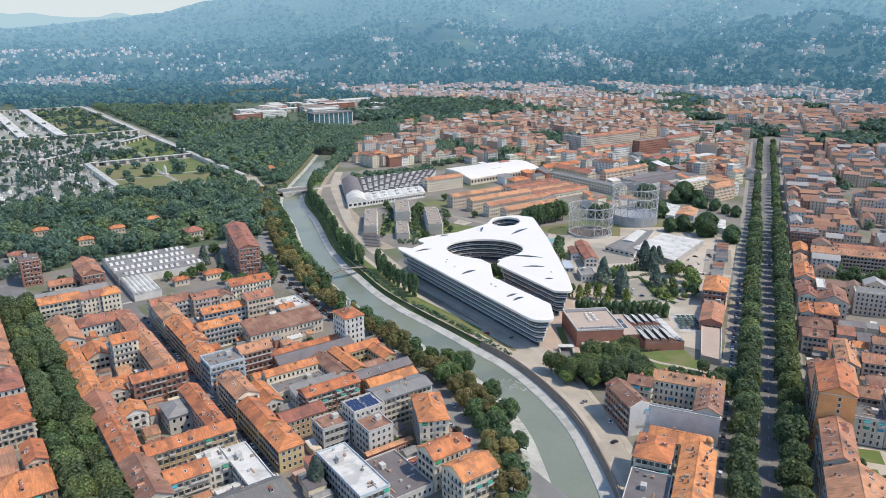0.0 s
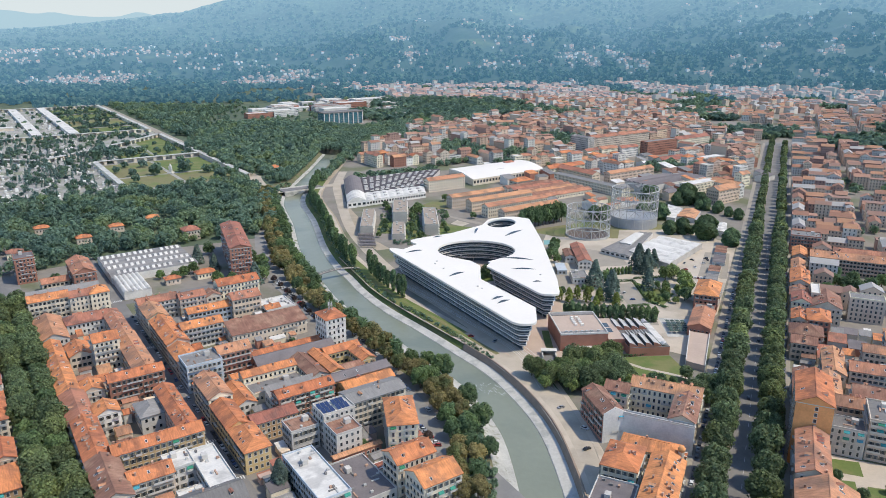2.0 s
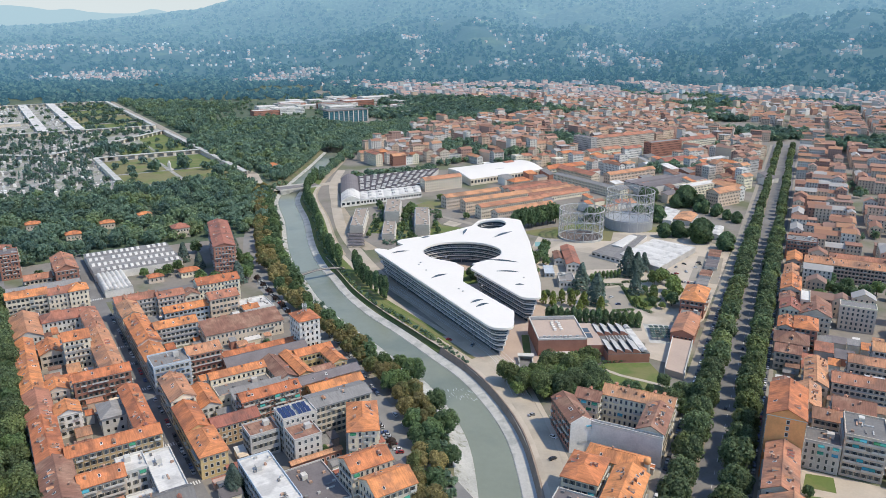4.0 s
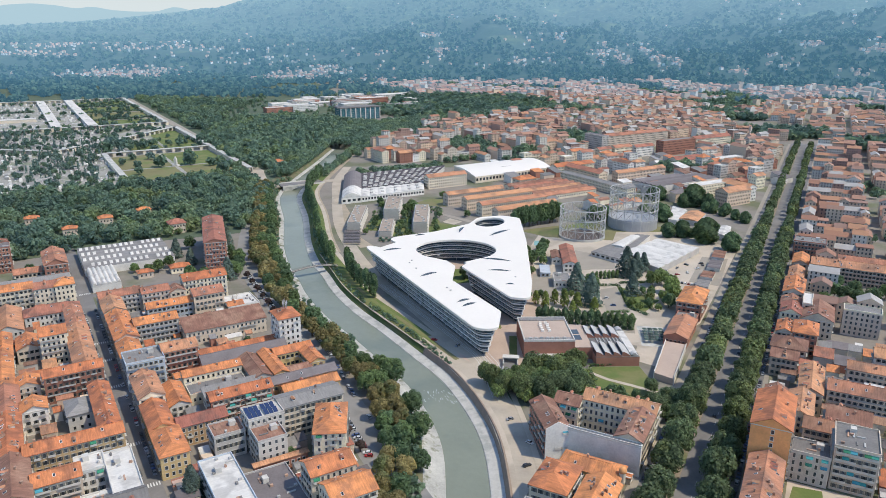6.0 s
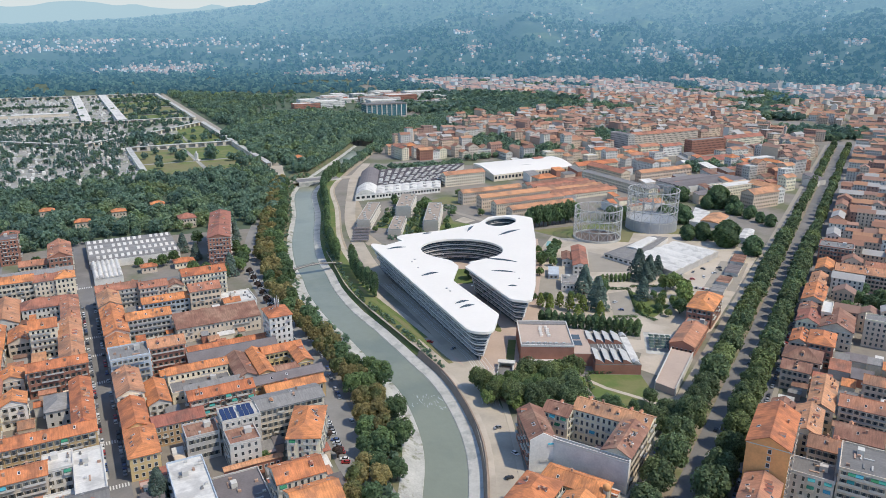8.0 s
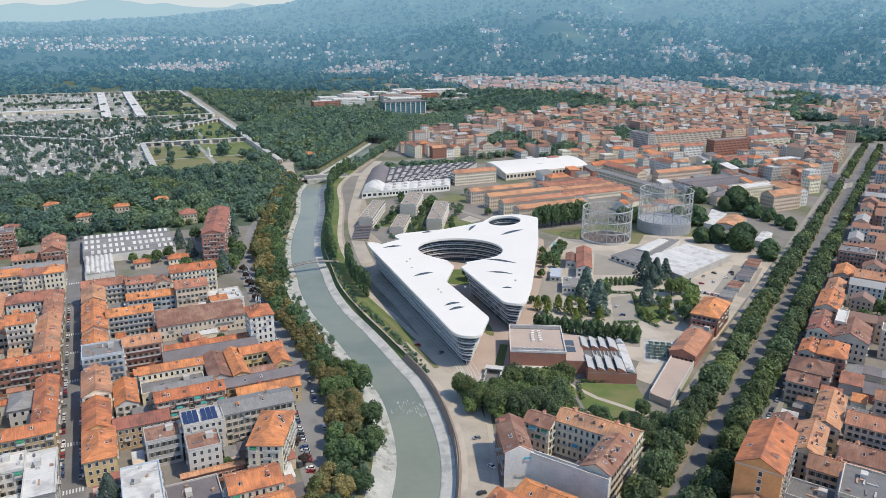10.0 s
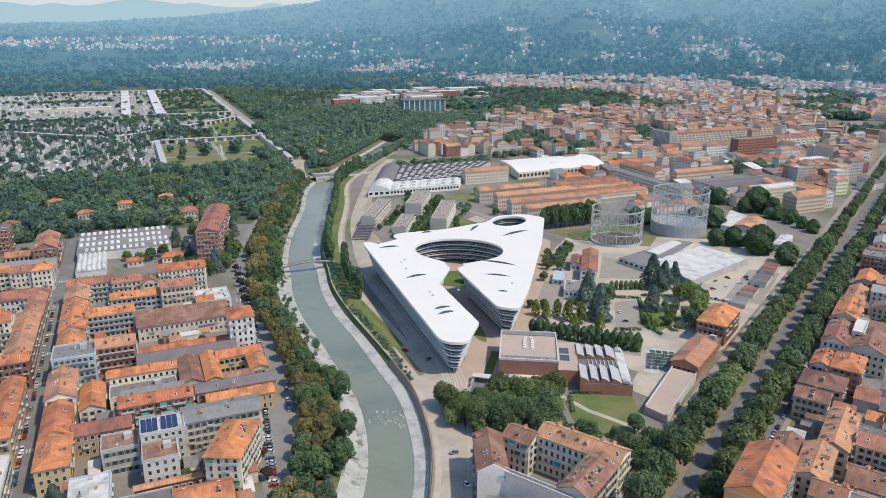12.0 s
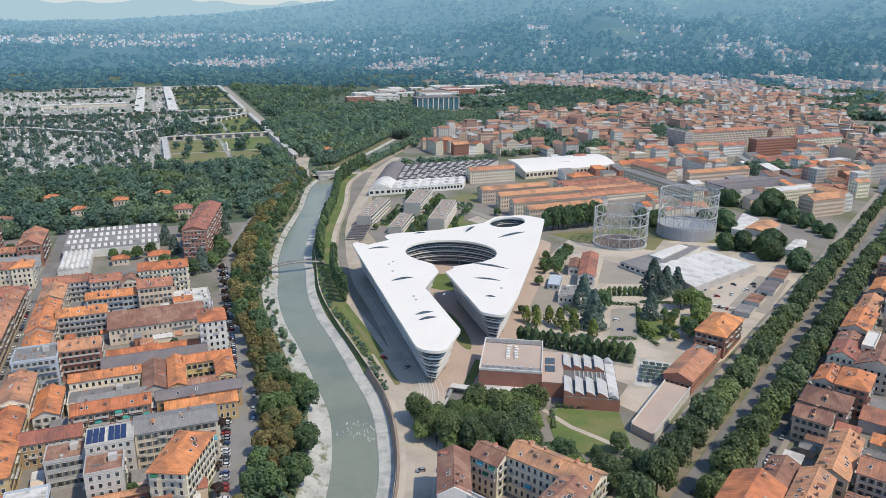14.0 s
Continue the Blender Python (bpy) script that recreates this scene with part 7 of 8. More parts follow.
# two rows along the boulevard
for a in (13.0, 35.0):
    b = 262.0
    while b < 1490:
        x, y = at(RIGHT, a + RNG.uniform(-0.8, 0.8), b)
        plant(RNG.choice(PLANES), x, y, RNG.uniform(1.12, 1.32) if b < 480 else RNG.uniform(1.04, 1.22) if b < 820 else RNG.uniform(0.72, 0.95), group="plane trees along the boulevard", sz=RNG.uniform(0.95, 1.15))
        b += RNG.uniform(17.5, 20.5) if b < 480 else RNG.uniform(14.8, 17.4) if b < 900 else RNG.uniform(16, 24)
# the avenue at the quarter's edge
for a in (29.5, 41):
    b = 255.0
    while b < 600:
        x, y = at(LEFT, a + RNG.uniform(-1, 1), b)
        plant(RNG.choice(PLANES if RNG.random() < 0.7 else DARKS), x, y, RNG.uniform(1.0, 1.3), group="trees of the avenue", sz=RNG.uniform(0.95, 1.15))
        b += RNG.uniform(13, 15.5)
# along the west bank
for off, kinds in ((-23.0, DARKS), (-30.5, AUTUMNS + DARKS[:1]), (-37.5, AUTUMNS + AUTUMNS + DARKS[:1])):
    acc = 0.0
    for i in range(1, len(RIVER)):
        p = RIVER[i]
        acc += (RIVER[i] - RIVER[i - 1]).length
        if acc > (17 if off > -25 else 9.5) and (240 if off < -25 else 575) < p.y < 930:
            acc = 0.0
            s = side_of(RIVER, i)
            o = off + RNG.uniform(-1.5, 1.5)
            plant(RNG.choice(kinds), p.x + s.x * o, p.y + s.y * o, RNG.uniform(0.95, 1.2), group="trees on the west river bank")
# riverside poplars on the campus side
for o, y0, y1, gap in ((31.5, 520, 600, 7.0), (HALF + 13.8, 610, 1010, 4.6)):
    acc = 0.0
    for i in range(1, len(RIVER)):
        acc += (RIVER[i] - RIVER[i - 1]).length
        p = RIVER[i]
        if acc >= gap and y0 < p.y < y1:
            acc = 0.0
            s = side_of(RIVER, i)
            plant(RNG.choice(POPLARS), p.x + s.x * o + RNG.uniform(-1, 1), p.y + s.y * o, RNG.uniform(0.9, 1.2), group="poplars on the east river bank")
# the small park between courtyard house and museum
for x, y, _, s in scatter([(66, 412), (74, 390), (112, 392), (120, 388), (160, 376), (176, 394), (150, 386), (128, 398), (124, 412), (121, 436), (92, 438), (89, 415)], 6.6, 11):
    low = 0.92
    plant(RNG.choice(DARKS + PLANES + LIGHTS), x, y, s * low * RNG.uniform(0.85, 1.15), group="trees of the small park")
for x, y, f in ((160, 408, 0.62), (151, 402, 0.45), (118, 386, 0.9), (130, 384, 0.85), (141, 381, 0.85), (152, 379, 0.85), (163, 379, 0.9), (171, 386, 0.9), (124, 396, 0.8), (135, 393, 0.75), (166, 393, 0.8)):
    plant(RNG.choice(DARKS + PLANES), x, y, f * RNG.uniform(0.95, 1.08), group="trees of the small park")
# cypress-like row behind the museum
for i in range(15):
    u = i / 14
    plant(RNG.choice(HORNBEAMS), 101 + 63 * u, 512 - 11 * u, RNG.uniform(1.05, 1.3), group="clipped row behind the museum")
for x, y, s in ((100, 543, 0.9), (107, 539, 1.0), (114, 544, 1.0), (121, 539, 1.1), (130, 536, 1.1), (142, 530, 1.0), (126, 528, 0.8)):
    plant(RNG.choice(YOUNG), x, y, s, group="young trees by the campus")
for x, y, s in ((95, 556, 0.5), (104, 557, 0.55), (99, 613, 0.6), (100, 640, 0.65), (98, 650, 0.7), (103, 651, 0.8), (108, 655, 0.95), (110, 668, 1.0), (113, 683, 1.0), (97, 674, 0.6), (100, 659, 0.6), (110, 640, 0.7), (147, 579, 1.0), (145, 590, 0.8), (44, 596, 1.0), (50, 600, 1.1), (54, 596, 0.8)):
    plant(RNG.choice(DARKS), x, y, s, group="trees round the campus")
for x, y, s in ((133, 575, 1.35), (178, 615, 1.5), (187, 620, 1.15), (195, 630, 0.95), (176, 570, 1.05), (141, 545, 1.45), (183, 610, 1.0)):
    plant(RNG.choice(CEDARS), x, y, s, group="cedars of the garden")
for i in range(7):
    plant(RNG.choice(HORNBEAMS), 149 + i * 3.5, 604 + i, 0.75, group="dark clipped shrubs by the yard")
for x, y, s in ((205, 562, 0.9), (207, 576, 0.95), (196, 592, 0.9), (203, 598, 0.9), (211, 592, 0.7), (184, 545, 0.5), (176, 538, 0.45), (190, 538, 0.4), (187, 556, 0.55), (172, 545, 0.5), (190, 568, 0.5), (199, 545, 0.8), (197, 555, 0.7), (208, 606, 0.6), (128, 560, 0.4), (123, 565, 0.4), (185, 575, 0.4), (192, 577, 0.4)):
    plant(RNG.choice(DARKS + LIGHTS), x, y, s * 1.2, group="garden trees and shrubs")
for x, y, s in ((271, 724, 2.0), (288, 699, 1.45), (253, 743, 1.35), (239, 741, 1.2), (246, 803, 1.5), (244, 815, 1.4), (296, 878, 2.1), (310, 868, 1.4), (284, 872, 1.3), (333, 804, 1.0), (318, 833, 0.9), (324, 842, 1.0), (310, 845, 0.8), (304, 852, 0.9), (327, 818, 0.9), (314, 858, 1.0), (228, 815, 1.3), (180, 800, 1.2), (172, 806, 1.2), (186, 812, 1.1), (262, 742, 0.7), (262, 905, 1.4), (256, 912, 1.3)):
    plant(RNG.choice(ROUNDS), x, y, s * 1.02, group="trees round the goods yard")
for i in range(11):
    for k in range(2):
        plant(RNG.choice(DARKS), 88 + i * 4.4 + RNG.uniform(-1, 1), 757 + i * 3.2 + k * 6, RNG.uniform(0.95, 1.2), group="trees behind the gas holders", sz=1.6)
for x, y, s in ((-30, 822, 1.1), (-26, 815, 1.0), (-34, 812, 0.9), (0, 886, 0.8), (-20, 716, 0.7), (-62, 770, 0.6), (-60, 750, 0.6), (-33, 760, 0.5), (-31, 740, 0.5), (6, 740, 0.6), (2, 760, 0.6), (-34, 790, 0.8), (4, 796, 0.6), (34, 800, 0.7), (-64, 720, 0.5), (-66, 830, 0.7), (-70, 845, 0.8)):
    plant(RNG.choice(DARKS), x, y, s, group="trees between the residences")
for x, y, s in ((12, 406, 1.35), (27, 374, 1.1), (34, 350, 1.2), (2, 420, 1.0), (38, 322, 0.9)):
    plant(DARKS[1], x, y, s, group="trees on the west river bank")


def hedge(x0, y0, x1, y1, w=0.8, h=1.7):
    """A clipped hedge of leaf cards over a long box."""
    r = random.Random(int(x0 * 7 + y0))
    d = Vector((x1 - x0, y1 - y0, 0))
    l = d.length
    d.normalize()
    s = Vector((-d.y, d.x, 0))
    spots = []
    for _ in range(int(l * 9)):
        u = r.uniform(0, l)
        k = r.randrange(3)
        o = Vector((x0, y0, 0)) + d * u
        if k == 0:
            spots.append((o + s * r.uniform(-w, w) + Vector((0, 0, h)), Vector((0, 0, 1))))
        else:
            side = 1 if k == 1 else -1
            spots.append((o + s * side * w + Vector((0, 0, r.uniform(0.1, h))), s * side))
    V, F = leaf_cards(r, spots, 0.5)
    me = bpy.data.meshes.new("hedge")
    me.from_pydata(V, [], F)
    me.materials.append(F_DARK)
    tagged(new("hedge", me), "clipped dark green hedge round the garden", "hedge", "hedges")


for row in ((152, 588, 168, 590), (168.5, 590, 169.5, 542), (169.5, 541, 181, 527), (151, 530, 168, 533), (186, 540, 186, 588), (170, 596, 195, 600), (128, 440, 160, 446), (131, 420, 128, 437)):
    hedge(*row)
x, y = at(LEFT, 122, 271)
plant(CEDARS[0], x, y, 1.0, group="street trees")
for a, b, s in ((178, 612, 0.9), (168, 605, 0.9), (160, 600, 0.8), (150, 612, 0.7), (186, 560, 0.7), (196, 556, 0.6), (134, 556, 0.6), (62, 612, 0.8), (74, 645, 0.9), (130, 470, 0.45), (190, 420, 0.5), (170, 280, 0.5), (158, 318, 0.4)):
    x, y = at(LEFT, a, b)
    plant(RNG.choice(DARKS), x, y, s, group="courtyard trees")
for a, b, s in ((196, 545, 1.0), (206, 548, 1.1), (214, 556, 1.1), (222, 562, 1.1), (228, 574, 1.1), (232, 590, 1.2), (196, 560, 1.0), (188, 575, 0.9), (230, 610, 1.1), (196, 610, 0.9), (190, 640, 1.0), (228, 640, 1.2), (206, 660, 1.0), (240, 655, 1.0)):
    x, y = at(LEFT, a, b)
    plant(RNG.choice(CEDARS + DARKS), x, y, s, group="trees round the brick slab")
for a, b, s in ((79, 662, 1.0), (86, 655, 1.1), (95, 653, 1.0), (104, 660, 1.1), (114, 677, 1.0), (92, 672, 1.1), (81, 690, 0.9), (124, 668, 0.9), (76, 350, 0.5), (84, 340, 0.5), (96, 345, 0.4), (66, 361, 0.5), (70, 338, 0.35), (88, 360, 0.45), (106, 340, 0.5), (101, 356, 0.4), (92, 332, 0.35), (72, 640, 0.9), (84, 636, 0.9)):
    x, y = at(RIGHT, a, b)
    plant(RNG.choice(DARKS), x, y, s, group="garden trees beside the boulevard")


# ---- woods, far town and hills ----
CARDS = [crown_arrays(100 + i, 110, 5.2, 9.5, 1.3, 8) for i in range(6)]
CARDS_NEAR = [crown_arrays(150 + i, 280, 5.4, 9.8, 0.78, 12) for i in range(6)]
CARDS_FAR = [crown_arrays(200 + i, 28, 5.2, 9.0, 2.6, 5) for i in range(6)]
CARDS_HILL = [crown_arrays(250 + i, 18, 5.4, 8.0, 3.0, 4) for i in range(6)]
CARDS_CONE = [tier_arrays(300 + i, 40, 1.9, 12, 1.05, lambda u: 0.25 + 0.8 * (1 - u)) for i in range(3)]


def grove(name, label, spots, protos, mat, category="trees"):
    """Many trees in one mesh; spots: rows of x, y, z, scale."""
    r = random.Random(len(spots))
    arrays = [(np.array(v), np.array(f)) for v, f in protos]
    V, F, n = [], [], 0
    for x, y, z, s in spots:
        v, f = arrays[r.randrange(len(arrays))]
        a = r.uniform(0, 6.283)
        c, q = math.cos(a) * s, math.sin(a) * s
        w = np.stack([v[:, 0] * c - v[:, 1] * q + x, v[:, 0] * q + v[:, 1] * c + y, v[:, 2] * s + z], 1)
        V.append(w)
        F.append(f + n)
        n += len(v)
    me = bpy.data.meshes.new(name)
    V, F = np.concatenate(V), np.concatenate(F)
    me.vertices.add(len(V))
    me.vertices.foreach_set("co", V.astype(np.float32).ravel())
    me.loops.add(F.size)
    me.loops.foreach_set("vertex_index", F.astype(np.int32).ravel())
    me.polygons.add(len(F))
    me.polygons.foreach_set("loop_start", np.arange(0, F.size, 4, dtype=np.int32))
    me.update(calc_edges=True)
    me.materials.append(mat)
    return tagged(new(name, me), label, category, kind="stuff")


def off_roads(rows, way=13.0):
    """Leaves the road from the cemetery to the bridge free of trees."""
    line = [Vector(p) for p in ((-285, 1040), (-262, 985), (-236, 938), (-212, 942))]
    out = []
    for p in rows:
        q = Vector(p[:2])
        near = min(((q - a) - (b - a) * max(0, min(1, (q - a).dot(b - a) / (b - a).length_squared))).length for a, b in zip(line, line[1:]))
        if near > way:
            out.append(p)
    return out


def mixed_grove(name, label, spots, protos, mats, seed=1):
    """A wood of several leaf colours: one mesh for each colour."""
    r = random.Random(seed)
    rows = [[] for _ in mats]
    for p in off_roads(spots):
        k = (float(soft_noise(p[0], p[1], 60, seed)) + 1) / 2 * 0.6 + r.random() * 0.4
        rows[min(len(mats) - 1, int(k * len(mats)))].append(p)
    for q, mat in zip(rows, mats):
        if q:
            grove(name, label, q, protos, mat)


# both made lighter and bluer too, as haze put into the colour
F_WOODDARK = foliage("dark_woodland_leaves", (0.105, 0.165, 0.130), per_object=0.0, per_island=0.3, second=(0.12, 0.182, 0.122), second_scale=0.03)
F_WOODLIGHT = foliage("light_woodland_leaves", (0.185, 0.250, 0.130), per_object=0.0, per_island=0.3, second=(0.21, 0.255, 0.13), second_scale=0.03)
WOODS = [F_WOODDARK, F_WOODDARK, F_WOOD, F_WOOD, F_WOODLIGHT]
VILLAS = ((83, 836), (114, 771), (52, 752), (191, 817), (150, 800), (20, 780))
mixed_grove("woodland", "dense green trees between cemetery and factory", [(*at(LEFT, x, y), z, s) for x, y, z, s in scatter([(-120, 690), (110, 700), (195, 712), (262, 690), (300, 740), (345, 860), (372, 990), (195, 985), (100, 985), (20, 945), (-150, 930)], 12.5, 1, 0.0, 0.7, 1.75) if not any(abs(x - a) < 13 and -30 < y - b < 9 for a, b in VILLAS)], CARDS_NEAR, WOODS, 3)
mixed_grove("riverside_woodland", "park trees along the upper river", scatter([(-240, 975), (-300, 1050), (-480, 1290), (-480, 1640), (-330, 1650), (-230, 1560), (-235, 1330), (-228, 1130)], 13.5, 2, 0.0, 0.8, 1.8), CARDS, [F_WOODDARK, F_WOOD, F_WOOD, F_WOODLIGHT], 4)
UPPER = []
for i in range(1, len(RIVER)):
    if 1000 < RIVER[i].y < 1540:
        for o in (-22, -31, 30):
            s = side_of(RIVER, i)
            UPPER.append((RIVER[i].x + s.x * o, RIVER[i].y + s.y * o, 0.0, 0.8 + 0.5 * ((i * 7 + o) % 5) / 5))
UPPER += scatter([(-245, 1268), (-165, 1262), (-105, 1500), (0, 1700), (-120, 1650), (-240, 1560)], 11, 91, 0.0, 0.9, 1.7)
grove("upper_river_trees", "trees lining both banks of the upper river", UPPER, CARDS_NEAR, F_WOOD)
grove("promenade_trees", "trees between river and shunting road", scatter([(-185, 1010), (-150, 1240), (-105, 1500), (10, 2000), (-60, 2050), (-160, 1600), (-190, 1400)], 12, 4), CARDS, F_WOOD)
grove("street_trees", "tree clumps among the houses", scatter([works(18, 150), works(150, 155), works(156, 182), works(18, 176)], 8.5, 5) + scatter([(-12, 1120), (46, 1180), (60, 1200), (92, 1186), (84, 1205), (40, 1210), (-20, 1140)], 9, 55) + scatter([(60, 1150), (150, 1120), (165, 1140), (70, 1175)], 10, 6) + scatter([(150, 1050), (200, 1060), (190, 1120), (160, 1110)], 11, 8), CARDS, F_WOOD)
PARK_TREES = []
_p = random.Random(78)
for px, py, pr in PARKS:
    for _ in range(int(pr * pr / 42)):
        a, d = _p.uniform(0, 6.283), pr * math.sqrt(_p.random()) * 0.98
        PARK_TREES.append((px + d * math.cos(a) * 1.25, py + d * math.sin(a), 0.0, _p.uniform(1.0, 2.0)))
mixed_grove("park_trees", "tall dark tree clumps of the town parks", PARK_TREES, CARDS_FAR, [F_WOODDARK, F_WOODDARK, F_WOOD], 6)
_t = random.Random(77)
CITY_TREES = []
while len(CITY_TREES) < 1500:
    x, y = _t.uniform(-150, 1100), _t.uniform(1080, 2700)
    if within(x, y, NORTH) and soft_noise(x, y, 110, 21) > (0.33 if len(CITY_TREES) < 1350 else 0.1):
        CITY_TREES.append((x, y, 0.0, _t.uniform(1.0, 1.75)))
for _ in range(800):
    x, y = at(RIGHT, _t.uniform(50, 640), _t.uniform(420, 1480))
    if soft_noise(x, y, 90, 22) > 0.4:
        CITY_TREES.append((x, y, 0.0, _t.uniform(0.8, 1.3)))
grove("city_trees", "tree clumps between the town houses", [p for p in CITY_TREES if p[1] < 1350], CARDS, F_WOOD)
grove("far_city_trees", "tree clumps among the far houses", [p for p in CITY_TREES if p[1] >= 1350], CARDS_FAR, F_WOOD)
def in_left(poly, gap, seed, s0, s1):
    return [(*at(LEFT, a, b), z, s) for a, b, z, s in scatter(poly, gap, seed, 0.0, s0, s1)]


def clear_of(rows, rects):
    return [r for r in rows if not any(x0 < r[0] < x1 and y0 < r[1] < y1 for x0, x1, y0, y1 in rects)]


mixed_grove("park_woodland", "park trees beside the cemetery road", clear_of(in_left([(396, 1060), (480, 1150), (640, 1420), (740, 1700), (700, 1900), (400, 2280)], 16.5, 15, 0.8, 1.9), [(-600, -60, 1640, 2180)]), CARDS, [F_WOODDARK, F_WOOD, F_WOOD, F_WOODLIGHT], 5)
grove("business_park_trees", "trees between the business halls", [p for p in scatter([(-640, 1700), (-250, 1560), (-150, 1600), (40, 2050), (-130, 2200), (-420, 2600), (-700, 2300)], 33, 16, s0=0.7, s1=1.3) if soft_noise(p[0], p[1], 70, 33) > -0.2 and not (-330 < p[0] < -190 and 1600 < p[1] < 1720)], CARDS, F_WOOD)
SHRUBS = []
for i in range(0, len(RIVER)):
    if 230 < RIVER[i].y < 1000:
        for k in range(9 if RIVER[i].y > 425 else 4):
            s = side_of(RIVER, i)
            o = -_t.uniform(14.5 if RIVER[i].y > 475 else 21.5, 28) if k < 4 else _t.uniform(19.8, 21 if RIVER[i].y < 430 else 23.5)
            q = _t.uniform(-4, 4)
            SHRUBS.append((RIVER[i].x + s.x * o - s.y * q, RIVER[i].y + s.y * o + s.x * q, -2.2 if -20 < o < 0 else 0.0, _t.uniform(0.12, 0.26) if o > 0 else _t.uniform(0.18, 0.42)))
GARDEN = [(x, y, z, s * 0.3) for x, y, z, s in scatter([(-72, 690), (-20, 690), (0, 760), (8, 835), (-60, 850), (-75, 800)], 5.0, 61) if not any(x0 - 2 < x + 0.085 * (y - 711) < x1 + 2 and y0 - 2 < y < y1 + 2 for x0, x1, y0, y1 in ((-84, -66, 726, 802), (-50, -36, 711, 762), (-50, -31, 779, 842), (-17, 2, 730, 808), (-74, -50, 684, 735)))]
grove("garden_shrubs", "shrubs in the gardens between residences", GARDEN, CARDS, F_WOOD)
grove("bank_shrubs", "scrub and bushes on the river banks", SHRUBS, CARDS_FAR, F_WOOD)
grove("cemetery_cypresses", "dark slim cypresses between the graves", CEMETERY_TREES, CARDS_CONE, F_CYPRESS)
mixed_grove("cemetery_trees", "round dark trees between the graves", CEMETERY_BROAD, CARDS, [F_CYPRESS, F_WOODDARK, F_WOOD], 8)


# hills and woods stay dark; their pale blue is haze painted as emission
M_HILL = haze_glow(material("hazy_wooded_hills", (0.028, 0.050, 0.030), 0.95, 0.6, 0.006, 0.05, second=(0.060, 0.085, 0.040), second_at=0.64, second_scale=0.008))
F_HILL = haze_glow(material("hazy_woodland_leaves", (0.042, 0.076, 0.042), 0.9, 0.45, 0.01, 0.2, per_island=0.35, second=(0.052, 0.080, 0.042), second_scale=0.006))


def hills():
    az = np.radians(np.linspace(-52, 40, 420))
    rr = np.linspace(2280, 4760, 125)
    A, R = np.meshgrid(az, rr)
    X, Y = R * np.sin(A), R * np.cos(A)
    Z = hill_height(X, Y) + np.random.RandomState(3).uniform(0, 9, X.shape) * (R > 4000)
    n = len(az)
    i = (np.arange(len(rr) - 1)[:, None] * n + np.arange(n - 1)[None]).reshape(-1)
    me = bpy.data.meshes.new("backdrop")
    me.from_pydata(np.stack([X, Y, Z], -1).reshape(-1, 3).tolist(), [], np.stack([i, i + 1, i + n + 1, i + n], -1).tolist())
    return me


tagged(part("backdrop", hills(), M_HILL), "wooded hills and plain behind the town, with blue glow for haze", "hills", kind="structure")


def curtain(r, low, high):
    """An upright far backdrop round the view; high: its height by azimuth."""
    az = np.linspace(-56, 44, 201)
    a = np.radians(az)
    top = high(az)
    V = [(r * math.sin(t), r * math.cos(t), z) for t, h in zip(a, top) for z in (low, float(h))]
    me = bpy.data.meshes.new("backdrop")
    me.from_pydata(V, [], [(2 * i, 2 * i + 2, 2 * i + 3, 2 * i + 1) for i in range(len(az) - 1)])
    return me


# two emissive sheets: hazy mountains, and an added dimmer sky before the world sky
for r, high, glow, words in ((4790, lambda az: 300 + 38 * soft_noise(az, az * 0, 4.5, 9) + 12 * soft_noise(az, az * 0, 1.3, 10), (0.26, 0.385, 0.47), "far mountains as a glowing pale blue haze sheet"), (4815, lambda az: 900 + 0 * az, (0.43, 0.49, 0.53), "glowing sheet for pale hazy sky low over the horizon")):
    m = material("far_haze_glow", (0.02, 0.02, 0.02), 1.0, 0.1)
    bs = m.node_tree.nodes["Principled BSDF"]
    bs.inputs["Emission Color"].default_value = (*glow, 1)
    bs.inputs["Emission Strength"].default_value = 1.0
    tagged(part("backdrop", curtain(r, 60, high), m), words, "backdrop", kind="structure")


def hill_houses():
    """Villas, hamlets and towns on the lower slopes and on the plain; returns their places."""
    r = random.Random(12)
    acc = new_rows()
    spots = []
    # azimuth, way out, spread in degrees and metres, number
    clusters = [(-27, 3330, 1.9, 75, 190), (-15, 3040, 1.5, 55, 120), (-12.5, 3120, 1.2, 60, 50), (-34, 3800, 3.0, 40, 80), (-25, 3850, 2.0, 35, 50), (-41, 3900, 3.5, 45, 120), (-31, 3990, 4.0, 30, 80), (-20, 3700, 2.2, 60, 30), (-17, 3480, 1.5, 80, 24)]
    for _ in range(46):
        az = r.uniform(-11, 31)
        clusters.append((az, r.uniform(2720, 3750) - max(0, az - 8) * 14, r.uniform(0.25, 0.9), r.uniform(25, 80), r.randrange(6, 26)))
    for _ in range(30):
        clusters.append((r.uniform(-21, 31), r.uniform(3300, 4400), 0.5, 90, 4))
    for az, dist, sa, sd, n in clusters:
        for _ in range(n):
            a = radians(az + r.gauss(0, sa))
            d = dist + r.gauss(0, sd)
            x, y = d * math.sin(a), d * math.cos(a)
            z = max(0.0, float(hill_height(np.array([x]), np.array([y]))[0]))
            w, l, h = r.uniform(6, 9), r.uniform(8, 14), r.uniform(5, 8.5)
            row_house(acc, r.uniform(0, 3.14), x, y, l, w, z + h, z - 6, r.random() < 0.15, False)
            spots.append((x, y))
    emit_rows(acc, "hillside_houses", "pale houses scattered on the hillside", M_HILLWALL, M_HILLROOF)
    return spots


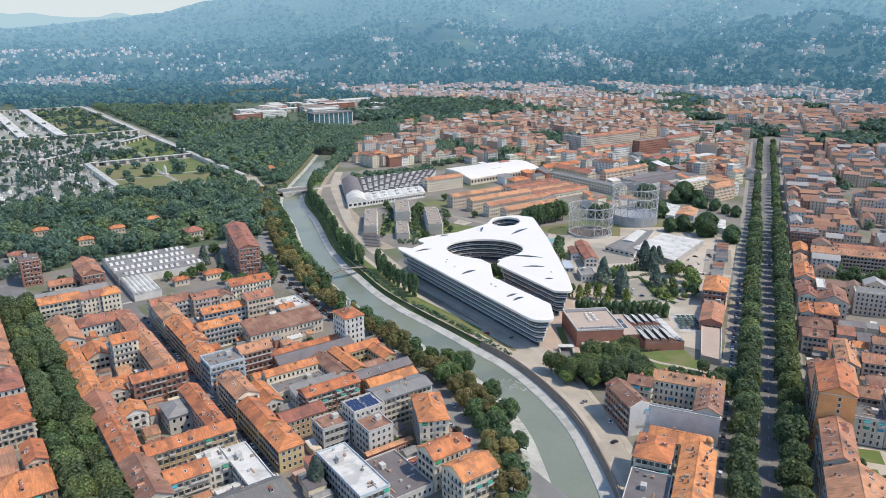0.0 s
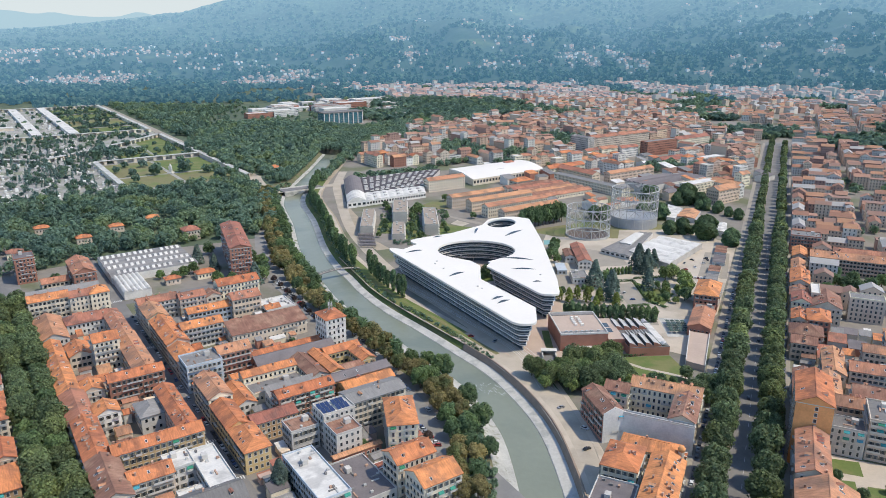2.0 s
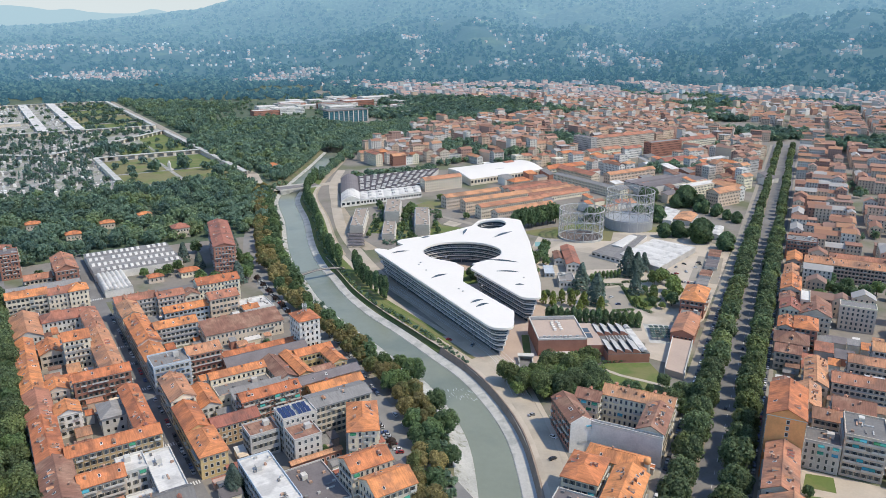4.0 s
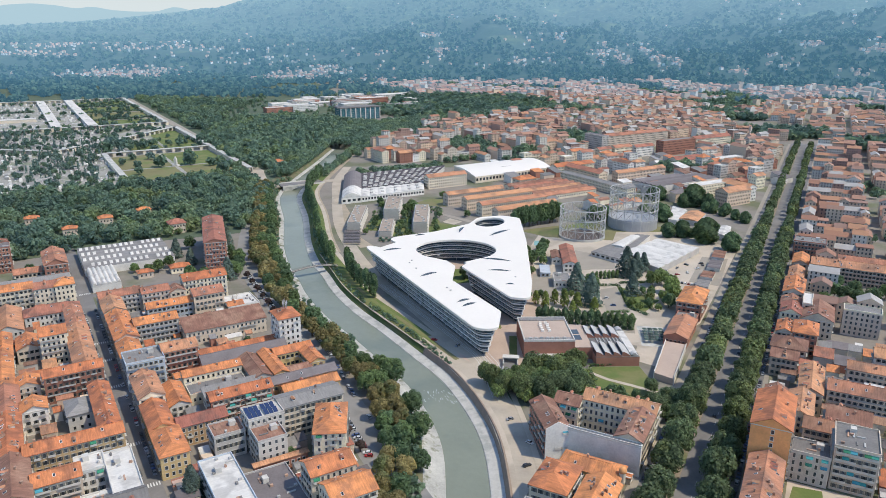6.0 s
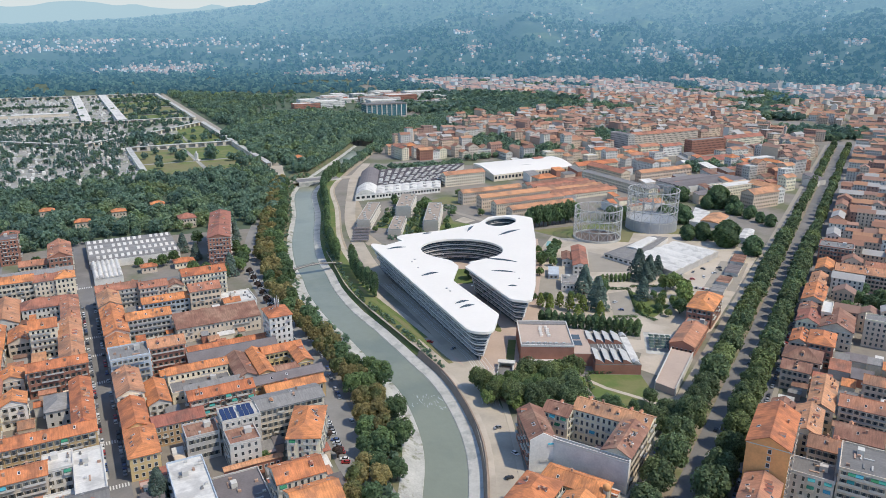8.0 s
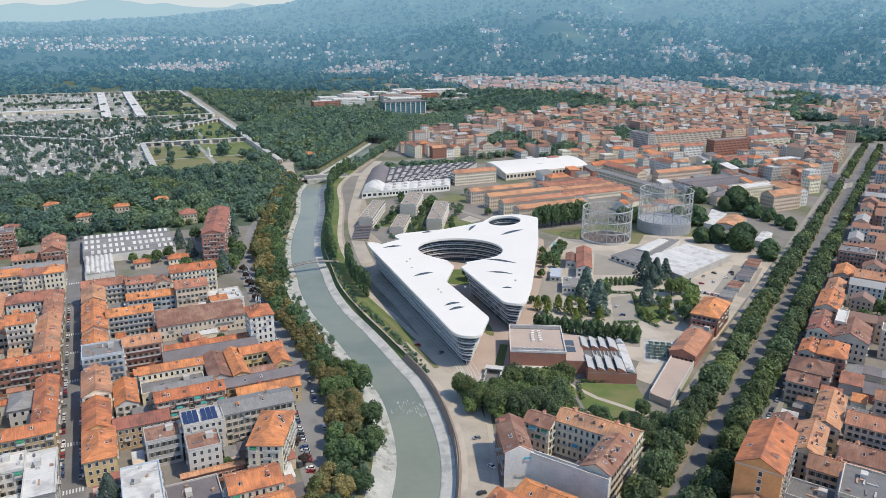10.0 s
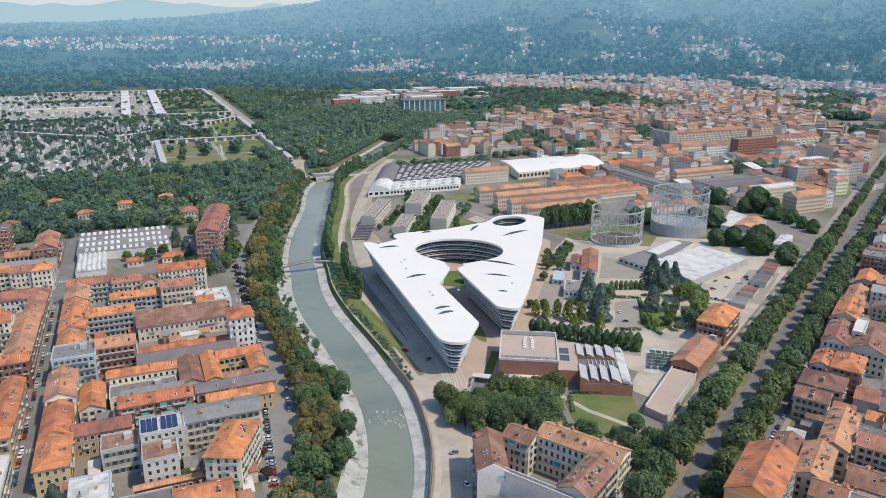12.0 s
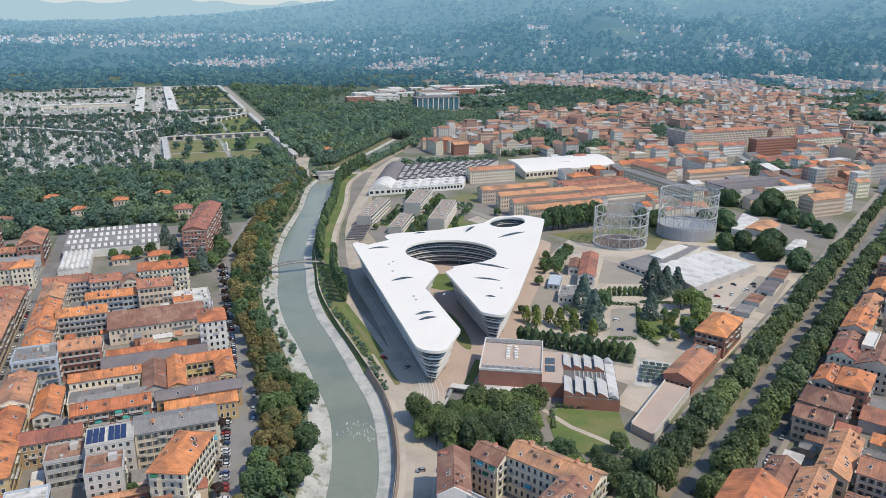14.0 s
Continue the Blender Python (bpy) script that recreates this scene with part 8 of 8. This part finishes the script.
def hill_woods(houses):
    """Woods over the hills and the plain, with clearings and room before the houses."""
    r = random.Random(15)
    taken = set()
    for x, y in houses:
        n = math.hypot(x, y)
        for k in (0, 22, 44):
            taken.add((int((x - x / n * k) // 24), int((y - y / n * k) // 24)))
    spots = []
    d = 2260.0
    while d < 4700:
        a = radians(-50)
        while a < radians(38):
            az, q = a + r.uniform(-0.006, 0.006), d + r.uniform(-14, 14)
            x, y = q * math.sin(az), q * math.cos(az)
            a += r.uniform(26, 38) / d
            if (int(x // 24), int(y // 24)) in taken or float(soft_noise(x, y, 120, 44)) < -0.5:
                continue
            if d < 3320 and any(within(x, y, p) for p in (NORTH, PLAIN, MIDDLE)) and float(soft_noise(x, y, 110, 21)) < 0.40:
                continue
            spots.append((x, y, max(0.0, float(hill_height(np.array([x]), np.array([y]))[0])) - 1, r.uniform(1.3, 2.6)))
        d += 27 if d < 3000 else 33 if d < 3800 else 44
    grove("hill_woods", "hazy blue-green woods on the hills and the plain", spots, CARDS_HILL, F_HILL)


hill_woods(hill_houses())


# ---- vehicles ----
F_PURPLE = foliage("dark_red_leaves", (0.085, 0.062, 0.055))
STREETS = [tree_kind("street_tree", "small round dark-leaved street tree between parked cars", 80 + i, 700, 2.3, 4.6, 0.4, 1.6, F_PURPLE, 8) for i in range(2)]
PAINTS = [material("car_paint_" + n, c, 0.3, 0.05) for n, c in (("white", (0.70, 0.70, 0.70)), ("grey", (0.25, 0.26, 0.28)), ("black", (0.03, 0.03, 0.035)), ("red", (0.35, 0.03, 0.03)), ("blue", (0.05, 0.09, 0.22)), ("silver", (0.50, 0.51, 0.53)))]
M_TYRE = material("black_tyre", (0.02, 0.02, 0.02), 0.8, 0.1)


def car_parts():
    """Body with sills and tyres, and a glazed cabin with its painted roof."""
    bm = bmesh.new()
    prof = [(-2.1, 0.35), (-2.15, 0.85), (-1.2, 0.95), (1.1, 0.95), (2.1, 0.80), (2.1, 0.35)]
    A = [bm.verts.new((x, -0.87, z)) for x, z in prof]
    B = [bm.verts.new((x, 0.87, z)) for x, z in prof]
    for i in range(len(prof)):
        j = (i + 1) % len(prof)
        bm.faces.new((A[i], A[j], B[j], B[i]))
    bm.faces.new(A[::-1])
    bm.faces.new(B)
    n = len(bm.faces)
    for wx in (-1.35, 1.35):
        for wy in (-0.78, 0.78):
            tube(bm, (wx, wy - 0.11, 0.32), (wx, wy + 0.11, 0.32), 0.32, 8)
    for f in list(bm.faces)[n:]:
        f.material_index = 1
    body = mesh_of(bm, "body")
    bm = bmesh.new()
    lo = [bm.verts.new(p) for p in ((-1.9, -0.82, 0.92), (1.05, -0.82, 0.92), (1.05, 0.82, 0.92), (-1.9, 0.82, 0.92))]
    hi = [bm.verts.new(p) for p in ((-1.4, -0.66, 1.46), (0.3, -0.66, 1.46), (0.3, 0.66, 1.46), (-1.4, 0.66, 1.46))]
    for i in range(4):
        bm.faces.new((lo[i], lo[(i + 1) % 4], hi[(i + 1) % 4], hi[i]))
    bm.faces.new(hi).material_index = 1
    return body, mesh_of(bm, "cabin")


CAR = car_parts()
CAR_MESHES = []
for m in PAINTS:
    b, t = CAR[0].copy(), CAR[1].copy()
    b.materials.append(m)
    b.materials.append(M_TYRE)
    t.materials.append(M_GLASS)
    t.materials.append(m)
    CAR_MESHES.append((b, t))
CAR_WORDS = ["white", "grey", "black", "red", "blue", "silver"]


def car(x, y, rot, where="parked along the street"):
    k = RNG.choice((0, 0, 1, 1, 2, 2, 2, 3, 4, 5, 5))
    ob = tagged(new("car"), f"small {CAR_WORDS[k]} car {where}", "car", "cars")
    ob.matrix_basis = pose(x, y, 0.07, 0, 0, rot)
    part("body", CAR_MESHES[k][0], None, ob)
    part("cabin", CAR_MESHES[k][1], None, ob, "dark glazed cabin with painted roof")


# parked rows: axis, across, from, to, step, heading
for axis, a, b0, b1, gap, skip, rot in ((LEFT, 103.2, 300, 540, 5.6, 0.25, 90), (LEFT, 111.0, 300, 540, 5.6, 0.25, 90), (RIGHT, 3.6, 330, 640, 6.2, 0.3, 90), (RIGHT, 42.2, 340, 690, 6.2, 0.3, 90)):
    b = b0
    while b < b1:
        if RNG.random() > skip:
            x, y = at(axis, a + RNG.uniform(-0.2, 0.2), b)
            car(x, y, turn(axis) + rot + RNG.choice((0, 180)))
        b += gap
ROADLINE = smooth_line([at(LEFT, 207, 250), at(LEFT, 216, 330), at(LEFT, 224, 380), at(LEFT, 229, 450), at(LEFT, 236, 560)], 2.7)
for i in range(4, len(ROADLINE) - 1):
    s = side_of(ROADLINE, i)
    d = ROADLINE[i + 1] - ROADLINE[i]
    heading = math.degrees(math.atan2(d.y, d.x))
    if i % 6 == 0:
        plant(STREETS[i % 2], ROADLINE[i].x - s.x * 7.6, ROADLINE[i].y - s.y * 7.6, RNG.uniform(0.8, 1.1), group="small street trees by the riverside road")
    elif RNG.random() < 0.93:
        car(ROADLINE[i].x - s.x * 5.2, ROADLINE[i].y - s.y * 5.2, heading + 70 + RNG.uniform(-4, 4), "parked by the riverside road")
    if i % 2 == 0 and RNG.random() < 0.5:
        car(ROADLINE[i].x + s.x * 7.0, ROADLINE[i].y + s.y * 7.0, heading + RNG.uniform(-2, 2), "parked under the river trees")
for a, b in ((26, 520), (27.5, 470), (24, 430), (9, 610), (7, 520), (27, 690), (25, 760), (8, 700), (41, 560)):
    x, y = at(RIGHT, a, b)
    car(x, y, turn(RIGHT) + 90, "driving on the boulevard")
for x, y in ((88, 330), (90, 350), (155, 560), (158, 545), (30, 470), (200, 620), (206, 628), (214, 632), (226, 640), (236, 650), (243, 640), (250, 655), (222, 622), (232, 628), (210, 640), (215, 645), (219, 650), (224, 655), (229, 660), (234, 664), (239, 668), (243, 672), (250, 650), (262, 655), (266, 664), (254, 634), (250, 626), (80, 372), (72, 405), (46, 462)):
    car(x, y, RNG.uniform(0, 360), "standing on open ground")
for i in range(8):
    x, y = at(RIGHT, -34 + i * 2.6, 640)
    car(x, y, turn(RIGHT) + 90 + RNG.uniform(-5, 5), "standing in the yard")


# ---- street markings ----
def marks(name, axis, rows, label):
    for a0, a1, b0, b1 in rows:
        bm = bmesh.new()
        prism(bm, [at(axis, a0, b0), at(axis, a1, b0), at(axis, a1, b1), at(axis, a0, b1)], 0.04, 0.075)
        tagged(part(name, bm, M_LINE), label, "road marking", kind="structure")


for b in (290, 330, 400, 440, 470, 575):
    marks("trim", LEFT, [(102.4 + k * 1.25, 103.0 + k * 1.25, b, b + 3.2) for k in range(8)], "white zebra crossing stripe")
marks("trim", RIGHT, [(25.4, 25.6, 300 + k * 12, 304 + k * 12) for k in range(40)], "white lane dash")

# ---- roof details ----
tower_at = at(LEFT, 211, 402)
ob = tagged(new("antenna_mast"), "cluster of grey antenna masts on the white tower", "antenna")
ob.matrix_basis = pose(tower_at[0], tower_at[1], 26.5)
for i in range(7):
    a = i * 0.9
    bm = bmesh.new()
    tube(bm, (1.3 * math.cos(a), 1.3 * math.sin(a), 0), (1.3 * math.cos(a), 1.3 * math.sin(a), 6.0 + (i % 3)), 0.14, 5)
    part("mast", bm, M_STEEL, ob)
    part("panel_antenna", boxes([(1.3 * math.cos(a) - 0.2, 1.3 * math.cos(a) + 0.2, 1.3 * math.sin(a) - 0.12, 1.3 * math.sin(a) + 0.12, 4.0, 6.2)]), M_SKYLIGHT, ob)
for r in range(2):
    for k in range(6):
        x, y = at(LEFT, 155.5 + k * 2.3 + (1.2 if k > 2 else 0), 294.6 + r * 5.4)
        o = tagged(new("solar_panel"), "dark blue solar panel on a white roof", "solar panel", "solar panels")
        o.matrix_basis = pose(x, y, 20.15, 12, 0, turn(LEFT))
        part("solar_cell_sheet", boxes([(-1.0, 1.0, -2.2, 2.2, 0, 0.08)]), M_PANEL, o)
        part("frame", boxes([(-1.05, 1.05, -2.25, 2.25, -0.3, -0.01)]), M_STEEL, o)
x, y = at(RIGHT, -2.6, 336.5)
o = tagged(new("church_dome"), "small orange dome on the church end", "dome")
o.matrix_basis = pose(x, y, 10)
bm = bmesh.new()
bmesh.ops.create_uvsphere(bm, u_segments=16, v_segments=10, radius=1.8)
part("cap", bm, WALLS[ORANGEW], o).location.z = 3.3
bm = bmesh.new()
tube(bm, (0, 0, -3), (0, 0, 2.4), 1.5, 12)
part("drum", bm, WALLS[CREAM], o)
